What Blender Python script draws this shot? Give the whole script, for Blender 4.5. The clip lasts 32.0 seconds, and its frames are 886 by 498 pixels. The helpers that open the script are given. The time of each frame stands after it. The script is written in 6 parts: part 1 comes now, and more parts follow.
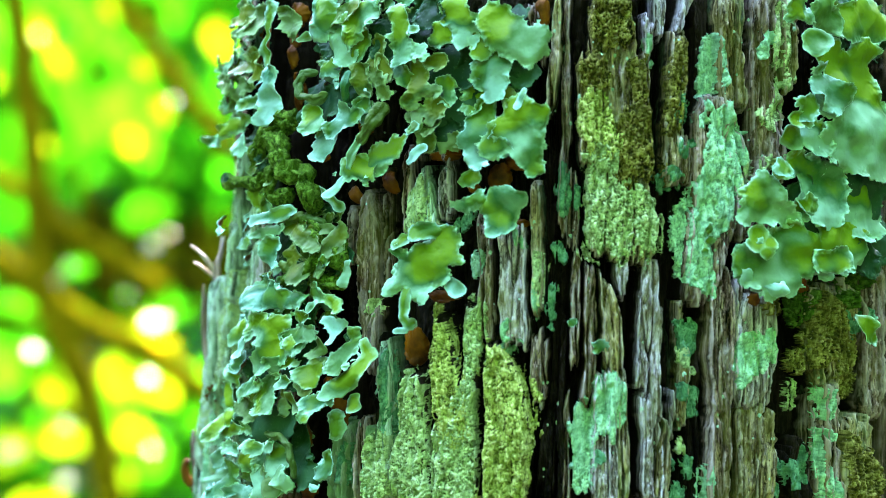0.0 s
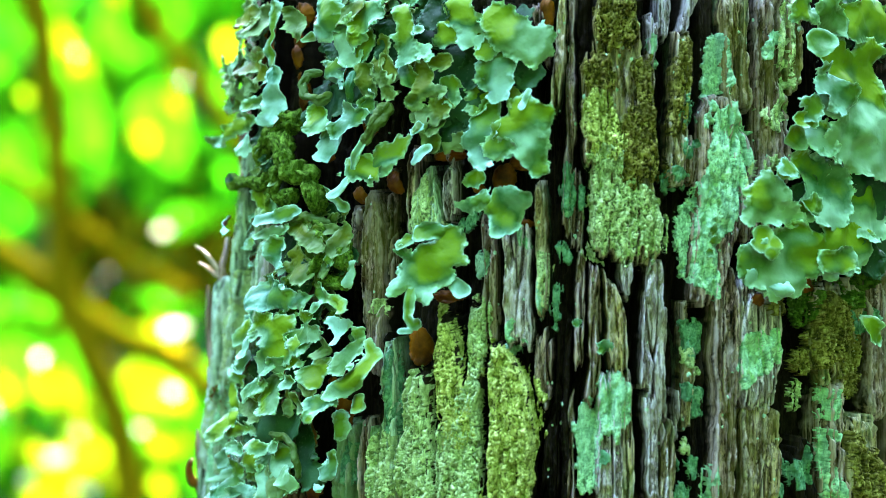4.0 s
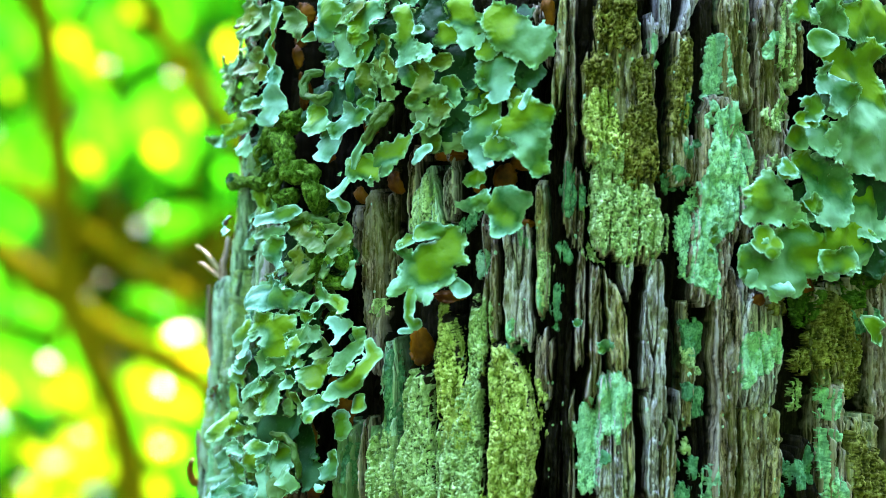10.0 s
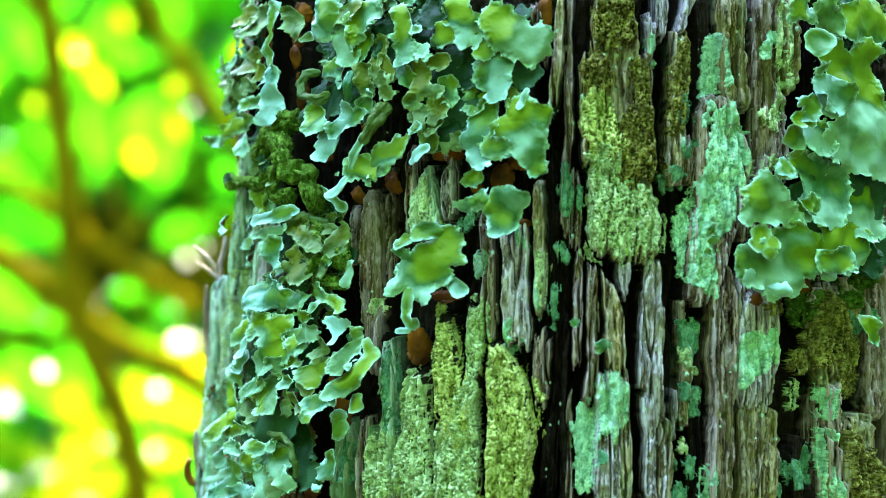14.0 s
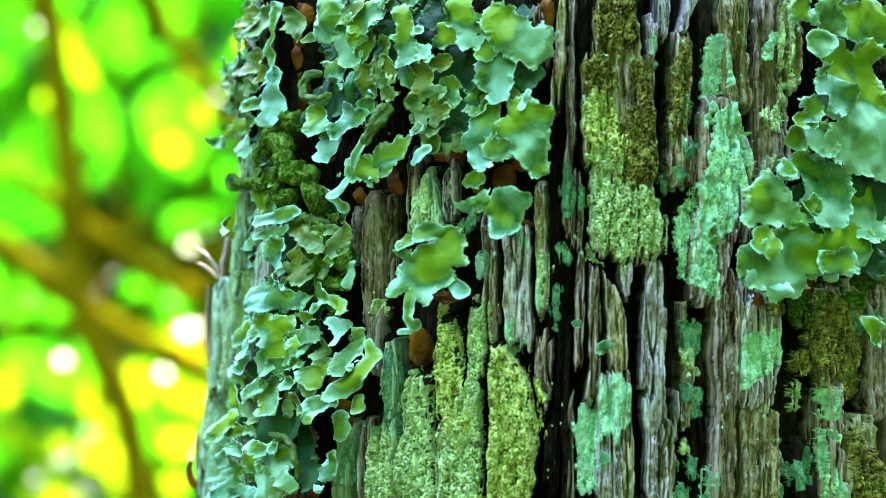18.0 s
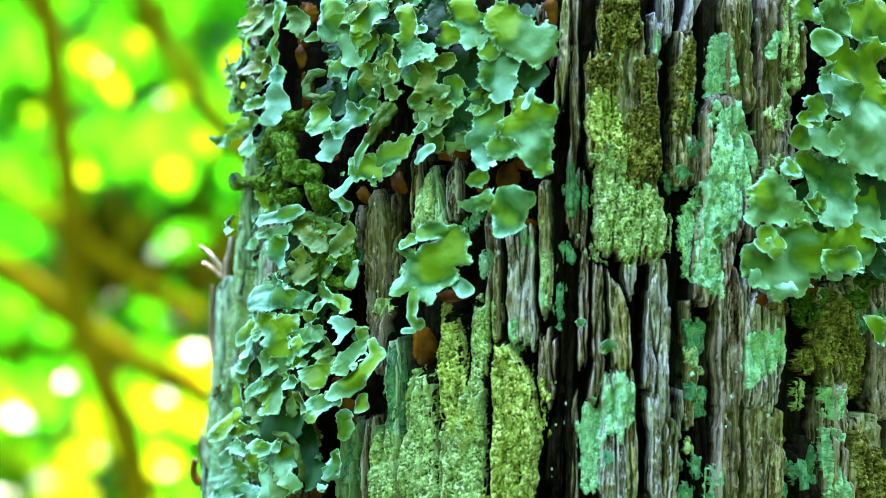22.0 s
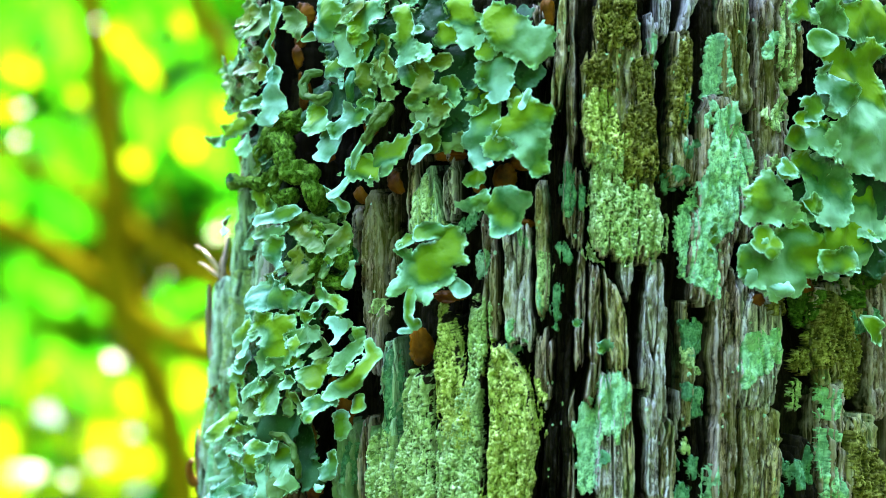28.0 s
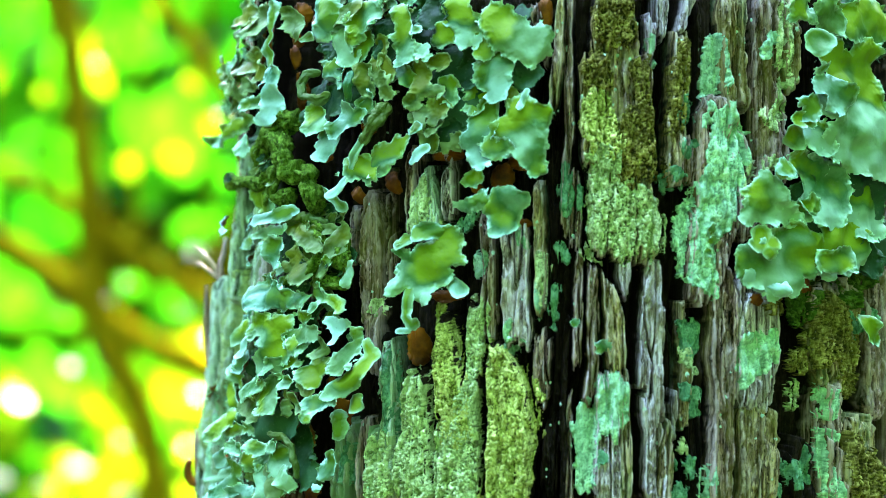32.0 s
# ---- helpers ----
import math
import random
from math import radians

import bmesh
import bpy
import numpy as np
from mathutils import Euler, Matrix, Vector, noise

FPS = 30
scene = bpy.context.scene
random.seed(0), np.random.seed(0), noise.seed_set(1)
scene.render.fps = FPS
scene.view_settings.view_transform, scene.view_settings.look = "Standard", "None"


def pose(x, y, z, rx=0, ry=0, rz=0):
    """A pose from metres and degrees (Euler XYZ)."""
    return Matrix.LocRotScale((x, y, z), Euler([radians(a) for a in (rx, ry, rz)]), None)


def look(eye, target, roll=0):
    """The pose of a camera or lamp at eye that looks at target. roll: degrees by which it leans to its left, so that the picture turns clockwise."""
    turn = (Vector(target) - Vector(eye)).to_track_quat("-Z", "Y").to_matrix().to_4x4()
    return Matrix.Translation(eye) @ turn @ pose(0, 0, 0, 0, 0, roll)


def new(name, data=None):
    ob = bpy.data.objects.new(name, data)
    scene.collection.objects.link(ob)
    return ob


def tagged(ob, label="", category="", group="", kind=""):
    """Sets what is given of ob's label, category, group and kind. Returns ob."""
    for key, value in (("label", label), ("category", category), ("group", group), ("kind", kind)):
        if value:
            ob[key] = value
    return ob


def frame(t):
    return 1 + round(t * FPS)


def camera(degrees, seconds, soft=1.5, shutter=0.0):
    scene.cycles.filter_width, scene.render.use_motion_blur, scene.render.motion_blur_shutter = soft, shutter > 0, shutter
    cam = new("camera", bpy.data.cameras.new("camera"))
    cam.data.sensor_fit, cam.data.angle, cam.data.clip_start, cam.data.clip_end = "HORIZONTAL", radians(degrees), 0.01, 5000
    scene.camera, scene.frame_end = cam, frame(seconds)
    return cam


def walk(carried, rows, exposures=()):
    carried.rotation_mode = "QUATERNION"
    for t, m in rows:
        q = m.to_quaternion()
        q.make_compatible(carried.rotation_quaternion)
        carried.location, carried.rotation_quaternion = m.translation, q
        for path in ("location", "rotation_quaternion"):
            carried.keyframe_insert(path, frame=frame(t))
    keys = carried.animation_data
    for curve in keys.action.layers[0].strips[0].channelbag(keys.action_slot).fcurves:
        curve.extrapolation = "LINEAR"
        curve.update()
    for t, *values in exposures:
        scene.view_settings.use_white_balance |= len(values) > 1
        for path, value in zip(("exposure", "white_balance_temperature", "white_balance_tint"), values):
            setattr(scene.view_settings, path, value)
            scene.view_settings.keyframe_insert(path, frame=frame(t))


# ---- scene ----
# the camera stands about 0.7 m before the trunk and only sways a little
cam = camera(22, 32.0, soft=0.9)
cam.data.dof.use_dof = True
cam.data.dof.focus_distance = 0.69
cam.data.dof.aperture_fstop = 7.2
walk(cam, [
    (0, pose(0, -0.67, 1.4, 90.000, 0, -0.164)),
    (0.5, pose(0, -0.67, 1.4, 90.000, 0, -0.109)),
    (1, pose(0, -0.67, 1.4, 89.996, 0, -0.081)),
    (1.5, pose(0, -0.67, 1.4, 89.996, 0, -0.103)),
    (2, pose(0, -0.67, 1.4, 90.000, 0, -0.109)),
    (2.5, pose(0, -0.67, 1.4, 89.994, 0, -0.087)),
    (3, pose(0, -0.67, 1.4, 90.000, 0, -0.022)),
    (3.5, pose(0, -0.67, 1.4, 90.008, 0, -0.055)),
    (5.5, pose(0, -0.67, 1.4, 90.002, 0, -0.022)),
    (6, pose(0, -0.67, 1.4, 90.016, 0, -0.044)),
    (6.5, pose(0, -0.67, 1.4, 90.006, 0, -0.061)),
    (7, pose(0, -0.67, 1.4, 90.002, 0, -0.022)),
    (7.5, pose(0, -0.67, 1.4, 90.000, 0, 0.000)),
    (8, pose(0, -0.67, 1.4, 89.998, 0, -0.018)),
    (8.5, pose(0, -0.67, 1.4, 89.998, 0, 0.002)),
    (9, pose(0, -0.67, 1.4, 90.000, 0, 0.000)),
    (9.5, pose(0, -0.67, 1.4, 90.000, 0, -0.012)),
    (10, pose(0, -0.67, 1.4, 90.004, 0, -0.036)),
    (10.5, pose(0, -0.67, 1.4, 90.024, 0, -0.046)),
    (11, pose(0, -0.67, 1.4, 90.012, 0, -0.042)),
    (11.5, pose(0, -0.67, 1.4, 90.000, 0, -0.065)),
    (12, pose(0, -0.67, 1.4, 90.004, 0, -0.087)),
    (12.5, pose(0, -0.67, 1.4, 90.010, 0, -0.055)),
    (13, pose(0, -0.67, 1.4, 90.018, 0, -0.044)),
    (13.5, pose(0, -0.67, 1.4, 90.000, 0, -0.065)),
    (14, pose(0, -0.67, 1.4, 90.000, 0, -0.101)),
    (14.5, pose(0, -0.67, 1.4, 90.000, 0, -0.087)),
    (16.5, pose(0, -0.67, 1.4, 90.000, 0, -0.065)),
    (17, pose(0, -0.67, 1.4, 90.002, 0, -0.046)),
    (17.5, pose(0, -0.67, 1.4, 90.002, 0, -0.065)),
    (18, pose(0, -0.67, 1.4, 90.022, 0, -0.055)),
    (18.5, pose(0, -0.67, 1.4, 90.002, 0, -0.028)),
    (19, pose(0, -0.67, 1.4, 90.002, 0, -0.012)),
    (19.5, pose(0, -0.67, 1.4, 90.000, 0, 0.000)),
    (20, pose(0, -0.67, 1.4, 90.000, 0, 0.065)),
    (20.5, pose(0, -0.67, 1.4, 89.990, 0, 0.043)),
    (21, pose(0, -0.67, 1.4, 89.984, 0, 0.059)),
    (21.5, pose(0, -0.67, 1.4, 90.016, 0, 0.077)),
    (22, pose(0, -0.67, 1.4, 89.998, 0, 0.039)),
    (22.5, pose(0, -0.67, 1.4, 90.000, 0, 0.022)),
    (23, pose(0, -0.67, 1.4, 90.022, 0, 0.022)),
    (23.5, pose(0, -0.67, 1.4, 90.020, 0, 0.087)),
    (24, pose(0, -0.67, 1.4, 90.000, 0, 0.065)),
    (24.5, pose(0, -0.67, 1.4, 90.032, 0, 0.024)),
    (25, pose(0, -0.67, 1.4, 90.032, 0, 0.037)),
    (25.5, pose(0, -0.67, 1.4, 90.024, 0, 0.085)),
    (27.5, pose(0, -0.67, 1.4, 90.024, 0, -0.022)),
    (28, pose(0, -0.67, 1.4, 90.004, 0, -0.044)),
    (28.5, pose(0, -0.67, 1.4, 90.044, 0, -0.044)),
    (29, pose(0, -0.67, 1.4, 89.994, 0, -0.083)),
    (29.5, pose(0, -0.67, 1.4, 90.002, 0, -0.085)),
    (30, pose(0, -0.67, 1.4, 90.004, 0, -0.081)),
    (30.5, pose(0, -0.67, 1.4, 90.002, 0, -0.099)),
    (31, pose(0, -0.67, 1.4, 90.026, 0, -0.121)),
    (31.5, pose(0, -0.67, 1.4, 90.014, 0, -0.109)),
    (32, pose(0, -0.67, 1.4, 90.004, 0, -0.095)),
], exposures=[(0, 5.62, 6400, 22), (9, 5.57, 6400, 22), (20, 5.60, 6400, 22), (32, 5.69, 6400, 22)])

# ---- light: a sun behind the trunk, a wide bright sky before it ----
world = bpy.data.worlds.new("sky")
scene.world = world
world.use_nodes = True
wn = world.node_tree.nodes
sky = wn.new("ShaderNodeTexSky")
sky.sky_type = "NISHITA"
sky.sun_disc = False
SUN_EL, SUN_ROT = radians(48), radians(8)
sky.sun_elevation, sky.sun_rotation = SUN_EL, SUN_ROT
wn["Background"].inputs["Strength"].default_value = 0.15
world.node_tree.links.new(sky.outputs[0], wn["Background"].inputs[0])
lamp = bpy.data.lights.new("sun", "SUN")
lamp.energy, lamp.angle, lamp.color = 1.5, radians(0.5), (1.0, 0.95, 0.86)
sun_from = Vector((math.sin(SUN_ROT) * math.cos(SUN_EL), math.cos(SUN_ROT) * math.cos(SUN_EL), math.sin(SUN_EL)))
new("sun", lamp).matrix_world = look(sun_from * 20, (0, 0, 0))


# ---- materials ----
def mat(name, rough=0.8, spec=0.4):
    m = bpy.data.materials.new(name)
    m.use_nodes = True
    b = m.node_tree.nodes["Principled BSDF"]
    b.inputs["Roughness"].default_value = rough
    b.inputs["Specular IOR Level"].default_value = spec
    return m, m.node_tree.nodes, m.node_tree.links, b


def noise_at(nodes, links, scale, detail=5.0, stretch=(1, 1, 1), source="Object", rough=0.6, distort=0.0):
    tc = nodes.new("ShaderNodeTexCoord")
    mp = nodes.new("ShaderNodeMapping")
    mp.inputs["Scale"].default_value = stretch
    links.new(tc.outputs[source], mp.inputs[0])
    n = nodes.new("ShaderNodeTexNoise")
    n.inputs["Scale"].default_value, n.inputs["Detail"].default_value = scale, detail
    n.inputs["Roughness"].default_value, n.inputs["Distortion"].default_value = rough, distort
    links.new(mp.outputs[0], n.inputs["Vector"])
    return n.outputs["Fac"]


def ramp(nodes, links, fac, stops):
    r = nodes.new("ShaderNodeValToRGB")
    while len(r.color_ramp.elements) < len(stops):
        r.color_ramp.elements.new(0.5)
    for e, (p, c) in zip(r.color_ramp.elements, stops):
        e.position, e.color = p, (*c, 1)
    links.new(fac, r.inputs[0])
    return r.outputs[0]


def mix(nodes, links, fac, a, b, mode="MIX"):
    m = nodes.new("ShaderNodeMix")
    m.data_type, m.blend_type = "RGBA", mode
    for sock, v in ((m.inputs[0], fac), (m.inputs[6], a), (m.inputs[7], b)):
        if isinstance(v, bpy.types.NodeSocket):
            links.new(v, sock)
        else:
            sock.default_value = v if isinstance(v, float) else (*v, 1)
    return m.outputs[2]


def bump(nodes, links, b, fac, strength, dist):
    n = nodes.new("ShaderNodeBump")
    n.inputs["Strength"].default_value, n.inputs["Distance"].default_value = strength, dist
    links.new(fac, n.inputs["Height"])
    links.new(n.outputs[0], b.inputs["Normal"])


def mixed(a, b, k):
    return tuple(x + (y - x) * k for x, y in zip(a, b))


def bark_material(name, dark, mid, pale, green=0.0, green_at=0.62, stained=0.5, worn_lit=0.8):
    """Fibrous bark, with a film of algae where green is above nought."""
    m, n, l, b = mat(name, 0.9, 0.04)
    fibre = noise_at(n, l, 560, 6, (1, 1, 0.04), rough=0.7, distort=0.12)
    col = ramp(n, l, fibre, [(0.39, dark), (0.48, mid), (0.60, pale)])
    hair = noise_at(n, l, 1500, 3, (1, 1, 0.035), rough=0.6, distort=0.3)
    col = mix(n, l, ramp(n, l, hair, [(0.37, (0.85, 0.85, 0.85)), (0.49, (0, 0, 0))]), col, dark)
    stain = noise_at(n, l, 55, 5, (1, 1, 0.45))
    col = mix(n, l, ramp(n, l, stain, [(0.4, (0, 0, 0)), (0.68, (stained,) * 3)]), col, (0.05, 0.036, 0.025))
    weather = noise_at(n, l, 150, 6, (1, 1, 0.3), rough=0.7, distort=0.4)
    col = mix(n, l, ramp(n, l, weather, [(0.52, (0, 0, 0)), (0.66, (worn_lit, worn_lit, worn_lit))]), col, mixed(pale, (0.46, 0.44, 0.52), 0.4))
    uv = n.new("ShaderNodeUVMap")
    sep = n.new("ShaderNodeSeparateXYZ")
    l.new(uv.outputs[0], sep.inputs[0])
    # raised edges paler: worn bark and a highlight put into the colour
    ridge = ramp(n, l, sep.outputs[0], [(0.62, (0, 0, 0)), (0.9, (0.7 * worn_lit,) * 3)])
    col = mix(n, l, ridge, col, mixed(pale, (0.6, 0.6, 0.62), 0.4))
    film_ = noise_at(n, l, 70, 5, (1, 1, 0.4), rough=0.65)
    col = mix(n, l, ramp(n, l, film_, [(0.5, (0, 0, 0)), (0.66, (0.7 * worn_lit,) * 3)]), col, mixed(mid, (0.20, 0.19, 0.03), 0.75))
    # side walls blackened: furrow shade put into the colour
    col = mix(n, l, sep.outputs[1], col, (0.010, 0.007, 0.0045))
    if green:
        film = noise_at(n, l, 90, 7, (1, 1, 0.5), rough=0.75)
        k = ramp(n, l, film, [(green_at - 0.12, (0, 0, 0)), (green_at, (green, green, green))])
        col = mix(n, l, k, col, (0.17, 0.30, 0.14))
    l.new(col, b.inputs["Base Color"])
    both = n.new("ShaderNodeMath")
    both.operation = "ADD"
    l.new(fibre, both.inputs[0])
    l.new(hair, both.inputs[1])
    bump(n, l, b, both.outputs[0], 0.8, 0.0008)
    return m


def crust_material(name, low, mid, high, scale=420.0, pit_edge=0.32, pit_shade=0.8):
    """Powdery or warty lichen crust: crowded granules, bare dark bark and shade painted between."""
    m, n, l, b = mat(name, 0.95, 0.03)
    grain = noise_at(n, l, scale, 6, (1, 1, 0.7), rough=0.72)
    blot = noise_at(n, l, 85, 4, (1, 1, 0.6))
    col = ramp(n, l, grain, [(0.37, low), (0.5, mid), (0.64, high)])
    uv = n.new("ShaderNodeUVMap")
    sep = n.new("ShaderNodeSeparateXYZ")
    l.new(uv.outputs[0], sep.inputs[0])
    # granule tops paler by height: light on them put into the colour
    top_light = ramp(n, l, sep.outputs[0], [(0.6, (0, 0, 0)), (1.0, (0.4, 0.4, 0.4))])
    col = mix(n, l, top_light, col, high)
    # pits darker by height: their shade put into the colour
    k = ramp(n, l, sep.outputs[0], [(pit_edge - 0.25, (pit_shade, pit_shade, pit_shade)), (pit_edge, (0, 0, 0))])
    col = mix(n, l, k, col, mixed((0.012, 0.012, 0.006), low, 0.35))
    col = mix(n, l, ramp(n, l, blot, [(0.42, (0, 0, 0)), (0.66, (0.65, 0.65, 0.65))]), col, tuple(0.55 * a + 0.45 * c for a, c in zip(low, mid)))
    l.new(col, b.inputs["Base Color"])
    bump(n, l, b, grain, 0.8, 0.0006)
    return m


def lobe_material(name, inner, outer, rim):
    """Leafy lichen: yellow-green middle; paler, bluer margin, part young growth, part painted sky sheen."""
    m, n, l, b = mat(name, 0.5, 0.10)
    uv = n.new("ShaderNodeUVMap")
    sep = n.new("ShaderNodeSeparateXYZ")
    l.new(uv.outputs[0], sep.inputs[0])
    wob = noise_at(n, l, 150, 4)
    add = n.new("ShaderNodeMath")
    add.operation = "MULTIPLY_ADD"
    l.new(wob, add.inputs[0])
    add.inputs[1].default_value = 0.5
    l.new(sep.outputs[0], add.inputs[2])
    info = n.new("ShaderNodeObjectInfo")
    tip = n.new("ShaderNodeMath")
    tip.operation = "MULTIPLY_ADD"
    l.new(sep.outputs[1], tip.inputs[0])
    tip.inputs[1].default_value = 0.8
    less = n.new("ShaderNodeMath")
    less.operation = "MULTIPLY"
    l.new(wob, less.inputs[0])
    less.inputs[1].default_value = 0.6
    l.new(less.outputs[0], tip.inputs[2])
    young = ramp(n, l, tip.outputs[0], [(0.36, inner), (0.66, outer), (0.98, mixed(outer, rim, 0.42))])
    age = mix(n, l, info.outputs["Random"], young, mix(n, l, 0.35, young, inner))
    # thin pale rim: the margin's own tone plus a painted highlight
    edge = ramp(n, l, sep.outputs[0], [(0.74, (0, 0, 0)), (0.92, (0.3, 0.3, 0.3)), (1.0, (0.9, 0.9, 0.9))])
    col = mix(n, l, edge, age, rim)
    blot = noise_at(n, l, 75, 3, rough=0.5)
    col = mix(n, l, ramp(n, l, blot, [(0.46, (0, 0, 0)), (0.72, (0.5, 0.5, 0.5))]), col, mixed((0, 0.02, 0.006), inner, 0.45))
    spot = noise_at(n, l, 900, 3)
    col = mix(n, l, ramp(n, l, spot, [(0.6, (0, 0, 0)), (0.72, (0.35, 0.35, 0.35))]), col, (0.10, 0.16, 0.08))
    l.new(col, b.inputs["Base Color"])
    fine = noise_at(n, l, 260, 5)
    bump(n, l, b, fine, 0.2, 0.0005)
    return m


def plain_noise_material(name, a, b_, scale, rough=0.7, spec=0.4, stretch=(1, 1, 1), depth=0.0005):
    m, n, l, b = mat(name, rough, spec)
    f = noise_at(n, l, scale, 5, stretch)
    l.new(ramp(n, l, f, [(0.35, a), (0.65, b_)]), b.inputs["Base Color"])
    bump(n, l, b, f, 0.5, depth)
    return m


def leaf_material(name, face, through_light, cool, share=0.6, rough=0.5, gloss=0.0, older=(0.45, 0.8, 0.6), hot_range=(0.47, 0.62)):
    m, n, l, b = mat(name, rough, gloss)
    info = n.new("ShaderNodeObjectInfo")
    geo = n.new("ShaderNodeNewGeometry")
    hot_spot = noise_at(n, l, 26, 2, (1, 1, 1))
    add = n.new("ShaderNodeMath")
    add.operation = "ADD"
    l.new(info.outputs["Random"], add.inputs[0])
    l.new(geo.outputs["Random Per Island"], add.inputs[1])
    half = n.new("ShaderNodeMath")
    half.operation = "FRACT"
    l.new(add.outputs[0], half.inputs[0])
    c1 = mix(n, l, half.outputs[0], face, tuple(0.6 * v for v in face))
    c2 = mix(n, l, half.outputs[0], through_light, tuple(a * b for a, b in zip(through_light, older)))
    # noise blotches of hotter tone: overexposed sun spots put into the colour
    c2 = mix(n, l, ramp(n, l, hot_spot, [(hot_range[0], (0, 0, 0)), (hot_range[1], (1, 1, 1))]), cool, c2)
    l.new(c1, b.inputs["Base Color"])
    tr = n.new("ShaderNodeBsdfTranslucent")
    l.new(c2, tr.inputs[0])
    ms = n.new("ShaderNodeMixShader")
    ms.inputs[0].default_value = share
    l.new(b.outputs[0], ms.inputs[1])
    l.new(tr.outputs[0], ms.inputs[2])
    l.new(ms.outputs[0], n["Material Output"].inputs[0])
    return m


# near-black bark for furrows: their shade is put into this colour
BARK_SHADED = bark_material("bark_shaded", (0.001, 0.001, 0.001), (0.003, 0.0025, 0.0015), (0.020, 0.014, 0.009), worn_lit=0.0)
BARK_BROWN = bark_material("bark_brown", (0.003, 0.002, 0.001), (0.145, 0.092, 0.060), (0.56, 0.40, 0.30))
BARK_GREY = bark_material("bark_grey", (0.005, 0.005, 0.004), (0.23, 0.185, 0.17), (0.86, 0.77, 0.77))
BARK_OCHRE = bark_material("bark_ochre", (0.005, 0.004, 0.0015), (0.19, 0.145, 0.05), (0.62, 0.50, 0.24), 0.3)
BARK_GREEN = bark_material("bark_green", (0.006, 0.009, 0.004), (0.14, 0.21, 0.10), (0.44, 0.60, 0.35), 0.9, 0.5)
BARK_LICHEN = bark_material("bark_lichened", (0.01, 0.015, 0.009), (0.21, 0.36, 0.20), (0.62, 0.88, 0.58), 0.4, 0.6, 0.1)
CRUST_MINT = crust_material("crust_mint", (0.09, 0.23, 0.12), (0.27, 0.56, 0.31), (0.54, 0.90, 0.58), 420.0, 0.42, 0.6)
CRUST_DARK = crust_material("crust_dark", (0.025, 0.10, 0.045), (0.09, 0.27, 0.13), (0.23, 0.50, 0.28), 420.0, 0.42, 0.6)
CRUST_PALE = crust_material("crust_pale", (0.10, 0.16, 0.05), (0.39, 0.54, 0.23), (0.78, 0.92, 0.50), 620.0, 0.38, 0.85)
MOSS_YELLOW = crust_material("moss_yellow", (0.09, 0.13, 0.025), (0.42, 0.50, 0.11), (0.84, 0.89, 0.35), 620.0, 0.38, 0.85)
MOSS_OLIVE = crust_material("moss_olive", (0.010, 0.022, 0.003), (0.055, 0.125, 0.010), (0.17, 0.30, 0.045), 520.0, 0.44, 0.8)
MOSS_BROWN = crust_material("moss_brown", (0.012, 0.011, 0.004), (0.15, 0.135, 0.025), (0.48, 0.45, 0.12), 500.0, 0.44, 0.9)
LOBE_GREEN = lobe_material("lobe_green", (0.120, 0.225, 0.004), (0.020, 0.112, 0.034), (0.40, 0.76, 0.47))
LOBE_BLUE = lobe_material("lobe_blue", (0.075, 0.18, 0.010), (0.024, 0.130, 0.058), (0.46, 0.84, 0.66))
LOBE_OLIVE = lobe_material("lobe_olive", (0.085, 0.12, 0.003), (0.026, 0.075, 0.012), (0.26, 0.44, 0.18))
# deep green, darkened so that gaps between lobes read as shade
LOBE_DEEP_SHADE = lobe_material("lobe_deep_shade", (0.006, 0.032, 0.005), (0.008, 0.045, 0.016), (0.05, 0.15, 0.06))
UNDER = plain_noise_material("lobe_underside", (0.035, 0.008, 0.0), (0.24, 0.078, 0.0), 85, 0.5, 0.12)
UNDER_DARK = plain_noise_material("lobe_underside_dark", (0.006, 0.003, 0.002), (0.035, 0.014, 0.005), 240, 0.6, 0.3)
STRAW = plain_noise_material("torn_fibre", (0.16, 0.11, 0.06), (0.56, 0.45, 0.30), 420, 0.6, 0.4, (1, 1, 0.1))
SHRUB_BARK = plain_noise_material("shrub_bark", (0.085, 0.070, 0.0004), (0.150, 0.122, 0.0008), 60, 0.9, 0.0, (1, 1, 0.3), 0.002)
# yellow of overexposed sunlit leaves, put into the leaf colour
LEAF_YELLOW = leaf_material("leaf_sunlit", (0.10, 0.22, 0.001), (0.32, 0.37, 0.002), (0.09, 0.32, 0.001), 0.65, older=(0.6, 0.85, 0.6), hot_range=(0.38, 0.54))
LEAF_GREEN = leaf_material("leaf_green", (0.008, 0.10, 0.0008), (0.014, 0.22, 0.0008), (0.005, 0.12, 0.0006), 0.6)
# near-white leaf: sun and sky glints put into its colour
LEAF_PALE = leaf_material("leaf_glare", (0.5, 0.55, 0.35), (0.90, 0.90, 0.6), (0.85, 0.88, 0.5), 0.6, 0.2, 0.5, older=(0.9, 0.9, 0.8))
# dark copy of the green leaf, with the thicket's shade in its colour
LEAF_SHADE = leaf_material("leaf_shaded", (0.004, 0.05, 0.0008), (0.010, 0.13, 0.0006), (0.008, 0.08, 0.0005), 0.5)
LEAF_LIME = leaf_material("leaf_lime", (0.02, 0.14, 0.001), (0.040, 0.25, 0.001), (0.012, 0.20, 0.001), 0.65, older=(0.7, 0.9, 0.6), hot_range=(0.38, 0.55))
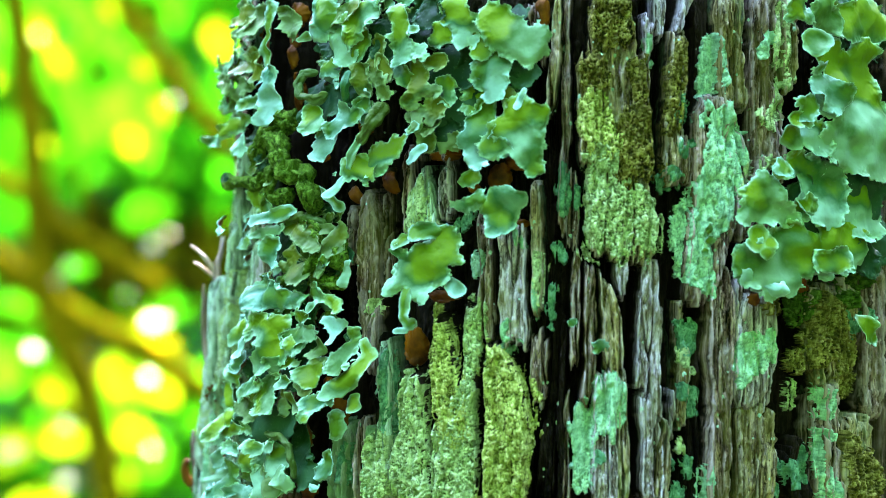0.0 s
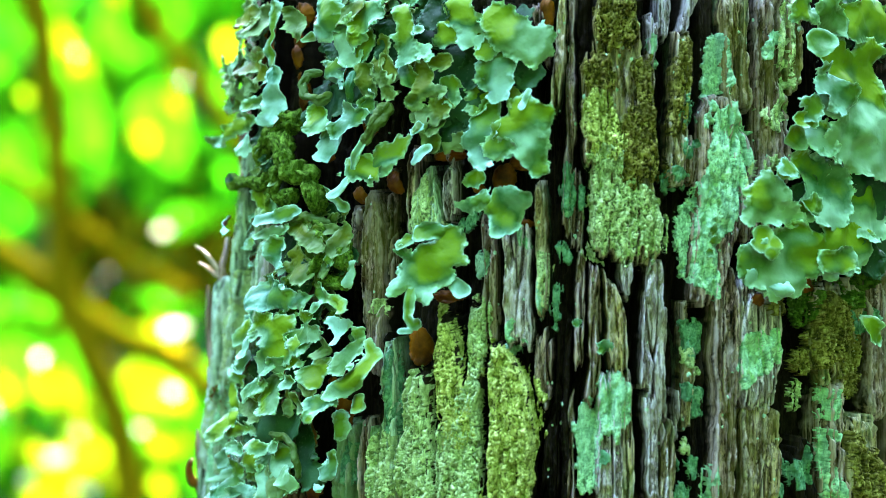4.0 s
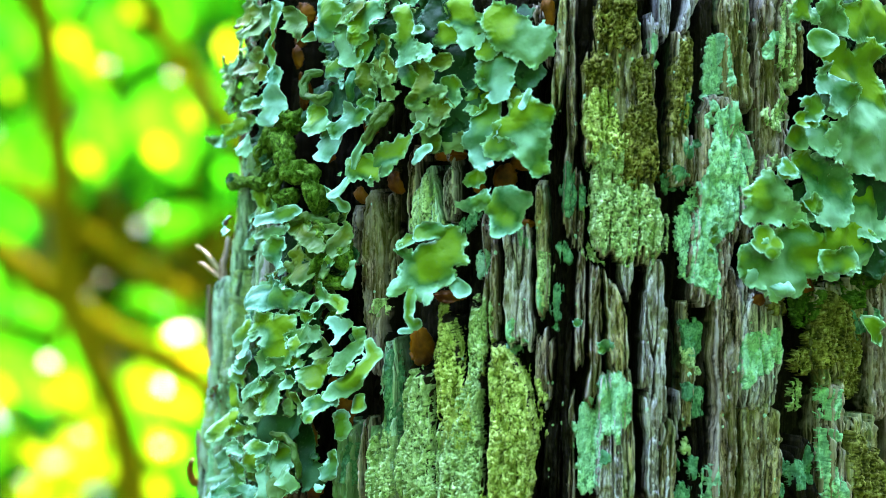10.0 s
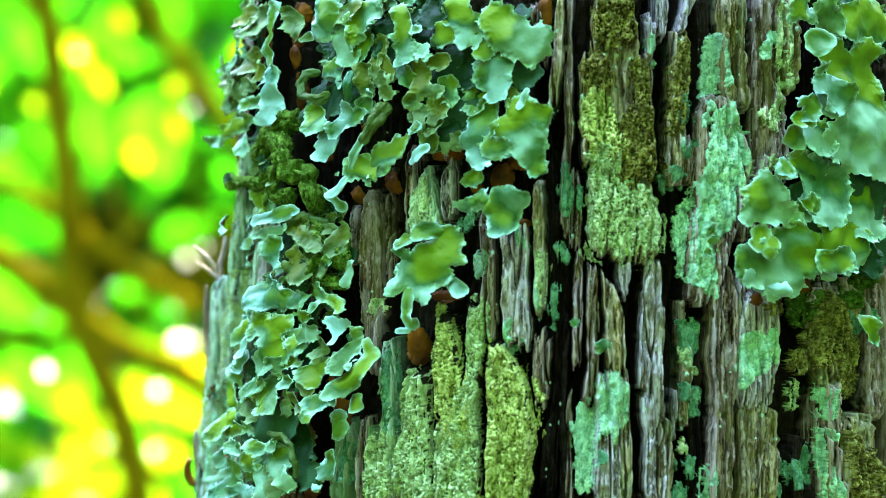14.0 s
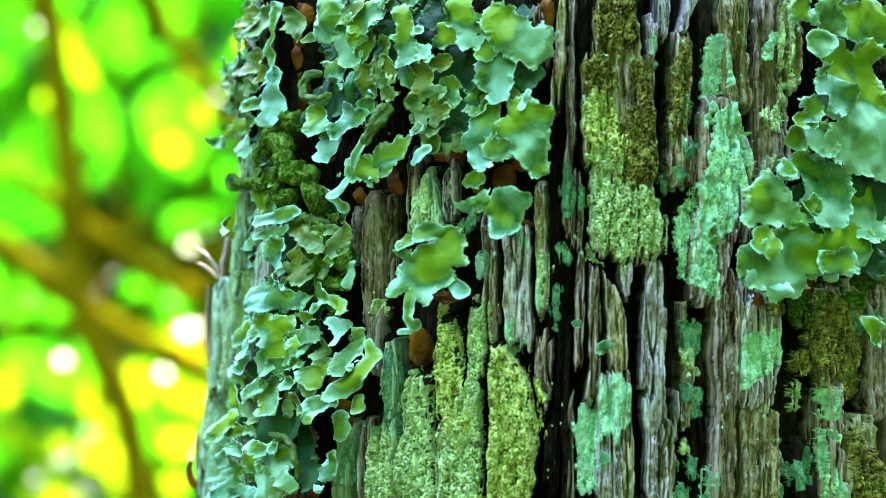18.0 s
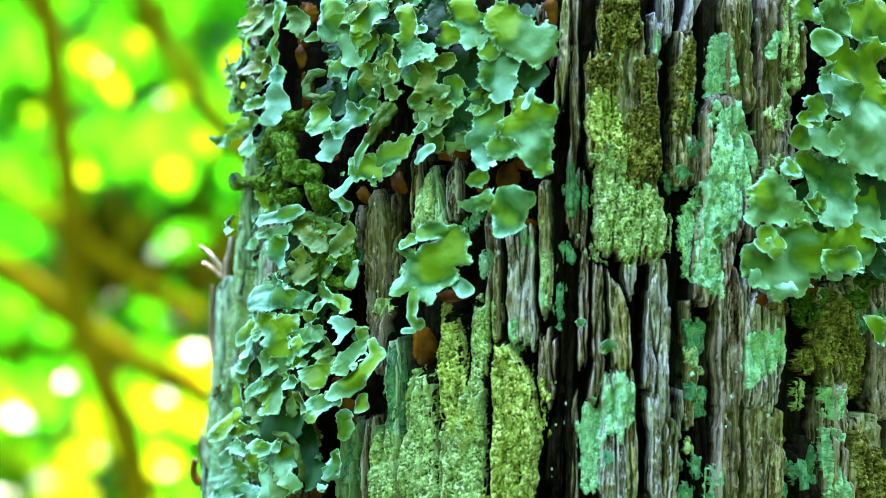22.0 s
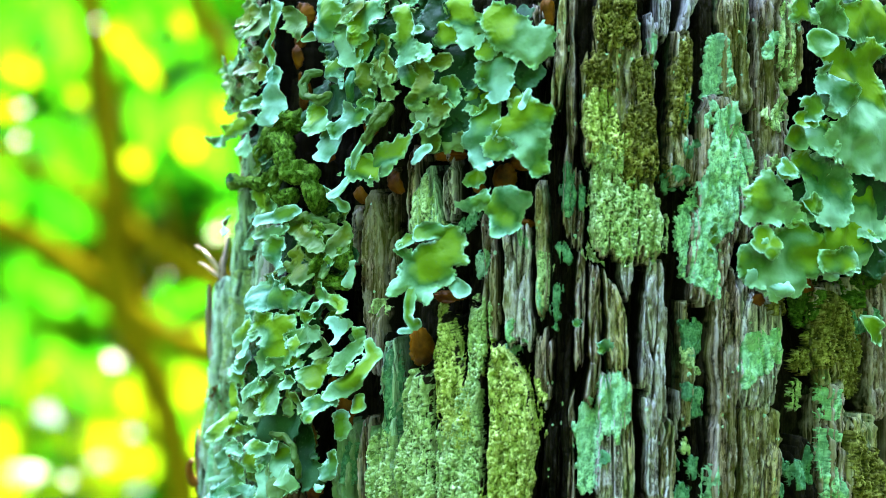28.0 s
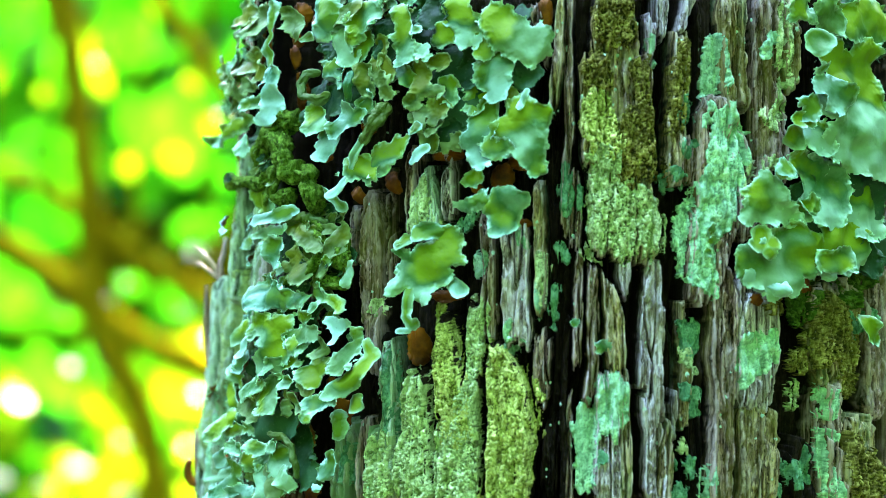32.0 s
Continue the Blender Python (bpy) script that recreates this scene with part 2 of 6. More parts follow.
# dark olive-brown leaf: brown foliage with its shade in the colour
LEAF_OLIVE = leaf_material("leaf_brownish", (0.030, 0.030, 0.0008), (0.036, 0.040, 0.0006), (0.022, 0.034, 0.0005), 0.4)
LEAF_ORANGE = leaf_material("leaf_withered", (0.25, 0.16, 0.002), (0.85, 0.42, 0.004), (0.7, 0.5, 0.002), 0.6)
LEAF_FAR = leaf_material("leaf_far", (0.010, 0.13, 0.0008), (0.050, 0.45, 0.0008), (0.008, 0.20, 0.0006), 0.65)
SPECK = plain_noise_material("lichen_speck", (0.22, 0.42, 0.27), (0.48, 0.70, 0.52), 900, 0.9, 0.05)
WOODS = plain_noise_material("woodland", (0.007, 0.030, 0.004), (0.022, 0.080, 0.011), 2.2, 0.9, 0.2, (1, 1, 1), 0.1)
GROUND = plain_noise_material("leaf_litter", (0.004, 0.007, 0.002), (0.014, 0.014, 0.006), 3.0, 0.95, 0.2, (1, 1, 1), 0.02)

# ---- numpy noise ----
def hash2(i, j, seed):
    h = (i.astype(np.int64) * 374761393 + j.astype(np.int64) * 668265263 + int(seed) * 2147483647 + 1013904223) & 0xFFFFFFFF
    h = ((h ^ (h >> 13)) * 1274126177) & 0xFFFFFFFF
    h = ((h ^ (h >> 16)) * 2246822519) & 0xFFFFFFFF
    return ((h ^ (h >> 15)) & 0xFFFFFF) / float(0xFFFFFF)


def vn(x, y, seed=0):
    """Smooth value noise in 0..1."""
    x, y = np.broadcast_arrays(np.asarray(x, float), np.asarray(y, float))
    i, j = np.floor(x), np.floor(y)
    u, v = x - i, y - j
    u, v = u * u * (3 - 2 * u), v * v * (3 - 2 * v)
    a, b = hash2(i, j, seed), hash2(i + 1, j, seed)
    c, d = hash2(i, j + 1, seed), hash2(i + 1, j + 1, seed)
    return (a * (1 - u) + b * u) * (1 - v) + (c * (1 - u) + d * u) * v


def fbm(x, y, seed=0, octaves=3, gain=0.5):
    total, amp, norm = 0.0, 1.0, 0.0
    for k in range(octaves):
        c, s = math.cos(0.6 + 1.3 * k) * 2 ** k, math.sin(0.6 + 1.3 * k) * 2 ** k
        total = total + amp * vn(x * c - y * s, x * s + y * c, seed + 17 * k)
        norm, amp = norm + amp, amp * gain
    return total / norm


def cells(x, y, seed=0):
    """Distance to the nearest of scattered points, one to a unit cell."""
    x, y = np.broadcast_arrays(np.asarray(x, float), np.asarray(y, float))
    i, j = np.floor(x), np.floor(y)
    best = np.full(x.shape, 9.0)
    for di in (-1, 0, 1):
        for dj in (-1, 0, 1):
            px, py = i + di + hash2(i + di, j + dj, seed), j + dj + hash2(i + di, j + dj, seed + 1)
            best = np.minimum(best, (x - px) ** 2 + (y - py) ** 2)
    return np.sqrt(best)


def step(x, a, b):
    t = np.clip((x - a) / (b - a), 0, 1)
    return t * t * (3 - 2 * t)


# ---- the trunk's own chart: a = millimetres round the bark from its front line, z = millimetres above eye height ----
R0, AXIS_X, AXIS_Y, LEAN, TAPER, EYE_Z = 125.0, 46.8, 125.0, 0.03, 0.04, 1400.0


def on_trunk(a, z, h):
    """The place in metres h millimetres outside the trunk's mean surface."""
    r = R0 - TAPER * z + h
    th = np.asarray(a, float) / R0
    return np.stack([AXIS_X + LEAN * z + r * np.sin(th), AXIS_Y - r * np.cos(th), EYE_Z + z + 0 * r], -1) / 1000


def axes_at(a):
    th = a / R0
    return np.array([math.cos(th), math.sin(th), 0]), np.array([0, 0, 1.0]), np.array([math.sin(th), -math.cos(th), 0])


def fibres(a, z, seed=0):
    """Fine upright grain, thin splits and flaked layers of old bark, in millimetres."""
    w = a + 1.1 * (fbm(a / 20, z / 26, seed + 5) - 0.5) * 2 + 0.5 * (fbm(a / 5, z / 8, seed + 6, 2) - 0.5)
    split = np.abs(2 * fbm(w / 4.2, z / 60, seed, 2) - 1)
    thread = np.abs(2 * fbm(w / 2.0, z / 24, seed + 3, 3, 0.6) - 1)
    hair = fbm(w / 0.9, z / 7, seed + 9, 3, 0.6)
    n = fbm(w / 3.2, z / 8, seed + 31, 4, 0.66)
    flake = step(n, 0.40, 0.415) + step(n, 0.48, 0.495) + step(n, 0.56, 0.575) - 1
    return 0.9 - 4.0 * np.exp(-(split / 0.05) ** 2) - 1.3 * np.exp(-(thread / 0.09) ** 2) + 1.2 * (hair - 0.5) + 0.45 * flake + 0.8 * (fbm(a / 0.8, z / 1.7, seed + 77, 3, 0.6) - 0.5) + 1.1 * (fbm(a / 5, z / 15, seed + 12, 3) - 0.5)


def core_height(a, z):
    return -14.0 + 1.2 * fibres(a, z, 40) + 2.5 * (fbm(a / 14, z / 120, 71) - 0.5)


PLATES = []


def plate_line(p, z):
    """The middle line of a strip and its half widths to both sides at the height z."""
    nodes, lift, seed, rag, peel = p
    zs, cs, ws = [np.array([n[k] for n in nodes][::-1]) for k in (1, 0, 2)]
    c = sum(np.interp(z + d, zs, cs) for d in (-4, -2, 0, 2, 4)) / 5
    w = 0.5 * sum(np.interp(z + d, zs, ws) for d in (-2, 0, 2)) / 3
    c = c + 0.9 * (fbm(z / 9, 0.3 + seed, seed, 2) - 0.5)
    wide = [w * (1 + 0.30 * (fbm(z / 6, seed + k, seed + k, 3, 0.6) - 0.5)) + 0.8 * (fbm(z / 4.0, seed + k, seed + 9 * k, 3, 0.55) - 0.5) for k in (1, 2)]
    end = np.minimum(nodes[0][1] - z, z - nodes[-1][1])
    slim = 0.84 * (0.75 + 0.25 * step(end, -1.0, 1.3 * rag))
    return c, np.maximum(slim * wide[0], 0.4), np.maximum(slim * wide[1], 0.4)


def plate_height(p, a, z):
    nodes, lift, seed, rag, peel = p
    c, wl, wr = plate_line(p, z)
    u = np.where(a < c, (c - a) / wl, (a - c) / wr)
    torn = 1.8 * rag * (fbm(a / 1.1, z / 9 + seed + 0.7, seed + 40, 3, 0.65) - 0.42)
    end = np.minimum(nodes[0][1] - torn - z, z - nodes[-1][1] - 1.8 * rag * (fbm(a / 1.1, z / 9 + seed + 5.7, seed + 44, 3, 0.65) - 0.42))
    rim = np.exp(-((u - 0.86) / 0.12) ** 2) * (0.35 + fbm(z / 7, np.sign(a - c) * 3 + seed, seed + 50, 2)) * peel
    out = np.where(a < c, c - a - wl, a - c - wr) + 0.7 * (fbm(a / 1.2, z / 5.0, seed + 61, 2, 0.6) - 0.5)
    h = lift - 0.4 * u ** 4 + fibres(a, z, seed) + rim - 10 * step(out, -0.3, 1.0) - 1.0 * (1 - step(end, 0.0, 2.0)) - 15 * (1 - step(end, -0.3, 0.2))
    return np.where((end > -0.6) & (out < 1.3), h, -30.0)


def bark_height(a, z):
    h = core_height(a, z)
    for p in PLATES:
        zs, cs, ws = [[n[k] for n in p[0]] for k in (1, 0, 2)]
        near = (z >= min(zs) - 3) & (z <= max(zs) + 3) & (a > min(cs) - max(ws) - 2) & (a < max(cs) + max(ws) + 2)
        if near.any():
            h = np.where(near, np.maximum(h, plate_height(p, a, z)), h)
    return h


def islands(mask, least):
    """The connected pieces of a mask, the largest first, without those under least cells."""
    lab = np.where(mask, np.arange(1, mask.size + 1).reshape(mask.shape), 0)
    while True:
        nxt = lab.copy()
        nxt[1:] = np.maximum(nxt[1:], lab[:-1])
        nxt[:-1] = np.maximum(nxt[:-1], lab[1:])
        nxt[:, 1:] = np.maximum(nxt[:, 1:], nxt[:, :-1])
        nxt[:, :-1] = np.maximum(nxt[:, :-1], nxt[:, 1:])
        nxt = np.where(mask, nxt, 0)
        if (nxt == lab).all():
            break
        lab = nxt
    ids, count = np.unique(lab[mask], return_counts=True)
    return [lab == ids[k] for k in np.argsort(-count) if count[k] >= least]


def blurred(h, n):
    h = h.copy()
    for _ in range(n):
        h[1:-1, 1:-1] = (h[1:-1, 1:-1] * 2 + h[:-2, 1:-1] + h[2:, 1:-1] + h[1:-1, :-2] + h[1:-1, 2:]) / 6
    return h


# ---- mesh helpers ----
def mesh_from(name, verts, faces, mats, smooth=True, slots=None, uvs=None):
    me = bpy.data.meshes.new(name)
    me.from_pydata(np.asarray(verts).tolist(), [], np.asarray(faces).tolist() if not isinstance(faces, list) else faces)
    for m in mats:
        me.materials.append(m)
    if slots is not None:
        me.polygons.foreach_set("material_index", np.asarray(slots, dtype=np.int32))
    if uvs is not None:
        layer = me.uv_layers.new(name="UVMap")
        idx = np.empty(len(me.loops), dtype=np.int32)
        me.loops.foreach_get("vertex_index", idx)
        layer.data.foreach_set("uv", np.asarray(uvs)[idx].astype(np.float32).ravel())
    me.polygons.foreach_set("use_smooth", np.full(len(me.polygons), smooth))
    me.update()
    return me


def part(name, me, parent, label=""):
    ob = new(name, me)
    ob.parent = parent
    return tagged(ob, label)


def grid_faces(nv, nu, keep=None):
    i = np.arange(nv * nu).reshape(nv, nu)
    q = np.stack([i[:-1, :-1], i[:-1, 1:], i[1:, 1:], i[1:, :-1]], -1).reshape(-1, 4)
    if keep is not None:
        k = keep.ravel()
        q = q[k[q].all(1)]
    return q


def compact(verts, faces):
    used = np.unique(faces)
    back = np.full(len(verts), -1)
    back[used] = np.arange(len(used))
    return verts[used], back[faces]


def origin_of(ob):
    return np.array(ob.location)


def tube(name, pts, r0, r1, mat_, origin, sides=10):
    pts = [Vector(p) for p in pts]
    dense = []
    for i in range(len(pts) - 1):
        p0, p1, p2, p3 = pts[max(i - 1, 0)], pts[i], pts[i + 1], pts[min(i + 2, len(pts) - 1)]
        for k in range(6):
            t = k / 6
            dense.append(0.5 * (2 * p1 + (p2 - p0) * t + (2 * p0 - 5 * p1 + 4 * p2 - p3) * t * t + (3 * p1 - p0 - 3 * p2 + p3) * t ** 3))
    dense.append(pts[-1])
    v, f = [], []
    for i, p in enumerate(dense):
        d = (dense[min(i + 1, len(dense) - 1)] - dense[max(i - 1, 0)]).normalized()
        e = d.orthogonal().normalized()
        g_ = d.cross(e)
        r = r0 + (r1 - r0) * i / (len(dense) - 1)
        r *= 1 + 0.12 * (random.random() - 0.5)
        for k in range(sides):
            w = 2 * math.pi * k / sides
            v.append(np.array(p + r * (math.cos(w) * e + math.sin(w) * g_)) - origin)
    for i in range(len(dense) - 1):
        for k in range(sides):
            a, b = i * sides + k, i * sides + (k + 1) % sides
            f.append((a, b, b + sides, a + sides))
    f.append(tuple(range(sides))[::-1])
    f.append(tuple(range((len(dense) - 1) * sides, len(dense) * sides)))
    return mesh_from(name, v, f, [mat_])


# ---- ground and trunk ----
g = 60.0
ground = new("ground", mesh_from("ground", [(-g, -g, 0), (g, -g, 0), (g, g, 0), (-g, g, 0)], [(0, 1, 2, 3)], [GROUND], False))
tagged(ground, "forest floor with brown leaf litter and low green growth", "ground", kind="structure")



def woodland():
    """Wall of trees all round the clearing, raised out of view to narrow skylight."""
    n, v, f = 96, [], []
    for ring, (r, z) in enumerate(((8.5, -0.05), (8.8, 2.0), (8.4, 4.0), (9.2, 5.6), (9.6, 5.6), (9.6, -0.05))):
        for k in range(n):
            w = 2 * math.pi * k / n
            q = r + 0.7 * (noise.noise((3 * math.cos(w), 3 * math.sin(w), z)) if ring < 4 else 0)
            # added height, most behind and right of the camera, blocks sky light
            sky_block = 10.0 * min(1, max(0.25, 0.9 * math.cos(w + radians(52)) + 0.45))
            top = sky_block + 1.1 * noise.noise((5 * math.cos(w), 5 * math.sin(w), 7.0)) if ring in (3, 4) else 0.6 * sky_block * (ring == 2)
            v.append((q * math.cos(w), q * math.sin(w), z + top))
    for ring in range(5):
        for k in range(n):
            a, b = ring * n + k, ring * n + (k + 1) % n
            f.append((b, a, a + n, b + n))
    ob = new("backdrop", mesh_from("backdrop", v, f, [WOODS]))
    tagged(ob, "dense dark green wall of distant woodland, raised out of view against skylight", "woodland", kind="structure")


woodland()

trunk = new("tree_trunk")
trunk.location = (0.0048, 0.125, 0)
tagged(trunk, "old tree trunk with furrowed stringy bark and many lichens", "tree trunk")
T0 = origin_of(trunk)


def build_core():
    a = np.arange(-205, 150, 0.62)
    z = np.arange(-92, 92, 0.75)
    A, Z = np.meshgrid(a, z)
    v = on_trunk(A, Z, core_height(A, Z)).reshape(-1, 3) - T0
    part("inner_bark", mesh_from("inner_bark", v, grid_faces(len(z), len(a)), [BARK_SHADED]), trunk, "dark inner bark in the deep furrows, their shade in its near-black colour")
    # the whole bole, above and below and behind
    a = np.linspace(-math.pi * R0, math.pi * R0, 241)
    z = np.concatenate([np.arange(-1420, -95, 9.0), np.arange(-95, 95, 5.0), np.arange(95, 1800, 9.0)])
    A, Z = np.meshgrid(a, z)
    away = step(np.abs(Z), 80, 110)
    back = np.maximum(away, step(np.abs(A + 25), 165, 185))
    wrap = 0.5 + 0.5 * np.cos(A / R0)
    h = -21 + back * (16 + 10 * (1 - np.abs(2 * fbm(wrap * 30 + np.sign(A) * 40, Z / 160, 8, 3) - 1) - 0.6))
    v = on_trunk(A, Z, h).reshape(-1, 3) - T0
    part("bole", mesh_from("bole", v, grid_faces(len(z), len(a)), [BARK_BROWN]), trunk, "furrowed grey-brown bark of the whole bole")


build_core()


def plate(nodes, lift=0.0, mat_=None, rag=5.0, peel=0.7, label=""):
    """A long strip of bark through nodes (a, z, width) of the chart, from its top downwards."""
    p = (nodes, lift, 100 + 7 * len(PLATES), rag, peel)
    PLATES.append(p)
    z = np.linspace(nodes[0][1] + 2, nodes[-1][1] - 2, max(16, int((nodes[0][1] - nodes[-1][1]) / 0.42)))
    c, wl, wr = plate_line(p, z)
    u = np.linspace(-1.22, 1.22, max(14, int(max(n[2] for n in nodes) * 1.3 / 0.3)))
    w = np.where(u[None, :] < 0, wl[:, None], wr[:, None])
    A = c[:, None] + np.sign(u)[None, :] * np.where(np.abs(u) < 1, np.abs(u) * w, w + 6.0 * (np.abs(u) - 1))
    Z = np.repeat(z[:, None], len(u), 1)
    H = np.maximum(plate_height(p, A, Z), -19)
    H[:, 0] = H[:, -1] = H[0] = H[-1] = -19
    v = on_trunk(A, Z, H).reshape(-1, 3) - T0
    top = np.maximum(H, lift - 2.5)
    # u marks raised edges to lighten, v the deep sides to darken as shade
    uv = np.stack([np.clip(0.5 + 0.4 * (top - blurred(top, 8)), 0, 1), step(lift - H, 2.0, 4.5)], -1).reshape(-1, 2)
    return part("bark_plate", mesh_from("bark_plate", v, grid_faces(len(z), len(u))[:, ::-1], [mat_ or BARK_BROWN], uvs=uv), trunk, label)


# strips at the trunk's far edge
plate([(-134.6, 34.9, 4.2), (-151.0, -90.9, 5.8)], 0.5, BARK_LICHEN)
plate([(-121.6, 34.4, 5.0), (-126.6, -88.1, 6.1)], 0.0, BARK_LICHEN)
plate([(-135.0, 91.6, 5.8), (-136.8, 20.3, 5.8)], -1.5, BARK_SHADED)
plate([(-115.2, 89.6, 3.8), (-108.4, -14.0, 4.3)], -4.0, BARK_SHADED)
plate([(-119.3, 10.9, 2.9), (-118.7, -21.3, 2.9)], -0.5, BARK_GREY)
plate([(-98.9, 3.7, 4.8), (-108.3, -86.3, 5.8)], -2.0, BARK_BROWN)
plate([(-79.3, 14.0, 3.2), (-80.9, -6.7, 2.5)], -3.0, BARK_BROWN)
plate([(-66.0, -23.7, 1.6), (-66.2, -54.2, 1.3)], -2.0, BARK_SHADED)
plate([(114.7, 89.6, 5.8), (112.2, -86.7, 5.8)], -1.0, BARK_BROWN)
plate([(-157.3, -9.2, 3.4), (-162.5, -92.2, 4.6)], 0.0, BARK_LICHEN, label="pale split strip of bark at the trunk's edge")
# strips of the middle, beside the hollow
plate([(-58.8, 30.4, 1.9), (-58.9, 24.0, 4.2), (-57.6, 1.9, 3.5)], -1, BARK_BROWN)
plate([(-47.5, 30.2, 2.2), (-47.2, 23.8, 4.8), (-45.9, 9.4, 4.0)], -1, BARK_GREY)
plate([(-52.8, 24.5, 1.4), (-53.1, 20.8, 4.5), (-53.6, 13.7, 9.6), (-51.2, 1.9, 11.0)], 1, BARK_LICHEN, rag=3)
plate([(-70.5, 24.3, 1.8), (-67.9, -15.3, 2.0)], -7, BARK_BROWN)
plate([(-73.3, 18.2, 3.0), (-72.7, 7.0, 7.7), (-72.6, -6.7, 8.4), (-70.8, -22.1, 6.3), (-69.0, -37.4, 4.1)], -1.5, BARK_BROWN)
plate([(-84.8, 10.6, 6.2), (-81.6, -6.8, 3.7), (-77.8, -20.5, 3.1)], -4, BARK_SHADED)
plate([(-64.2, -27.0, 3.5), (-63.1, -47.3, 4.7), (-61.0, -77.6, 5.6)], 0, BARK_LICHEN)
plate([(-79.6, -52.3, 8.0), (-79.8, -78.9, 5.7)], -2, BARK_GREEN)
plate([(-71.8, -51.2, 5.4), (-71.1, -78.5, 5.3)], -3, BARK_BROWN)
plate([(-33.5, 11.9, 4.9), (-32.9, -9.9, 5.5), (-31.3, -28.2, 4.4)], -0.5, BARK_BROWN)
plate([(-25.2, 9.3, 9.5), (-24.5, -6.5, 10.0), (-23.1, -29.8, 10.7)], 0.5, BARK_GREY, label="broad fibrous grey strip of bark")
plate([(-18.8, 20.2, 3.7), (-17.6, 1.8, 4.3), (-16.5, -19.8, 3.6)], 0.5, BARK_OCHRE)
plate([(-16.2, -24.8, 6.7), (-15.2, -46.4, 5.0)], -2, BARK_BROWN)
plate([(-31.4, 74.3, 21.9), (-29.6, 30.4, 19.6)], -3, BARK_SHADED)
plate([(-69.1, 76.0, 44.2), (-65.4, 31.0, 31.8)], -5, BARK_SHADED)
plate([(-22.1, 74.0, 5.3), (-17.1, 55.4, 3.2)], -2, BARK_BROWN)
# broad ridges that carry moss
# the near-black tone stands in for shade in the clefts between cushions
plate([(-45.5, -20.0, 3.5), (-44.0, -35.0, 10.1), (-42.5, -50.0, 10.0), (-41.0, -76.6, 12.6)], 1, BARK_SHADED, rag=4, peel=0.0)
plate([(-36.3, -15.7, 5.6), (-35.6, -31.6, 6.2), (-36.4, -46.6, 5.5), (-34.5, -76.4, 6.7)], 0, BARK_SHADED, rag=4, peel=0.0)
plate([(-54.0, -35.2, 7.3), (-53.1, -53.7, 11.3), (-52.4, -77.1, 14.4)], 0.5, BARK_SHADED, rag=4, peel=0.0)
plate([(-66.2, -54.2, 5.9), (-65.2, -77.8, 9.7)], 0, BARK_GREEN)
plate([(-29.2, -27.3, 5.7), (-25.5, -39.6, 13.7), (-24.1, -52.9, 15.0), (-24.2, -75.9, 13.9)], 2, BARK_SHADED, rag=3, peel=0.0)
# the dark furrow and its splinters
plate([(-13.3, 77.0, 2.7), (-13.6, 63.6, 3.4), (-14.5, 51.8, 3.7), (-14.8, 39.3, 2.7)], 0.5, BARK_OCHRE)
plate([(-11.1, 77.4, 2.9), (-9.8, 35.4, 3.1), (-10.4, 3.5, 3.1)], -4, BARK_BROWN)
plate([(-5.6, 0.2, 3.0), (-5.3, -19.8, 3.7), (-5.5, -36.4, 3.0)], -1.5, BARK_BROWN)
plate([(-8.4, -19.9, 2.4), (-8.8, -43.3, 2.1), (-8.3, -76.5, 2.7)], -5, BARK_SHADED)
plate([(-6.7, -41.6, 1.7), (-7.5, -60.0, 2.7), (-6.6, -76.6, 3.8)], -6, BARK_BROWN)
plate([(-12.1, -50.0, 4.5), (-12.9, -76.7, 6.9)], -6, BARK_SHADED)
plate([(-8.0, 23.7, 5.4), (-6.8, -1.5, 4.5)], -6, BARK_BROWN)
# the big ragged plate and what breaks out below it
plate([(2.7, 76.7, 14.8), (3.3, 58.3, 14.0)], 2.2, BARK_OCHRE, rag=5, label="broad ragged ochre plate of bark")
plate([(2.8, 76.9, 13.6), (3.6, 56.8, 18.7), (4.4, 40.1, 19.9), (6.4, 23.4, 21.9), (8.2, 6.8, 25.1), (8.2, -4.8, 25.0)], 0.6, BARK_OCHRE, rag=7)
plate([(-2.7, 58.0, 11.0), (-1.1, 40.0, 12.3), (-0.0, 23.4, 12.1)], 2.0, BARK_OCHRE, rag=4)
plate([(9.6, 57.5, 10.9), (10.7, 40.1, 10.9), (11.8, 20.1, 12.8)], 1.0, BARK_BROWN, rag=5)
plate([(7.7, -2.3, 5.6), (8.0, -14.8, 2.0)], 0.5, BARK_GREY, rag=6)
plate([(14.1, 68.6, 4.5), (14.5, 53.9, 3.4)], 0.5, BARK_GREY, rag=8)
plate([(-1.5, -4.0, 3.6), (-0.5, -19.7, 4.3), (-0.3, -36.3, 3.9), (-2.4, -46.2, 3.3)], 0.5, BARK_BROWN)
plate([(2.4, -7.3, 3.3), (5.4, -19.7, 6.6), (6.5, -37.1, 7.2)], 1.2, BARK_OCHRE, rag=8)
plate([(4.5, -34.6, 8.2), (4.0, -54.4, 8.1), (4.5, -75.8, 9.7)], 0.8, BARK_GREY)
plate([(8.6, -35.5, 3.0), (9.7, -56.2, 3.6), (9.2, -75.9, 4.8)], 0, BARK_OCHRE)
plate([(16.7, -3.2, 7.4), (15.9, -16.4, 6.0), (14.2, -33.0, 4.3), (14.0, -42.9, 3.6)], 1.0, BARK_GREY, label="weathered silver-grey fibrous strip of bark")
plate([(18.8, -14.8, 3.0), (18.2, -33.0, 3.6), (18.6, -52.8, 3.6)], 1.4, BARK_GREY)
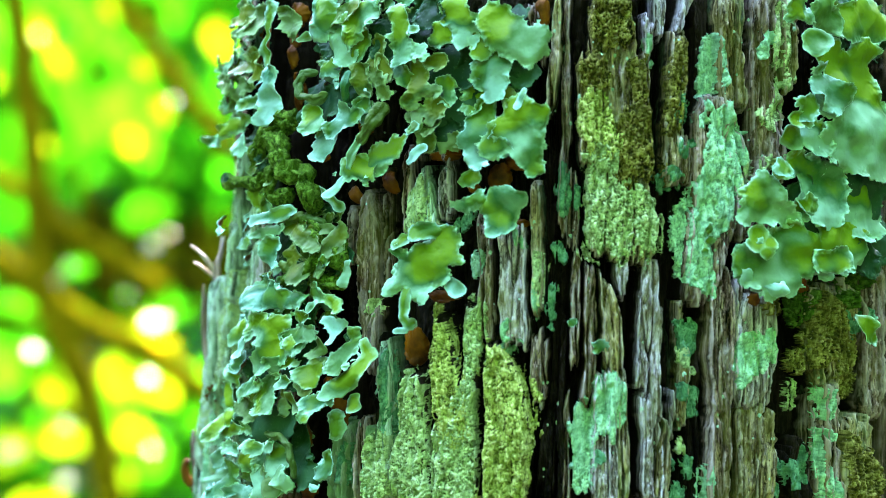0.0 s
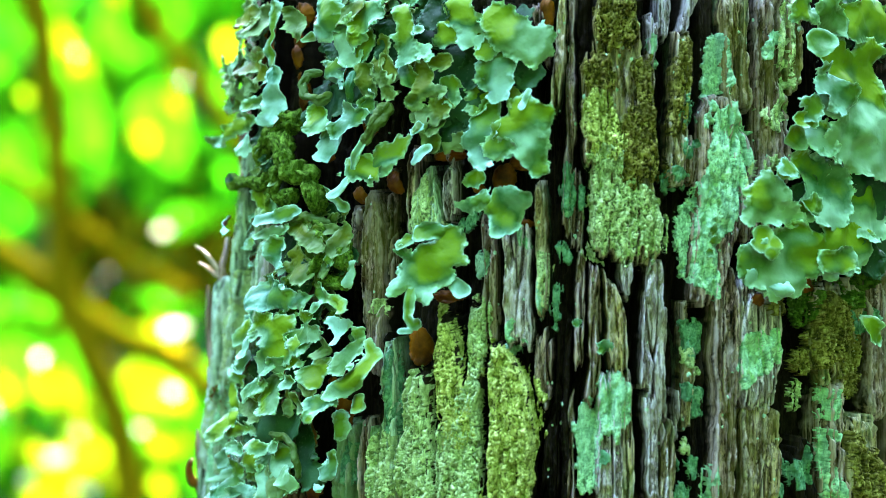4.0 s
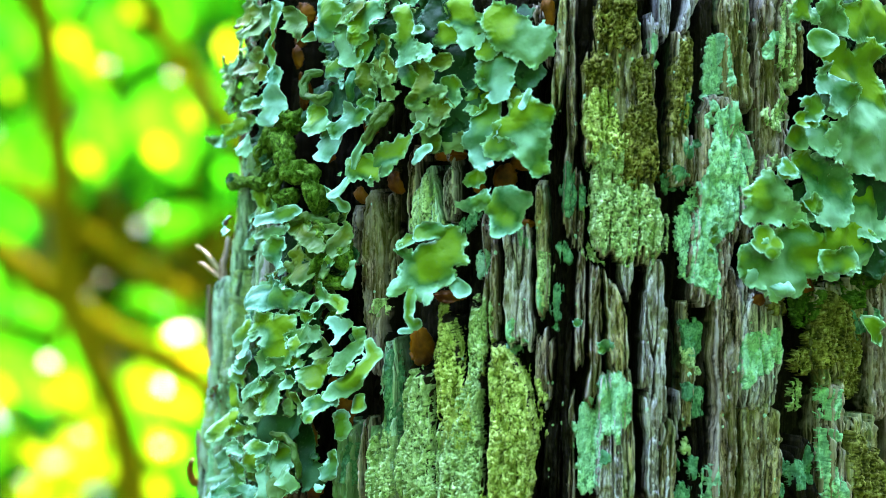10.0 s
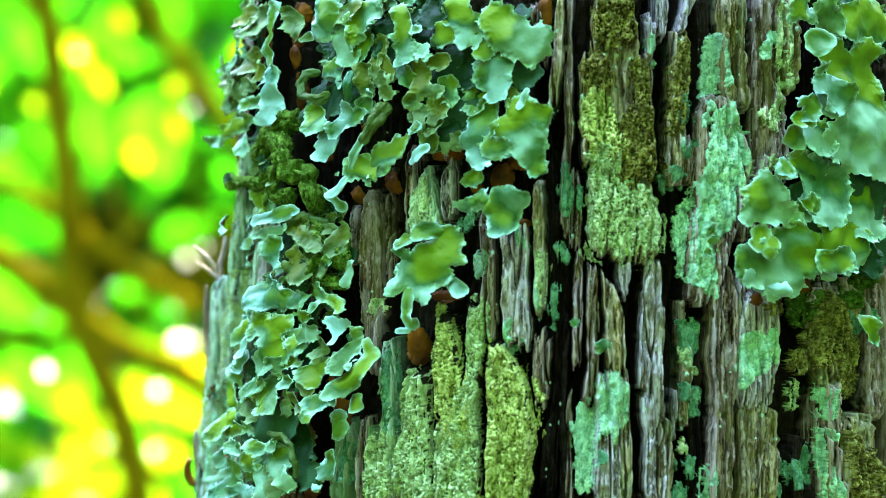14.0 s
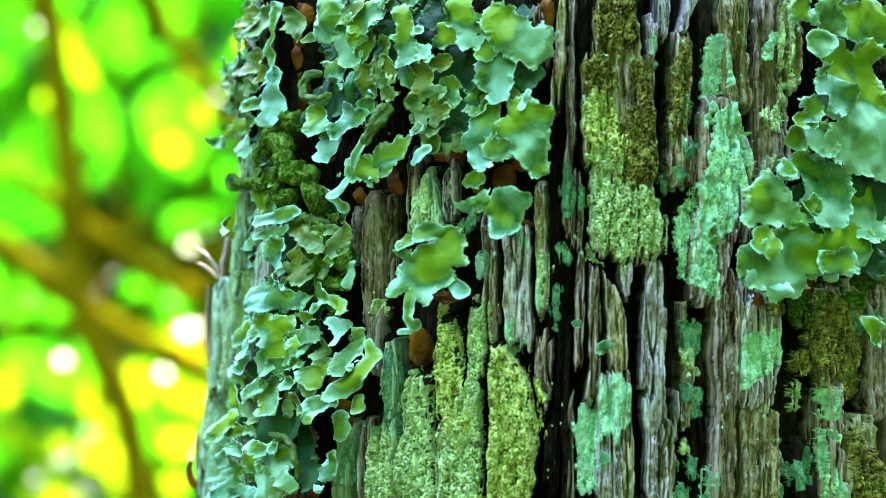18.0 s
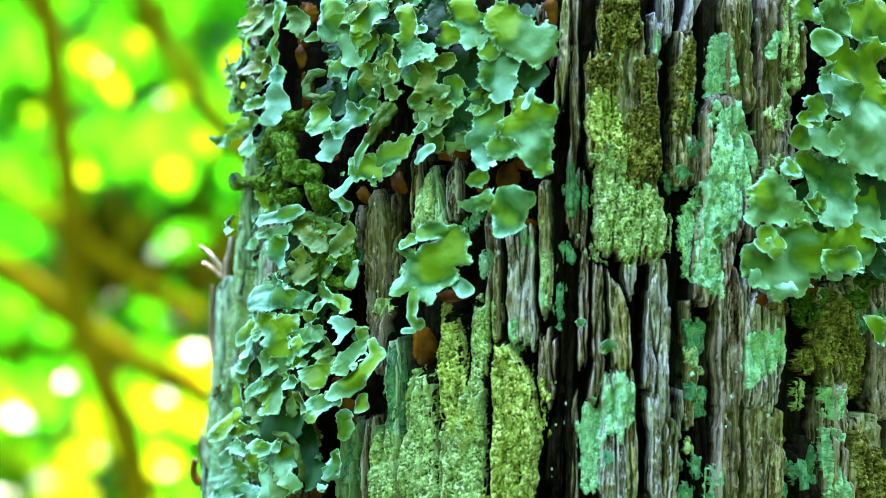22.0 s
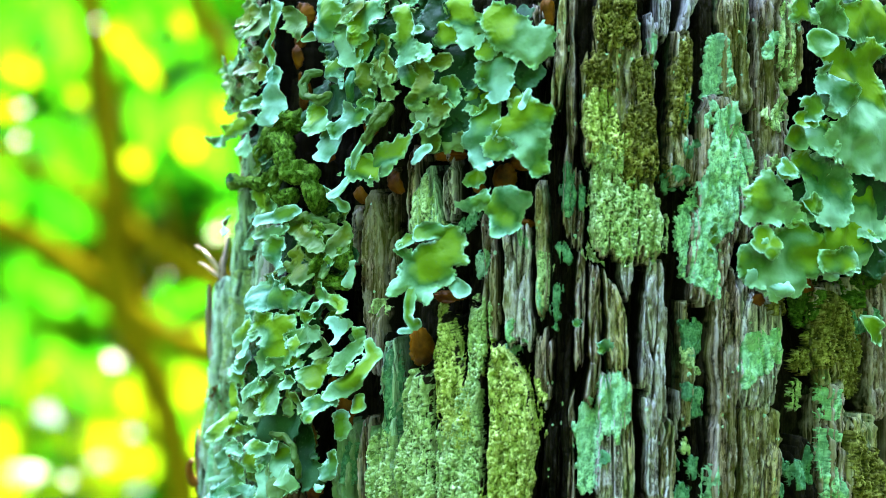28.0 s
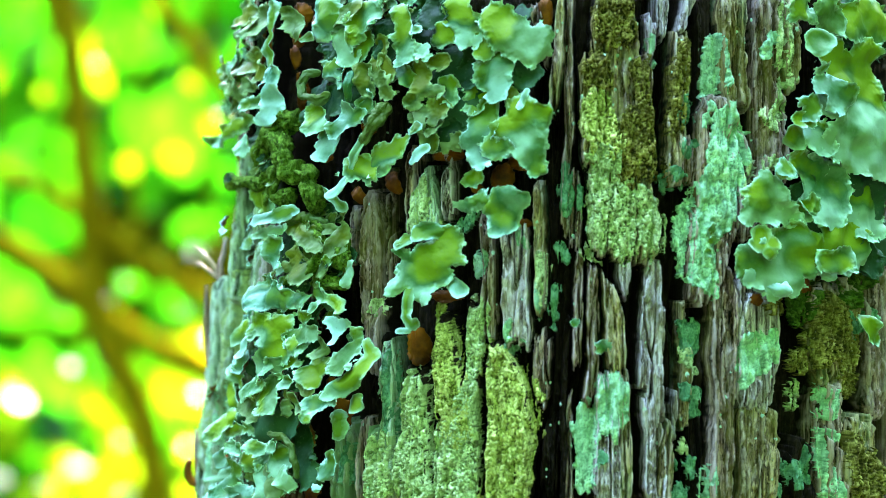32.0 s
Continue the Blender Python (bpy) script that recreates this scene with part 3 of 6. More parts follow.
plate([(15.9, -42.1, 5.4), (17.9, -56.2, 7.3), (18.2, -76.0, 7.3)], 0.6, BARK_GREY)
plate([(21.7, -51.3, 2.6), (21.3, -66.1, 5.0), (21.9, -76.0, 5.7)], 0.8, BARK_OCHRE)
plate([(26.5, -14.9, 2.8), (28.0, -33.3, 4.3), (27.1, -55.0, 3.1)], -3, BARK_OCHRE)
plate([(31.5, -20.0, 5.6), (31.5, -41.8, 4.4), (31.4, -76.9, 5.4)], -5, BARK_SHADED)
plate([(25.1, -41.6, 1.5), (25.0, -56.6, 1.4)], -3, BARK_GREY)
plate([(26.6, 77.2, 3.9), (25.4, 70.4, 3.5), (22.2, 63.6, 2.4)], 0.8, BARK_GREY, rag=3, label="thin slanting splinter of grey bark")
plate([(23.6, 64.5, 6.4), (23.2, 48.6, 6.3), (22.4, 35.2, 6.6), (22.1, 18.5, 5.1)], 0.8, BARK_OCHRE)
plate([(18.9, 77.7, 5.6), (18.9, 62.4, 3.3)], -5, BARK_GREY)
plate([(32.5, 78.1, 6.2), (32.2, 40.7, 5.4)], -6, BARK_SHADED)
plate([(27.1, 33.7, 10.8), (27.4, 18.6, 10.8)], -2, BARK_BROWN)
# the long strips towards the far side
plate([(40.1, 77.6, 11.0), (40.2, 57.3, 9.0), (41.9, 40.5, 9.8)], 0.6, BARK_OCHRE, label="long smooth brown strip of bark")
plate([(35.6, 45.4, 12.8), (38.2, 23.6, 20.3), (34.5, 3.5, 16.2), (30.6, -16.5, 10.5)], 0.5, BARK_BROWN)
plate([(53.2, 78.1, 12.2), (52.3, 49.2, 12.8), (53.8, 23.8, 13.2), (48.8, 3.5, 17.3)], 0.6, BARK_BROWN)
plate([(61.2, 78.5, 6.5), (61.0, 47.8, 5.5)], 0.4, BARK_OCHRE)
plate([(37.7, -4.9, 8.0), (38.3, -19.9, 10.1), (38.1, -36.6, 9.3), (39.0, -43.3, 7.2), (38.2, -59.9, 7.9), (38.0, -76.5, 8.1)], 0.6, BARK_BROWN, peel=1.2)
plate([(45.1, -6.6, 5.3), (44.8, -26.7, 4.4)], 0.2, BARK_GREY)
plate([(49.9, -13.3, 15.4), (49.0, -35.1, 16.3), (49.0, -47.6, 15.1)], 1.2, BARK_GREY, rag=4)
plate([(49.3, -45.5, 14.1), (50.5, -60.3, 15.2), (49.7, -77.0, 14.0)], 0.4, BARK_OCHRE, rag=3, peel=1.0)
plate([(80.9, -10.2, 27.8), (80.3, -42.9, 17.4)], -2, BARK_OCHRE, rag=8)
plate([(78.2, -41.3, 8.5), (77.5, -56.8, 6.9), (81.2, -79.4, 8.7)], -5.5, BARK_BROWN, label="reddish bare strip in a furrow")
plate([(78.9, -39.4, 5.8), (79.3, -58.2, 5.3), (81.3, -78.9, 8.3)], -0.5, BARK_BROWN)
plate([(90.3, -51.9, 14.6), (91.1, -79.5, 20.6)], 0, BARK_OCHRE)
plate([(101.6, -5.1, 13.0), (101.2, -52.5, 10.9)], -2, BARK_BROWN)
plate([(67.0, -57.8, 8.8), (68.3, -78.3, 11.0)], -3, BARK_SHADED)
plate([(74.5, 79.7, 12.5), (79.8, -6.7, 15.2)], -4, BARK_SHADED)
plate([(92.6, 80.8, 18.0), (95.5, -6.8, 21.1)], -3, BARK_SHADED)

# torn splinters that stand off the trunk's edge
def splinter(pts, r0, r1, mat_, label):
    return part("splinter", tube("splinter", pts, r0 / 1000, r1 / 1000, mat_, T0, 8), trunk, label)


splinter([(-0.0715, 0.095, 1.376), (-0.072, 0.095, 1.384), (-0.0735, 0.095, 1.391), (-0.0765, 0.095, 1.3955), (-0.0795, 0.095, 1.399), (-0.0825, 0.095, 1.4012)], 1.5, 0.35, STRAW, "pale torn bark fibre sticking out")
splinter([(-0.072, 0.100, 1.381), (-0.074, 0.100, 1.389), (-0.077, 0.100, 1.392), (-0.080, 0.100, 1.3945), (-0.082, 0.100, 1.3955)], 0.9, 0.3, STRAW, "pale torn bark fibre sticking out")
splinter([(-0.070, 0.090, 1.379), (-0.073, 0.090, 1.393), (-0.072, 0.090, 1.398), (-0.071, 0.090, 1.404)], 1.3, 0.7, BARK_BROWN, "dark broken bark spike")
splinter([(-0.073, 0.095, 1.347), (-0.077, 0.095, 1.366), (-0.078, 0.095, 1.377), (-0.078, 0.095, 1.388)], 2.0, 0.6, BARK_BROWN, "dark broken bark spike")
splinter([(-0.074, 0.090, 1.355), (-0.075, 0.090, 1.370), (-0.075, 0.090, 1.385), (-0.074, 0.090, 1.389)], 1.6, 0.8, BARK_LICHEN, "pale splinter along a split in the bark")
splinter([(-0.079, 0.100, 1.312), (-0.081, 0.100, 1.326), (-0.082, 0.100, 1.333), (-0.082, 0.100, 1.339)], 2.2, 0.5, BARK_BROWN, "dark broken bark spike")
splinter([(-0.080, 0.100, 1.318), (-0.084, 0.100, 1.322), (-0.085, 0.100, 1.326), (-0.084, 0.100, 1.329)], 2.0, 0.9, UNDER, "reddish bark flake at the trunk's edge")

# ---- crusts and mosses that lie on the bark ----
def spread(chains, A, Z, wob, seed):
    """How far inside rounded arms (a, z, r), (a, z, r), ... each place of the chart lies, in millimetres."""
    wa, wz = wob * (fbm(A / 4, Z / 4, seed + 1, 2) - 0.5), wob * (fbm(A / 4, Z / 4, seed + 2, 2) - 0.5)
    k = max(0.35, math.cos(chains[0][0][0] / R0)) ** 0.7
    best = np.full(A.shape, -99.0)
    for chain in chains:
        for (a0, z0, r0), (a1, z1, r1) in zip(chain, chain[1:] or chain):
            da, dz = (a1 - a0) * k, z1 - z0
            x, y = (A + wa - a0) * k, Z + wz - z0
            t = np.clip((x * da + y * dz) / (da * da + dz * dz + 1e-9), 0, 1)
            best = np.maximum(best, r0 + (r1 - r0) * t - np.hypot(x - da * t, y - dz * t))
    return best


def patch(name, chains, mat_, thick=0.8, grain=0.22, gsize=0.8, rough=0.4, scallop=1.0, soft=6, res=0.26, floor=-5.0, grow=0.45, label="", category="lichen", group=""):
    """A crust or cushion that lies on the bark along chains of places (a, z, radius)."""
    flat = [n for c in chains for n in c]
    seed = int(abs(flat[0][0] * 13 + flat[0][1] * 7)) + 3
    pad = max(n[2] for n in flat) * 1.6 + 2
    aa = np.arange(min(n[0] for n in flat) - pad, max(n[0] for n in flat) + pad, res)
    zz = np.arange(min(n[1] for n in flat) - pad, max(n[1] for n in flat) + pad, res)
    A, Z = np.meshgrid(aa, zz)
    d = spread(chains, A, Z, 2.2, seed)
    round_ = 0.5 - cells(A / 1.9, Z / 2.1, seed + 3)
    B = bark_height(A, Z)
    low = blurred(B, 24)
    m = d + grow + 1.1 * scallop * round_ + rough * (2.4 * (fbm(A / 2.0, Z / 2.8, seed + 4, 3, 0.6) - 0.5) + 1.0 * np.clip(B - low + 0.5, -3.5, 0.5))
    wob = 0.9 * (fbm(A / 1.7, Z / 1.7, seed + 8, 2) - 0.5)
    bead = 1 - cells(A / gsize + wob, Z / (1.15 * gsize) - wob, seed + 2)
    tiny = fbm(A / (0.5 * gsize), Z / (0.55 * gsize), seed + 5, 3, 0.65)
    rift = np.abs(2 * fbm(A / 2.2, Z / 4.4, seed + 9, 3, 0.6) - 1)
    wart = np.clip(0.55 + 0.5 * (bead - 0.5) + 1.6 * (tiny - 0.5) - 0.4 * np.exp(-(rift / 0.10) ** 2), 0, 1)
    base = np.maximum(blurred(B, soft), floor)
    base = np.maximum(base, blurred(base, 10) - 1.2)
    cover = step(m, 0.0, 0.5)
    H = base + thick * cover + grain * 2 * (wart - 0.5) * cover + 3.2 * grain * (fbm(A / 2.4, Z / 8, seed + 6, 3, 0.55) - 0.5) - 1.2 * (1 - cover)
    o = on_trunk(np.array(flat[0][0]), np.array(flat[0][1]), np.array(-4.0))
    # wart height also drives the colour: lit tops, shaded pits
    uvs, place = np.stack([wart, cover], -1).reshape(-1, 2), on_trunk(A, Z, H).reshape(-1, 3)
    ob = None
    for bit in islands(m > -0.05, 30):
        f = grid_faces(len(zz), len(aa), bit)
        if len(f) == 0:
            continue
        uv, _ = compact(uvs, f)
        v, f = compact(place, f)
        if ob is None:
            ob = new(name, mesh_from(name, v - o, f, [mat_], True, None, uv))
            ob.location = o
        else:
            part("fleck", mesh_from("fleck", v - o, f, [mat_], True, None, uv), ob)
    return tagged(ob, label, category, group)


def crust(chains, mat_=None, **k):
    k.setdefault("label", "mint-green crusty lichen patch grown onto the bark" if mat_ is CRUST_MINT else "dull green crusty lichen patch grown onto the bark")
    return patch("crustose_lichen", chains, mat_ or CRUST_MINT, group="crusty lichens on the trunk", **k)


def moss(chains, mat_=None, **k):
    k.setdefault("label", "yellow-green granular moss cushion covering a ridge of bark" if mat_ is MOSS_YELLOW else "grey-green granular moss cushion covering a ridge of bark")
    for key, value in (("thick", 1.6), ("grain", 0.75), ("gsize", 0.85), ("rough", 1.0), ("scallop", 0.6), ("soft", 8), ("grow", 0.9), ("res", 0.24)):
        k.setdefault(key, value)
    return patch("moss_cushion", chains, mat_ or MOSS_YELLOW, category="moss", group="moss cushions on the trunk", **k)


# crusts
crust([[(34.5, 63.5, 1.2), (35.5, 55.5, 3.2), (35.2, 48.8, 3.5)]], CRUST_MINT)
crust([[(32.4, 45.4, 2.0), (33.2, 42.3, 1.8)], [(30.9, 37.8, 2.0)]], CRUST_MINT)
crust([[(40.3, 39.6, 4.0), (41.4, 33.7, 5.0), (38.7, 25.3, 5.7), (37.0, 16.9, 5.4), (35.3, 8.5, 4.7)], [(36.7, 38.7, 2.3), (34.2, 23.6, 3.0), (31.7, 11.9, 4.3), (30.1, 1.8, 4.7), (30.3, -7.3, 4.0)], [(27.7, 10.2, 3.0), (26.8, 0.2, 2.3)], [(33.3, -9.0, 2.3), (33.0, -14.0, 1.0)]], CRUST_MINT, label="large mint-green crusty lichen spread along a bark strip")
crust([[(26.1, 29.9, 2.7)], [(28.7, 31.9, 1.5)]], CRUST_DARK)
crust([[(21.1, 20.5, 3.3), (24.7, 20.5, 2.3)]], CRUST_DARK)
crust([[(-10.8, 24.8, 1.3), (-10.1, 16.8, 2.0), (-10.4, 11.5, 1.8)]], CRUST_DARK)
crust([[(-5.6, 17.6, 1.3), (-5.2, 13.1, 1.3)]], CRUST_DARK)
crust([[(-11.5, 0.5, 1.5), (-9.5, -2.3, 1.7)]], CRUST_DARK)
crust([[(14.6, 61.5, 1.5), (15.6, 55.5, 1.3)]], CRUST_MINT)
crust([[(48.1, 23.7, 3.0), (46.8, 18.7, 4.0)], [(53.4, 25.8, 1.5)]], CRUST_PALE, rough=1.0)
crust([[(53.6, 63.1, 2.2), (51.4, 58.5, 1.7)]], CRUST_MINT)
crust([[(58.7, 72.4, 2.4), (57.7, 64.7, 2.9), (57.8, 55.8, 2.5)]], CRUST_PALE, rough=1.0)
crust([[(59.3, 50.2, 2.0), (57.2, 42.5, 3.1), (52.8, 38.2, 2.4)], [(49.5, 40.6, 1.2)]], CRUST_PALE, rough=1.0)
crust([[(45.9, -28.3, 3.0), (45.0, -35.0, 3.4), (44.1, -39.7, 1.5)], [(50.0, -26.7, 2.5), (49.3, -34.3, 2.7)], [(54.6, -25.5, 2.5), (55.1, -32.2, 2.4)]], CRUST_MINT)
crust([[(4.1, -39.6, 4.1), (3.8, -46.2, 4.3), (5.2, -51.1, 3.6)], [(7.9, -41.2, 2.3), (7.8, -49.5, 2.2)], [(6.3, -55.7, 1.0)]], CRUST_MINT)
crust([[(-2.1, -45.3, 1.5), (-2.5, -52.7, 3.5), (-1.8, -59.3, 2.8), (-1.9, -69.2, 3.0)], [(-5.2, -52.8, 1.5)]], CRUST_MINT)
crust([[(1.3, -60.3, 1.5), (3.2, -60.7, 1.3)]], CRUST_DARK)
crust([[(29.1, -23.1, 3.0), (29.8, -29.8, 2.3)]], CRUST_DARK, label="dark green crusty lichen in a bark furrow")
crust([[(28.0, -30.1, 1.5), (29.1, -33.4, 1.3)], [(30.9, -36.1, 1.5)]], CRUST_PALE)
crust([[(28.3, -42.2, 2.3), (31.7, -43.1, 1.8), (31.1, -48.1, 2.2)]], CRUST_DARK)
crust([[(28.0, -57.1, 1.0), (28.2, -59.6, 1.2)]], CRUST_PALE)
crust([[(30.3, -63.8, 2.2), (30.4, -66.6, 1.7)], [(26.2, -63.7, 0.8)]], CRUST_DARK)
crust([[(27.4, -71.5, 2.3)], [(24.7, -72.8, 1.3)]], CRUST_DARK)
crust([[(34.1, -64.4, 1.0), (34.6, -68.9, 1.5), (34.3, -73.9, 1.5)]], CRUST_MINT)
crust([[(76.9, -43.5, 2.1), (77.6, -50.4, 1.7)]], CRUST_MINT)
crust([[(76.9, -55.5, 1.5), (76.9, -65.7, 1.4), (79.7, -74.4, 2.7)], [(79.7, -56.8, 1.5)]], CRUST_MINT)
crust([[(63.8, -65.8, 3.0), (66.3, -69.0, 2.9)]], CRUST_DARK)
crust([[(71.2, -60.3, 1.5), (69.3, -68.2, 2.2)]], CRUST_DARK)
crust([[(59.8, -72.7, 1.9)]], CRUST_DARK)
crust([[(93.8, -24.2, 3.1), (90.4, -27.6, 2.1)], [(97.3, -20.4, 2.1)]], CRUST_DARK)
crust([[(85.2, -20.2, 1.6), (87.2, -24.0, 1.4)]], CRUST_DARK)
crust([[(-12.8, -12.3, 1.5), (-12.6, -18.9, 1.5)], [(-12.8, -23.0, 0.8)]], CRUST_DARK)
crust([[(-35.5, -2.3, 2.2), (-36.4, -6.9, 1.7)]], CRUST_MINT)
crust([[(-23.4, 3.8, 1.3), (-21.5, 1.5, 1.3)]], CRUST_MINT)
crust([[(-16.4, -2.3, 1.5), (-15.7, -9.8, 1.8), (-16.0, -15.6, 1.7)]], CRUST_PALE, rough=1.0)
crust([[(-17.3, -19.8, 1.0), (-18.8, -9.8, 0.7)]], CRUST_MINT)
crust([[(-25.7, -21.8, 1.0), (-26.8, -26.1, 1.5), (-24.4, -29.1, 1.5), (-21.8, -27.7, 1.0)]], CRUST_MINT)
crust([[(-41.9, 7.2, 2.3), (-39.9, 9.4, 1.5)]], CRUST_DARK)
crust([[(-70.0, -18.9, 1.5), (-69.4, -16.9, 1.5)]], CRUST_PALE)
crust([[(-53.3, 20.8, 1.2), (-54.2, 15.4, 2.9), (-54.2, 8.3, 4.1), (-50.7, 4.9, 4.0)]], CRUST_PALE, label="pale lichen film over a broken bark stub")
crust([[(-66.3, -40.6, 1.5), (-66.5, -44.0, 1.5)]], CRUST_MINT)
crust([[(-63.3, -32.0, 1.2), (-62.3, -43.8, 1.9), (-62.0, -55.6, 1.5)]], CRUST_DARK)
crust([[(-69.2, -66.1, 1.7), (-69.0, -74.6, 2.0)]], CRUST_MINT)
crust([[(-77.3, -59.7, 1.5), (-77.9, -70.0, 1.5)]], CRUST_DARK)
crust([[(-80.0, -27.3, 1.0)]], CRUST_DARK)
crust([[(-144.9, -45.9, 1.3), (-145.0, -58.8, 2.2), (-144.8, -73.5, 2.6)]], CRUST_MINT, label="pale green lichen film on the trunk's edge strip")
crust([[(-132.5, 8.4, 1.5), (-132.2, -1.6, 1.5)]], CRUST_PALE, rough=1.0, label="pale green lichen film on the trunk's edge strip")
crust([[(-135.3, -7.1, 1.5), (-138.5, -21.8, 1.8), (-140.3, -36.5, 1.8)]], CRUST_PALE, rough=1.0, label="pale green lichen film on the trunk's edge strip")
crust([[(-154.3, -48.3, 1.5), (-154.1, -65.1, 1.7)]], CRUST_PALE, rough=1.0, label="pale green lichen film on the trunk's edge strip")
crust([[(-137.3, -58.3, 1.5), (-136.8, -74.6, 1.8)]], CRUST_PALE, rough=1.0, label="pale green lichen film on the trunk's edge strip")
crust([[(-153.0, -25.9, 0.9), (-151.4, -37.0, 1.1)]], CRUST_PALE, rough=1.0, label="pale green lichen film on the trunk's edge strip")
# mosses
moss([[(-48.1, -18.0, 0.8), (-45.4, -22.5, 2.3), (-43.8, -28.3, 3.7), (-43.1, -35.0, 4.5), (-41.7, -43.3, 4.5), (-40.2, -54.9, 4.0)]], MOSS_YELLOW)
moss([[(-54.0, -38.2, 3.0), (-52.8, -48.6, 5.0), (-52.9, -60.3, 6.4), (-52.2, -73.7, 6.7)]], CRUST_PALE)
moss([[(-42.1, -56.6, 5.3), (-41.1, -73.2, 6.3)]], CRUST_PALE)
moss([[(-63.7, -59.1, 3.4), (-63.6, -74.3, 4.1)]], CRUST_PALE)
moss([[(-30.3, -30.1, 2.3), (-26.1, -36.7, 5.3), (-23.5, -45.0, 7.6), (-22.8, -54.6, 7.3), (-24.1, -64.5, 7.0), (-25.4, -73.6, 6.0)]], MOSS_YELLOW)
moss([[(-35.6, -17.4, 3.3), (-35.7, -24.0, 3.0), (-35.4, -30.7, 3.2), (-35.9, -34.9, 1.7)]], CRUST_PALE)
moss([[(-36.3, -41.5, 2.5), (-36.3, -49.8, 2.7), (-35.5, -59.8, 3.0), (-34.4, -71.4, 3.0)]], CRUST_PALE)
moss([[(0.3, 25.9, 4.3), (0.6, 15.1, 4.6), (0.2, 5.1, 4.3), (-1.0, -1.2, 2.7)], [(8.5, 15.9, 4.0), (8.4, 7.6, 5.0), (6.3, -0.7, 3.3)], [(10.6, 0.2, 3.0)], [(15.0, 12.6, 3.7), (16.8, 5.2, 3.7), (16.9, -0.2, 2.7)]], CRUST_PALE, label="grainy grey-green moss covering a broad bark plate")
moss([[(-1.9, 44.2, 3.0), (-1.1, 37.6, 4.7), (1.1, 31.7, 4.7)]], MOSS_YELLOW)
moss([[(11.4, 37.6, 4.3), (10.2, 29.8, 5.3), (15.0, 24.3, 3.7)], [(8.4, 21.8, 3.0)]], MOSS_BROWN, label="brown-green moss on a broad bark plate")
moss([[(-3.2, 55.1, 3.3), (-1.4, 50.9, 3.3)]], MOSS_BROWN, label="brown-green moss on a broad bark plate")
moss([[(2.8, 75.1, 6.3), (3.2, 65.1, 6.0)]], MOSS_BROWN, label="ochre moss thinly spread over a bark plate", grain=1.0)
moss([[(11.3, 54.3, 2.5), (12.5, 45.9, 2.2)]], MOSS_BROWN, label="brown-green moss on a broad bark plate")
moss([[(24.0, 59.5, 2.3), (22.8, 46.9, 2.2), (21.3, 36.0, 2.2)]], MOSS_BROWN, label="brown-green moss on a narrow bark strip")
moss([[(26.0, 42.7, 1.3), (25.1, 38.9, 1.3)]], CRUST_DARK)
moss([[(77.3, -18.7, 4.1), (76.4, -26.9, 5.5), (73.4, -32.6, 3.1)], [(67.4, -34.2, 2.4)]], MOSS_BROWN, thick=3.0, label="olive moss hanging in a bark furrow")
moss([[(86.7, -30.1, 3.1), (86.7, -41.3, 3.8)]], MOSS_BROWN, label="olive moss hanging in a bark furrow")
moss([[(69.5, -13.5, 3.8), (67.8, -20.3, 2.4)]], MOSS_OLIVE, label="dark olive moss below a leafy lichen")
moss([[(85.4, -13.6, 4.1), (93.6, -11.1, 3.1)]], MOSS_OLIVE, label="dark olive moss below a leafy lichen")
moss([[(53.8, -16.7, 2.2), (58.3, -17.6, 2.4)]], MOSS_BROWN, label="brown-green moss below a leafy lichen")
moss([[(84.6, -57.6, 1.4), (89.2, -65.6, 4.2), (93.3, -74.5, 5.2)]], MOSS_BROWN, thick=2.6, label="golden olive moss on a bark strip")
moss([[(65.8, -41.9, 1.2), (65.4, -46.5, 0.8)]], CRUST_PALE, label="ragged pale moss strands beside a furrow")


def specks():
    """Pale dots of young lichen scattered over the bark."""
    rnd = np.random.RandomState(12)
    vs, fs, k = [], [], 0
    w = np.linspace(0, 2 * np.pi, 7, endpoint=False)
    for i in range(420):
        a, z, r = rnd.uniform(-75, 75), rnd.uniform(-72, 72), rnd.uniform(0.18, 0.55) * rnd.choice((0.7, 1, 1.5))
        A, Z = a + np.append(0, r * np.cos(w)), z + np.append(0, r * 1.3 * np.sin(w))
        H = bark_height(A, Z)
        if H[0] < -7:
            continue
        H = np.append(H[0] + 0.35, np.clip(H[1:], H[0] - 0.5, H[0] + 0.3))
        vs.append(on_trunk(A, Z, H))
        fs += [(k, k + 1 + n, k + 1 + (n + 1) % 7) for n in range(7)]
        k += 8
    ob = new("lichen_specks", mesh_from("lichen_specks", np.concatenate(vs), fs, [SPECK]))
    tagged(ob, "pale green specks of young lichen on the bark", "lichen", kind="stuff")


specks()

# ---- leafy lichens ----
def colony(a, z, label):
    ob = new("foliose_lichen")
    ob.location = on_trunk(np.array(a), np.array(z), np.array(-4.0))
    return tagged(ob, label, "lichen", "leafy lichens on the trunk")


LOBES = [0]


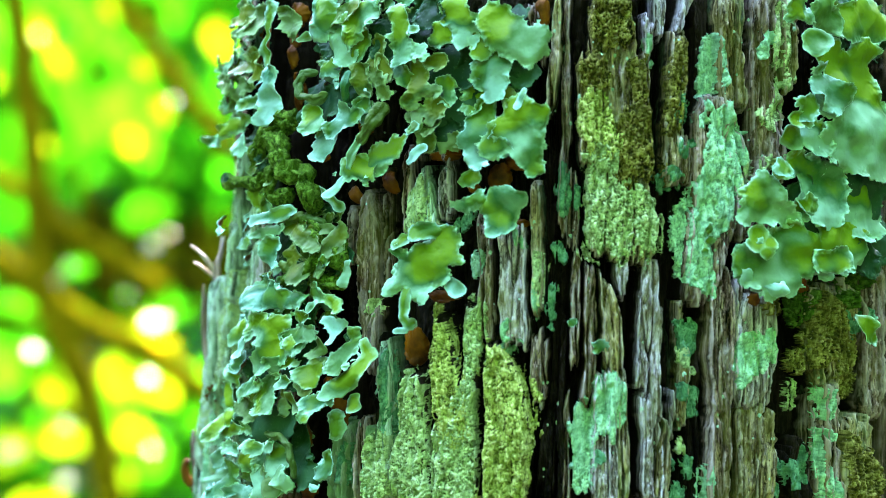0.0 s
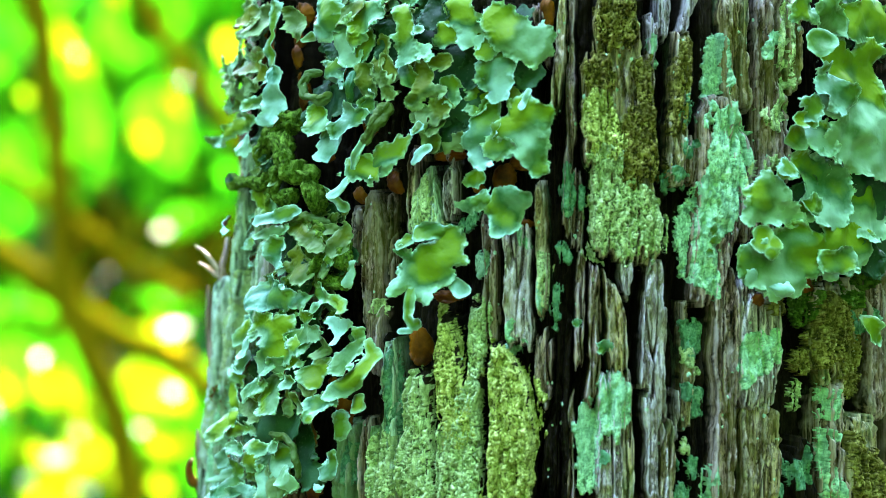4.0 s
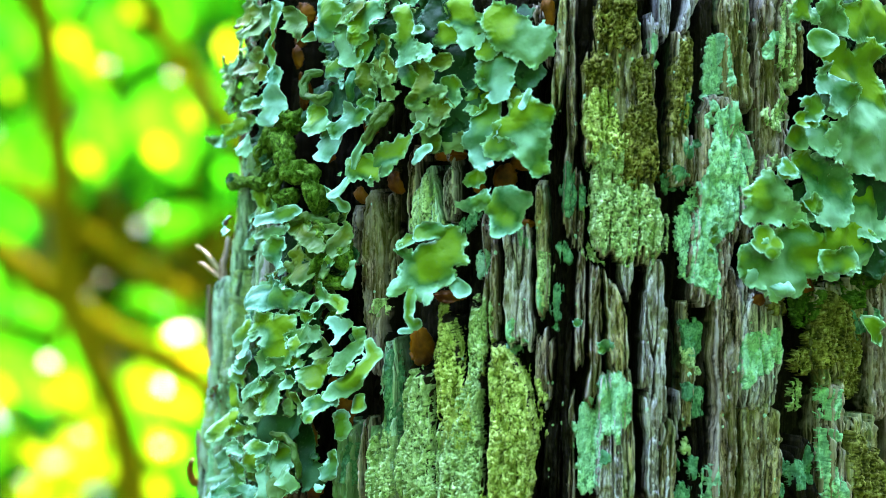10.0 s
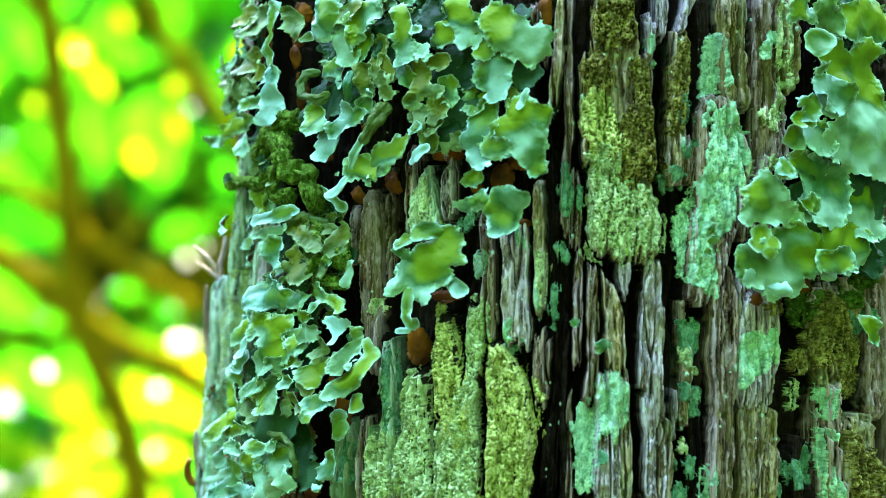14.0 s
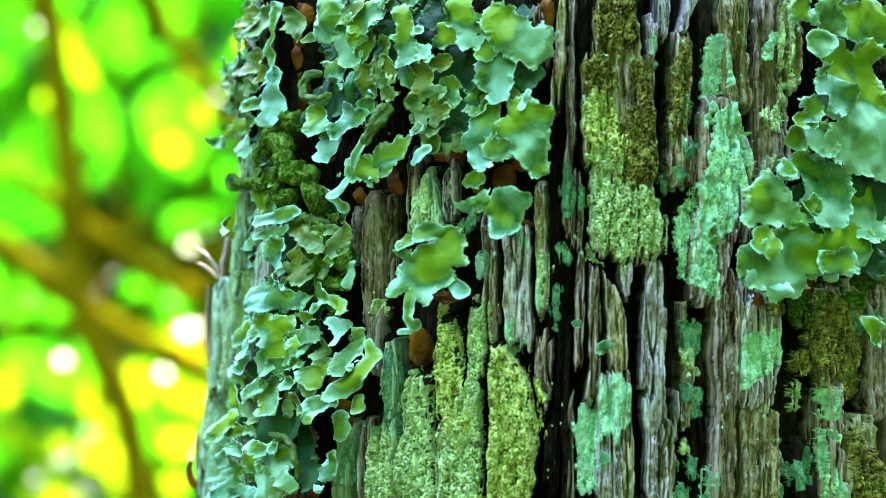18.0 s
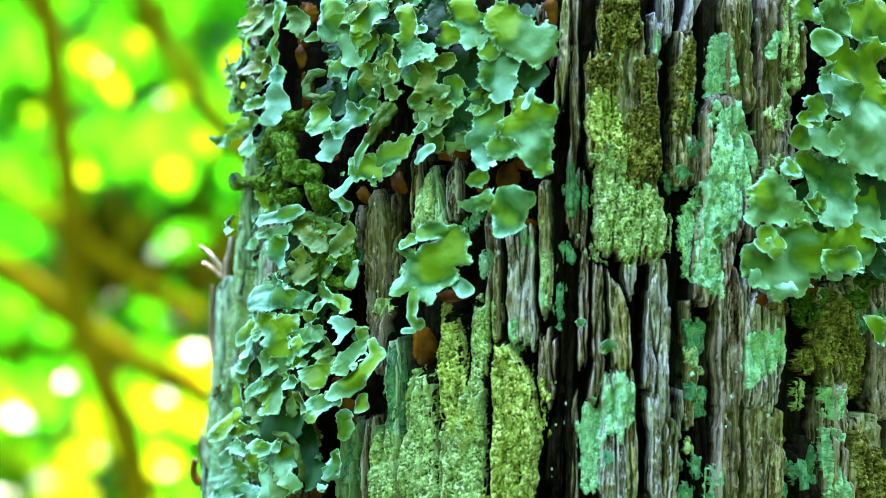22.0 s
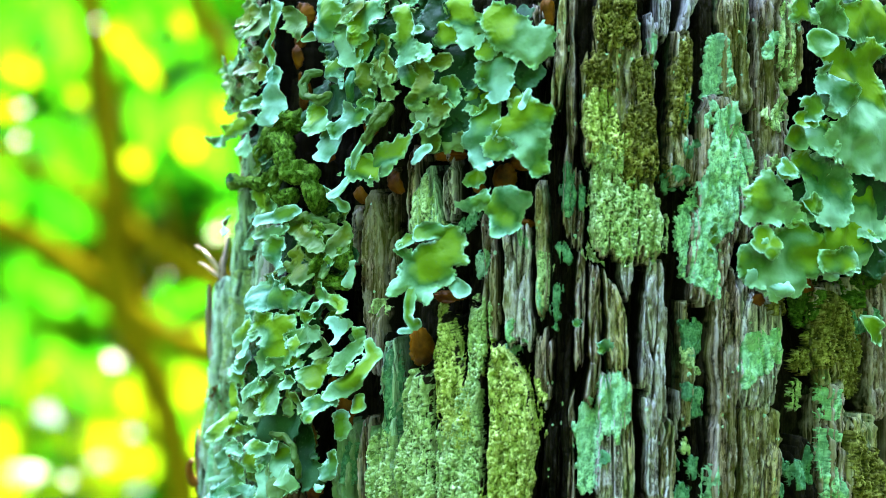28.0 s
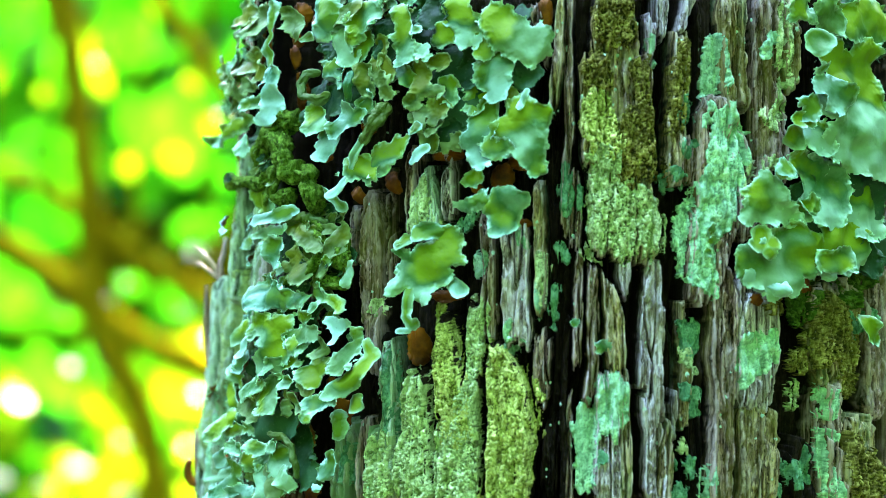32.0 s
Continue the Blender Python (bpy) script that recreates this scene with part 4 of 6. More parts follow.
def lobe(home, a, z, w, l, turn=-90.0, tilt=10.0, lift=2.5, mat_=None, roll=0.0, wave=0.2, cut=0.12, curl=None, under=False, teeth=0.075, dome=0.0, name="lobe"):
    """One leafy lobe: w wide, l long towards turn (degrees, 0 right, 90 up); tilt lifts its tip, roll and curl bend it."""
    LOBES[0] += 1
    seed = LOBES[0] * 31 + 7
    rnd = random.Random(seed)
    if under:
        wave, cut, teeth, roll, dome, tilt, lift = 0.1, 0.08, 0.03, roll or -1.5, 0.16, -0.5 * tilt, lift + 1.5
    big = max(w, l)
    nt = int(min(170, max(48, big * 7)))
    nr = int(min(20, max(8, big * 0.9)))
    th = np.linspace(0, 2 * np.pi, nt, endpoint=False)
    rho = np.linspace(0.04, 1, nr) ** 0.8
    p3 = rnd.uniform(0, 6.28)
    ring = lambda c, k: vn(c * np.cos(th) + seed, c * np.sin(th) + 3.7 * k, seed + k) - 0.5
    mm = min(1.0, 9.0 / big)
    out = 1 + cut * 3.4 * ring(1.5, 1) - cut * 2.0 * np.abs(2 * ring(3.2, 2)) - teeth * mm * (2.4 * np.abs(2 * ring(7, 3)) + 0.5 * ring(15, 4))
    fold = 1.3 * ring(2.2, 5) + 0.9 * ring(5.0, 6)
    P, T = np.meshgrid(rho, th, indexing="ij")
    rr = P * (1 + (out[None, :] - 1) * P)
    x, y = rr * np.cos(T) * w / 2, rr * np.sin(T) * l / 2
    h = math.tan(radians(tilt)) * y
    nx, ny = rr * np.cos(T), rr * np.sin(T)
    swell = fbm(1.3 * nx + seed, 1.3 * ny + p3, seed + 11, 2) - 0.5
    pucker = fbm(3.4 * nx + seed, 3.4 * ny + p3, seed + 12, 2) - 0.5
    h = h + wave * big * (2.4 * P * swell + 1.3 * P ** 1.5 * pucker + 0.8 * P ** 5 * fold[None, :])
    h = h + 0.035 * big * (fbm(x / 4.5 + seed, y / 4.5, seed, 2) - 0.5) * 2
    if curl is None:
        curl = 0.15 if -160 < turn < -20 else 0.05
    h = h - dome * big * P ** 2
    h = h + curl * big * np.clip(rr * np.sin(T), 0, None) ** 2
    if roll:
        rad = 1 / abs(roll) * big
        h = h + np.sign(roll) * rad * (1 - np.cos(x / rad))
        x = rad * np.sin(x / rad)
    ca, sa = math.cos(radians(turn - 90)), math.sin(radians(turn - 90))
    e1, e2, n = axes_at(a)
    X, Y = x * ca - y * sa, x * sa + y * ca
    foot = max(float(np.max(bark_height(np.array([a - w * 0.2, a, a + w * 0.2]), np.array([z, z, z])))), -3.0) + lift
    c = on_trunk(np.array(a), np.array(z), np.array(foot))
    pos = c + (X[..., None] * e1 + Y[..., None] * e2 + h[..., None] * n) / 1000
    thick = 0.28
    low = pos - n * thick / 1000
    v = np.concatenate([pos.reshape(-1, 3), low.reshape(-1, 3)]) - origin_of(home)
    i = np.arange(nr * nt).reshape(nr, nt)
    j = np.roll(i, -1, 1)
    q = np.stack([i[:-1], i[1:], j[1:], j[:-1]], -1).reshape(-1, 4)
    q2 = q[:, ::-1] + nr * nt
    rim = np.stack([i[-1], i[-1] + nr * nt, j[-1] + nr * nt, j[-1]], -1)
    faces = np.concatenate([q, rim, q2]).tolist() + [i[0].tolist(), (i[0][::-1] + nr * nt).tolist()]
    slots = [0] * (len(q) + len(rim)) + [1] * len(q2) + [0, 1]
    uv = np.stack([P, 0.5 + 0.5 * rr * np.sin(T)], -1).reshape(-1, 2)
    top = UNDER if under else (mat_ or LOBE_GREEN)
    me = mesh_from(name, v, faces, [top, UNDER if not under else UNDER_DARK], True, slots, np.concatenate([uv, uv]))
    return part(name, me, home, "tan-brown underside of a turned-up lobe" if under else "")


def thallus(home, chains, mat_=None, curl=1.0, frill=1.0, bloom=0.0, name="thallus", res=0.27):
    """A sheet of grown-together lobes: chains of places (a, z, h, r) are its rounded arms, h above the mean bark."""
    LOBES[0] += 1
    seed = LOBES[0] * 29 + 5
    flat = np.array([n for c in chains for n in c], float)
    k = max(0.35, math.cos(flat[0, 0] / R0)) ** 0.7
    pad = flat[:, 3].max() / k + 3
    aa = np.arange(flat[:, 0].min() - pad, flat[:, 0].max() + pad, res)
    zz = np.arange(flat[:, 1].min() - pad, flat[:, 1].max() + pad, res)
    A, Z = np.meshgrid(aa, zz)
    wa, wz = 1.4 * frill * (fbm(A / 5, Z / 5, seed + 1, 2) - 0.5), 1.4 * frill * (fbm(A / 5, Z / 5, seed + 2, 2) - 0.5)
    top = np.full(A.shape, -99.0)
    num, den = np.zeros(A.shape), np.full(A.shape, 1e-9)
    for chain in chains:
        for (a0, z0, h0, r0), (a1, z1, h1, r1) in zip(chain, chain[1:] or chain):
            da, dz = (a1 - a0) * k, z1 - z0
            x, y = (A + wa - a0) * k, Z + wz - z0
            t = np.clip((x * da + y * dz) / (da * da + dz * dz + 1e-9), 0, 1)
            d = 1.1 * (r0 + (r1 - r0) * t) + 0.2 - np.hypot(x - da * t, y - dz * t)
            g_ = np.exp(np.clip(d, -6, 4) / 1.1)
            # the sheet stands off a little further along the middle of an arm
            num, den = num + g_ * (h0 + (h1 - h0) * t + 0.06 * np.clip(d, 0, 4)), den + g_
            top = np.maximum(top, d)
    small = min(1.0, flat[:, 3].max() / 3.0)
    crenate = 0.52 - cells(A / 2.7, Z / 2.7, seed + 3)
    nick = 0.5 - cells(A / 1.25, Z / 1.25, seed + 4)
    F = top + frill * small * (1.5 * crenate + 0.9 * nick + 2.4 * (fbm(A / 4.5, Z / 4.5, seed + 13, 2) - 0.5) + 0.7 * (fbm(A / 0.7, Z / 0.7, seed + 14, 2) - 0.5))
    edge = np.exp(-np.clip(F, 0, None) / 1.3)
    turn = 3.0 * (fbm(A / 5.5, Z / 5.5, seed + 5, 2) - 0.5)
    H = num / den + edge * (0.4 * curl + 2.7 * turn) + 5.0 * (fbm(A / 7.0, Z / 7.0, seed + 6, 2, 0.25) - 0.5) + 0.45 * (fbm(A / 3.6, Z / 3.6, seed + 7, 2) - 0.5)
    H = H + 0.10 * (fbm(A / 0.8, Z / 0.8, seed + 8, 2) - 0.5) + np.clip(0.16 * (flat[:, 1].mean() - Z), -1.5, 2.0)
    gz, ga = np.gradient(F, res)
    s = np.where(F < 0, -F / (ga ** 2 + gz ** 2 + 0.15), 0)
    A2, Z2 = A + np.clip(s * ga, -res, res), Z + np.clip(s * gz, -res, res)
    o = origin_of(home)
    up, down = on_trunk(A2, Z2, H).reshape(-1, 3) - o, on_trunk(A2, Z2, H - 0.3).reshape(-1, 3) - o
    near = 1 - np.clip(F / 4.5, 0, 1)
    # paler near margins and downwards, with sky sheen in that tone
    young = 0.28 + bloom + 0.16 * near ** 1.4 + 1.9 * (fbm(A / 9, Z / 9, seed + 9, 2, 0.35) - 0.5) - 0.06 * (Z - flat[:, 1].mean())
    uv = np.stack([near, np.clip(young, 0, 1)], -1).reshape(-1, 2)
    for bit in islands(F > -0.8 * res, 24):
        f = grid_faces(len(zz), len(aa), bit)
        if len(f) == 0:
            continue
        used = np.unique(f)
        back = np.full(len(up), -1)
        back[used] = np.arange(len(used))
        f, n = back[f], len(used)
        e = np.concatenate([f[:, [0, 1]], f[:, [1, 2]], f[:, [2, 3]], f[:, [3, 0]]])
        key = np.sort(e, 1) @ np.array([n, 1])
        _, first, count = np.unique(key, return_index=True, return_counts=True)
        rim = e[first[count == 1]]
        rim = np.stack([rim[:, 0], rim[:, 0] + n, rim[:, 1] + n, rim[:, 1]], -1)
        faces = np.concatenate([f, rim, f[:, ::-1] + n])
        slots = [0] * (len(f) + len(rim)) + [1] * len(f)
        part(name, mesh_from(name, np.concatenate([up[used], down[used]]), faces, [mat_ or LOBE_GREEN, UNDER], True, slots, np.concatenate([uv[used], uv[used]])), home)


def worm(home, pts, r, mat_, name="rolled_lobe", rough=0.35, label=""):
    """A warty rolled lobe along places (a, z, h) of the chart, r millimetres thick."""
    LOBES[0] += 1
    seed = LOBES[0] * 13
    p = np.array([on_trunk(np.array(a), np.array(z), np.array(h)) * 1000 for a, z, h in pts])
    k = np.linspace(0, len(p) - 1, max(16, int(np.linalg.norm(np.diff(p, axis=0), axis=1).sum() / 0.35)))
    i = np.clip(k.astype(int), 0, len(p) - 2)
    f = (k - i)[:, None]
    f = f * f * (3 - 2 * f) * 0.4 + f * 0.6
    c = p[i] * (1 - f) + p[i + 1] * f
    d = np.gradient(c, axis=0)
    d /= np.linalg.norm(d, axis=1)[:, None]
    e = np.cross(d, np.array([0.0, 1.0, 0.13]))
    e /= np.linalg.norm(e, axis=1)[:, None] + 1e-9
    g_ = np.cross(d, e)
    sides = max(14, int(6.3 * r / 0.38))
    w = np.linspace(0, 2 * np.pi, sides, endpoint=False)
    K, W = np.meshgrid(np.arange(len(c)) * 0.35, w, indexing="ij")
    ends = np.sqrt(np.clip(np.minimum(K, K.max() - K) / (1.2 * r), 0.02, 1))
    u, v_ = W / 6.2832 * round(6.3 * r / 0.7), K / 0.8
    wart = 1 - cells(u, v_, seed)
    rad = r * ends * (0.85 + rough * (wart - 0.5) + 1.5 * (fbm(K / 3.5, 1.6 * np.cos(W) + 5, seed + 3, 3) - 0.5))
    v = c[:, None, :] + rad[..., None] * (np.cos(W)[..., None] * e[:, None, :] + np.sin(W)[..., None] * g_[:, None, :])
    n0, n1 = K.shape
    q = np.arange(n0 * n1).reshape(n0, n1)
    j = np.roll(q, -1, 1)
    faces = np.stack([q[:-1], j[:-1], j[1:], q[1:]], -1).reshape(-1, 4).tolist() + [q[0].tolist(), q[-1][::-1].tolist()]
    uv = np.stack([np.clip(wart, 0, 1), 0.3 + 0.4 * vn(K / 6, W, seed)], -1).reshape(-1, 2)
    return part(name, mesh_from(name, v.reshape(-1, 3) / 1000 - origin_of(home), faces, [mat_], True, None, uv), home, label)


def tuft(home, a, z, w, h, count, size, seed, mats, tilt=(-25, 50), lift=(1.5, 6.0)):
    """Small crowded lobes scattered over w by h millimetres."""
    rnd = random.Random(seed)
    for _ in range(count):
        da, dz = rnd.uniform(-0.5, 0.5) * w, rnd.uniform(-0.5, 0.5) * h
        s = size * rnd.uniform(0.6, 1.35)
        lobe(home, a + da, z + dz, s * rnd.uniform(0.6, 1), s, rnd.uniform(-150, -30), rnd.uniform(*tilt), rnd.uniform(*lift), rnd.choice(mats),
             rnd.choice((0, 0.8, 1.3, -1.2)), rnd.uniform(0.12, 0.28), rnd.uniform(0.08, 0.15), rnd.uniform(-0.4, 0.4))


# the large lichen towards the far side
big = colony(75.4, 20.8, "large pale green leafy lichen with broad ruffled lobes")

# the leafy lichen high in the middle
mid = colony(-36.8, 53.9, "pale green leafy lichen with broad lobes and brown undersides")
low = colony(-29.9, 12.7, "small pale green leafy lichen hanging by one lobe")
fan = colony(-53.0, -4.9, "fan-shaped pale green leafy lichen on dark bark")
# crowded lichen above the hollow
crowd = colony(-77.8, 55.3, "crowded grey-green leafy lichen with curled and rolled lobes")
tuft(crowd, -80.8, 65.9, 24.9, 28.2, 20, 8.3, 11, (LOBE_OLIVE, LOBE_GREEN, LOBE_BLUE), lift=(-0.5, 3.0))
tuft(crowd, -67.7, 65.2, 19.9, 31.6, 18, 8.3, 12, (LOBE_OLIVE, LOBE_OLIVE, LOBE_GREEN), lift=(-0.5, 3.0))
# lichen along the trunk's edge, above
edge = colony(-138.9, 58.9, "ruffled grey-green leafy lichen along the trunk's edge")
tuft(edge, -137.4, 64.3, 13.3, 39.9, 26, 7.0, 21, (LOBE_OLIVE, LOBE_OLIVE, LOBE_GREEN), (-20, 25), (2, 7))
tuft(edge, -152.9, 54.3, 10.0, 15.0, 12, 6.0, 22, (LOBE_OLIVE, LOBE_GREEN), (0, 40), (3, 9))
# lichen in the middle of the edge side
waist = colony(-104.8, -6.9, "olive and blue-green leafy lichen with warty lobes")
tuft(waist, -91.0, 0.2, 18.3, 24.9, 30, 5.6, 31, (LOBE_OLIVE, LOBE_OLIVE, LOBE_DEEP_SHADE))
tuft(waist, -98.7, -13.8, 28.2, 15.0, 26, 6.0, 32, (LOBE_OLIVE, LOBE_GREEN))
# dense lichen low on the edge side
base = colony(-101.1, -45.4, "dense blue-green leafy lichen with small crisp lobes")
tuft(base, -111.2, -30.0, 24.9, 19.9, 26, 8.3, 41, (LOBE_GREEN, LOBE_BLUE, LOBE_GREEN), lift=(-2.0, 1.5))
tuft(base, -115.3, -49.7, 23.3, 23.3, 30, 7.6, 42, (LOBE_GREEN, LOBE_BLUE, LOBE_OLIVE), lift=(-2.0, 1.5))
tuft(base, -110.3, -67.1, 28.2, 19.9, 30, 8.3, 43, (LOBE_GREEN, LOBE_BLUE, LOBE_OLIVE), lift=(-2.0, 1.5))
tuft(base, -140.5, -54.9, 8.3, 18.3, 10, 6.3, 44, (LOBE_GREEN, LOBE_OLIVE, LOBE_BLUE), lift=(-2.0, 1.5))
tuft(base, -139.3, -74.9, 10.0, 13.3, 9, 7.0, 45, (LOBE_GREEN, LOBE_BLUE), lift=(-2.0, 1.5))
tuft(edge, -127.6, 3.8, 6.6, 19.9, 8, 5.0, 46, (LOBE_GREEN, LOBE_BLUE))
spots = colony(1.5, -28.4, "tiny pale lichen lobes dotted on bark")
lobe(spots, 1.8, -28.4, 5.0, 5.6, 45, 12, 2, LOBE_BLUE)
lobe(spots, -6.3, -21.4, 3.0, 3.3, 60, 5, 3, LOBE_BLUE)
spots2 = colony(32.8, 3.5, "tiny pale lichen lobes on a green crust")
lobe(spots2, 32.7, 6.0, 2.7, 4.0, 60, 12, 2, LOBE_GREEN)
lobe(spots2, 33.5, 2.7, 3.0, 3.3, 0, 12, 2, LOBE_GREEN)
lobe(spots2, 31.8, -1.2, 3.0, 3.3, -90, 12, 2, LOBE_GREEN)
# warty olive growth over the edge lichen
olive = colony(-111.1, 25.1, "velvety dark olive lichen mass of fat rolled lobes")
worm(olive, [(-122.3, 20.0, 1), (-115.4, 30.4, 6), (-108.8, 38.1, 7), (-101.9, 39.6, 6), (-98.6, 37.8, 3)], 3.1, MOSS_OLIVE)
worm(olive, [(-110.1, 38.2, 5), (-102.8, 31.7, 8), (-99.6, 24.6, 8), (-94.2, 21.0, 7)], 3.7, MOSS_OLIVE)
worm(olive, [(-101.7, 24.7, 5), (-91.5, 22.7, 7), (-89.2, 16.6, 7), (-90.7, 11.4, 3)], 3.1, MOSS_OLIVE)
worm(olive, [(-143.1, 22.6, 4), (-130.3, 21.5, 5), (-114.3, 20.6, 6), (-111.5, 25.0, 4)], 2.4, MOSS_OLIVE)
worm(olive, [(-116.9, 17.1, 3), (-105.0, 16.0, 5), (-98.5, 17.6, 5)], 2.5, MOSS_OLIVE)
worm(olive, [(-106.1, 26.6, 6), (-107.0, 19.5, 7), (-113.3, 13.5, 4)], 2.4, MOSS_OLIVE)
tuft(olive, -109.9, 28.6, 15.0, 21.6, 26, 4.0, 51, (LOBE_OLIVE, LOBE_DEEP_SHADE, LOBE_OLIVE), (-20, 50), (5, 11))
tuft(olive, -137.1, 21.8, 10.0, 4.3, 8, 3.3, 52, (LOBE_OLIVE, LOBE_DEEP_SHADE), (-20, 50), (4, 8))
warty = colony(-89.6, -1.6, "warty olive lichen lobes in a tangle")
worm(warty, [(-95.2, 10.6, 4), (-85.8, 5.3, 6), (-82.2, 0.2, 6), (-78.1, -5.0, 4)], 2.3, MOSS_OLIVE)
worm(warty, [(-77.6, 3.6, 4), (-77.9, -1.5, 6), (-76.9, -6.7, 4)], 2.8, MOSS_OLIVE)
worm(warty, [(-102.2, -11.2, 4), (-92.8, -8.5, 6), (-87.3, -5.0, 6), (-84.8, -1.5, 4)], 2.4, MOSS_OLIVE)
worm(warty, [(-99.7, 4.5, 4), (-91.3, 2.8, 6), (-90.4, -3.3, 4)], 1.7, LOBE_OLIVE)
worm(warty, [(-106.8, 7.2, 4), (-93.1, 9.7, 6), (-84.4, 7.1, 4)], 1.5, LOBE_OLIVE)
worm(warty, [(-90.8, -10.2, 3), (-82.3, -10.1, 5), (-75.4, -10.1, 3)], 2.0, MOSS_OLIVE)
tuft(warty, -89.6, -1.6, 19.9, 19.9, 24, 4.0, 53, (LOBE_OLIVE, LOBE_DEEP_SHADE, LOBE_GREEN), (-20, 50), (5, 10))
# broad sheets of grown-together lobes; low dark ones stand in for gap shade
thallus(big, [[(73.0, 7.0, 2.5, 8.5), (90.3, 3.6, 2.5, 10.4)], [(80.0, 69.1, 2.5, 6.9), (96.3, 66.6, 2.5, 7.0)], [(75.3, 24.1, 2.5, 8.6), (90.4, 24.5, 2.5, 10.4)]], LOBE_DEEP_SHADE)
thallus(big, [[(78.4, 68.9, 4, 4.8), (94.2, 69.9, 4, 5.9)], [(86.0, 72.8, 4, 4.5)]], LOBE_GREEN, bloom=0.06)
thallus(big, [[(59.3, 72.3, 7, 3.4), (60.1, 71.4, 7, 2.7)], [(63.8, 69.9, 7, 2.4)], [(57.3, 70.2, 7, 2.2)]], LOBE_GREEN, bloom=0.06)
thallus(big, [[(68.4, 72.3, 7, 3.4), (71.4, 68.6, 7, 3.4)]], LOBE_GREEN, bloom=0.06)
thallus(big, [[(64.3, 62.3, 9, 3.4), (63.9, 60.2, 9, 2.5)]], LOBE_GREEN, frill=0.3, bloom=0.06)
thallus(big, [[(72.6, 59.8, 6.5, 4.1), (76.0, 55.7, 6.5, 6.1)], [(87.7, 60.3, 6.5, 4.1), (83.1, 50.0, 6.5, 6.9)], [(76.0, 46.3, 6.5, 7.9), (86.9, 38.1, 6.5, 8.6)], [(74.9, 32.6, 6.5, 6.5), (92.1, 29.6, 6.5, 8.7)]], LOBE_GREEN, bloom=0.06)
thallus(big, [[(66.8, 49.2, 9, 3.4), (71.5, 45.6, 9, 4.1)], [(65.6, 53.9, 9, 2.0)]], LOBE_BLUE, bloom=0.1)
thallus(big, [[(58.2, 43.4, 10, 1.7), (61.5, 42.8, 10, 2.5)], [(59.7, 40.4, 10, 2.0)]], LOBE_BLUE, bloom=0.1)
thallus(big, [[(57.4, 38.7, 9, 2.0), (61.6, 39.5, 9, 2.2)]], LOBE_GREEN, bloom=0.06)
thallus(big, [[(56.9, 34.1, 8, 2.7), (58.9, 32.1, 8, 2.4)]], LOBE_GREEN, frill=0.3, bloom=0.06)
thallus(big, [[(65.6, 35.4, 6.5, 3.7), (66.9, 31.5, 6.5, 3.4)]], LOBE_GREEN, bloom=0.06)
thallus(big, [[(60.5, 25.5, 6, 2.7), (65.6, 23.9, 6, 3.7), (70.3, 18.8, 6, 6.8), (68.2, 13.4, 6, 7.1)], [(54.7, 22.7, 6, 2.2), (60.5, 25.5, 6, 2.4)]], LOBE_GREEN, bloom=0.06)
thallus(big, [[(78.7, 19.0, 5, 7.5), (86.0, 9.6, 5, 6.9)], [(77.5, 25.8, 5, 5.1)]], LOBE_GREEN, bloom=0.06)
thallus(big, [[(59.8, 17.0, 4.5, 2.4)]], LOBE_DEEP_SHADE)
thallus(big, [[(55.7, 11.9, 7.5, 2.3)], [(61.7, 12.3, 7.5, 2.9)]], LOBE_GREEN, bloom=0.06)
thallus(big, [[(47.6, 17.1, 9, 5.3), (44.5, 13.5, 9, 4.3), (40.7, 9.4, 9, 1.7)], [(49.3, 11.8, 9, 4.0), (56.1, 9.2, 9, 2.7)], [(41.6, 16.8, 9, 1.8)]], LOBE_GREEN, bloom=0.06)
thallus(big, [[(52.5, 24.2, 8.5, 2.2)]], LOBE_BLUE, bloom=0.1)
thallus(big, [[(45.2, 4.3, 10.5, 2.3), (44.5, 1.5, 10.5, 2.3)], [(48.4, 1.8, 10.5, 2.0)], [(42.8, 1.5, 10.5, 1.5)], [(47.0, -1.2, 10.5, 1.8)]], LOBE_GREEN, frill=0.5, bloom=0.06)
thallus(big, [[(42.9, -3.5, 9, 4.6), (41.9, -6.8, 9, 2.7)], [(50.0, -4.5, 9, 7.7), (48.9, -10.1, 9, 4.3)], [(44.2, -8.1, 9, 3.0), (55.5, -9.2, 9, 4.7)], [(61.5, -1.8, 9, 7.0), (67.5, -3.5, 9, 4.7)], [(73.8, 0.2, 9, 7.1), (79.3, 1.5, 9, 6.1)], [(57.3, 3.5, 9, 4.7)], [(53.9, 0.2, 9, 6.0)]], LOBE_GREEN, curl=-1.2, bloom=0.22)
thallus(big, [[(42.4, -8.4, 11, 1.7), (46.1, -11.1, 11, 1.8), (50.7, -11.8, 11, 1.7)]], LOBE_BLUE, bloom=0.4, curl=-0.6)
thallus(big, [[(66.7, -4.2, 10, 3.0), (72.0, -2.5, 10, 2.7)]], LOBE_GREEN, bloom=0.2)
thallus(big, [[(86.6, -2.4, 6, 4.1), (87.6, -6.4, 6, 2.2)]], LOBE_DEEP_SHADE)
thallus(big, [[(89.7, -23.2, 4, 2.4), (92.3, -27.5, 4, 2.1)]], LOBE_GREEN, bloom=0.06)
thallus(mid, [[(-43.0, 50.5, 2.5, 9.1), (-40.7, 39.5, 2.5, 7.4)], [(-52.8, 67.7, 2.5, 7.4)], [(-29.3, 55.2, 2.5, 6.7)]], LOBE_DEEP_SHADE)
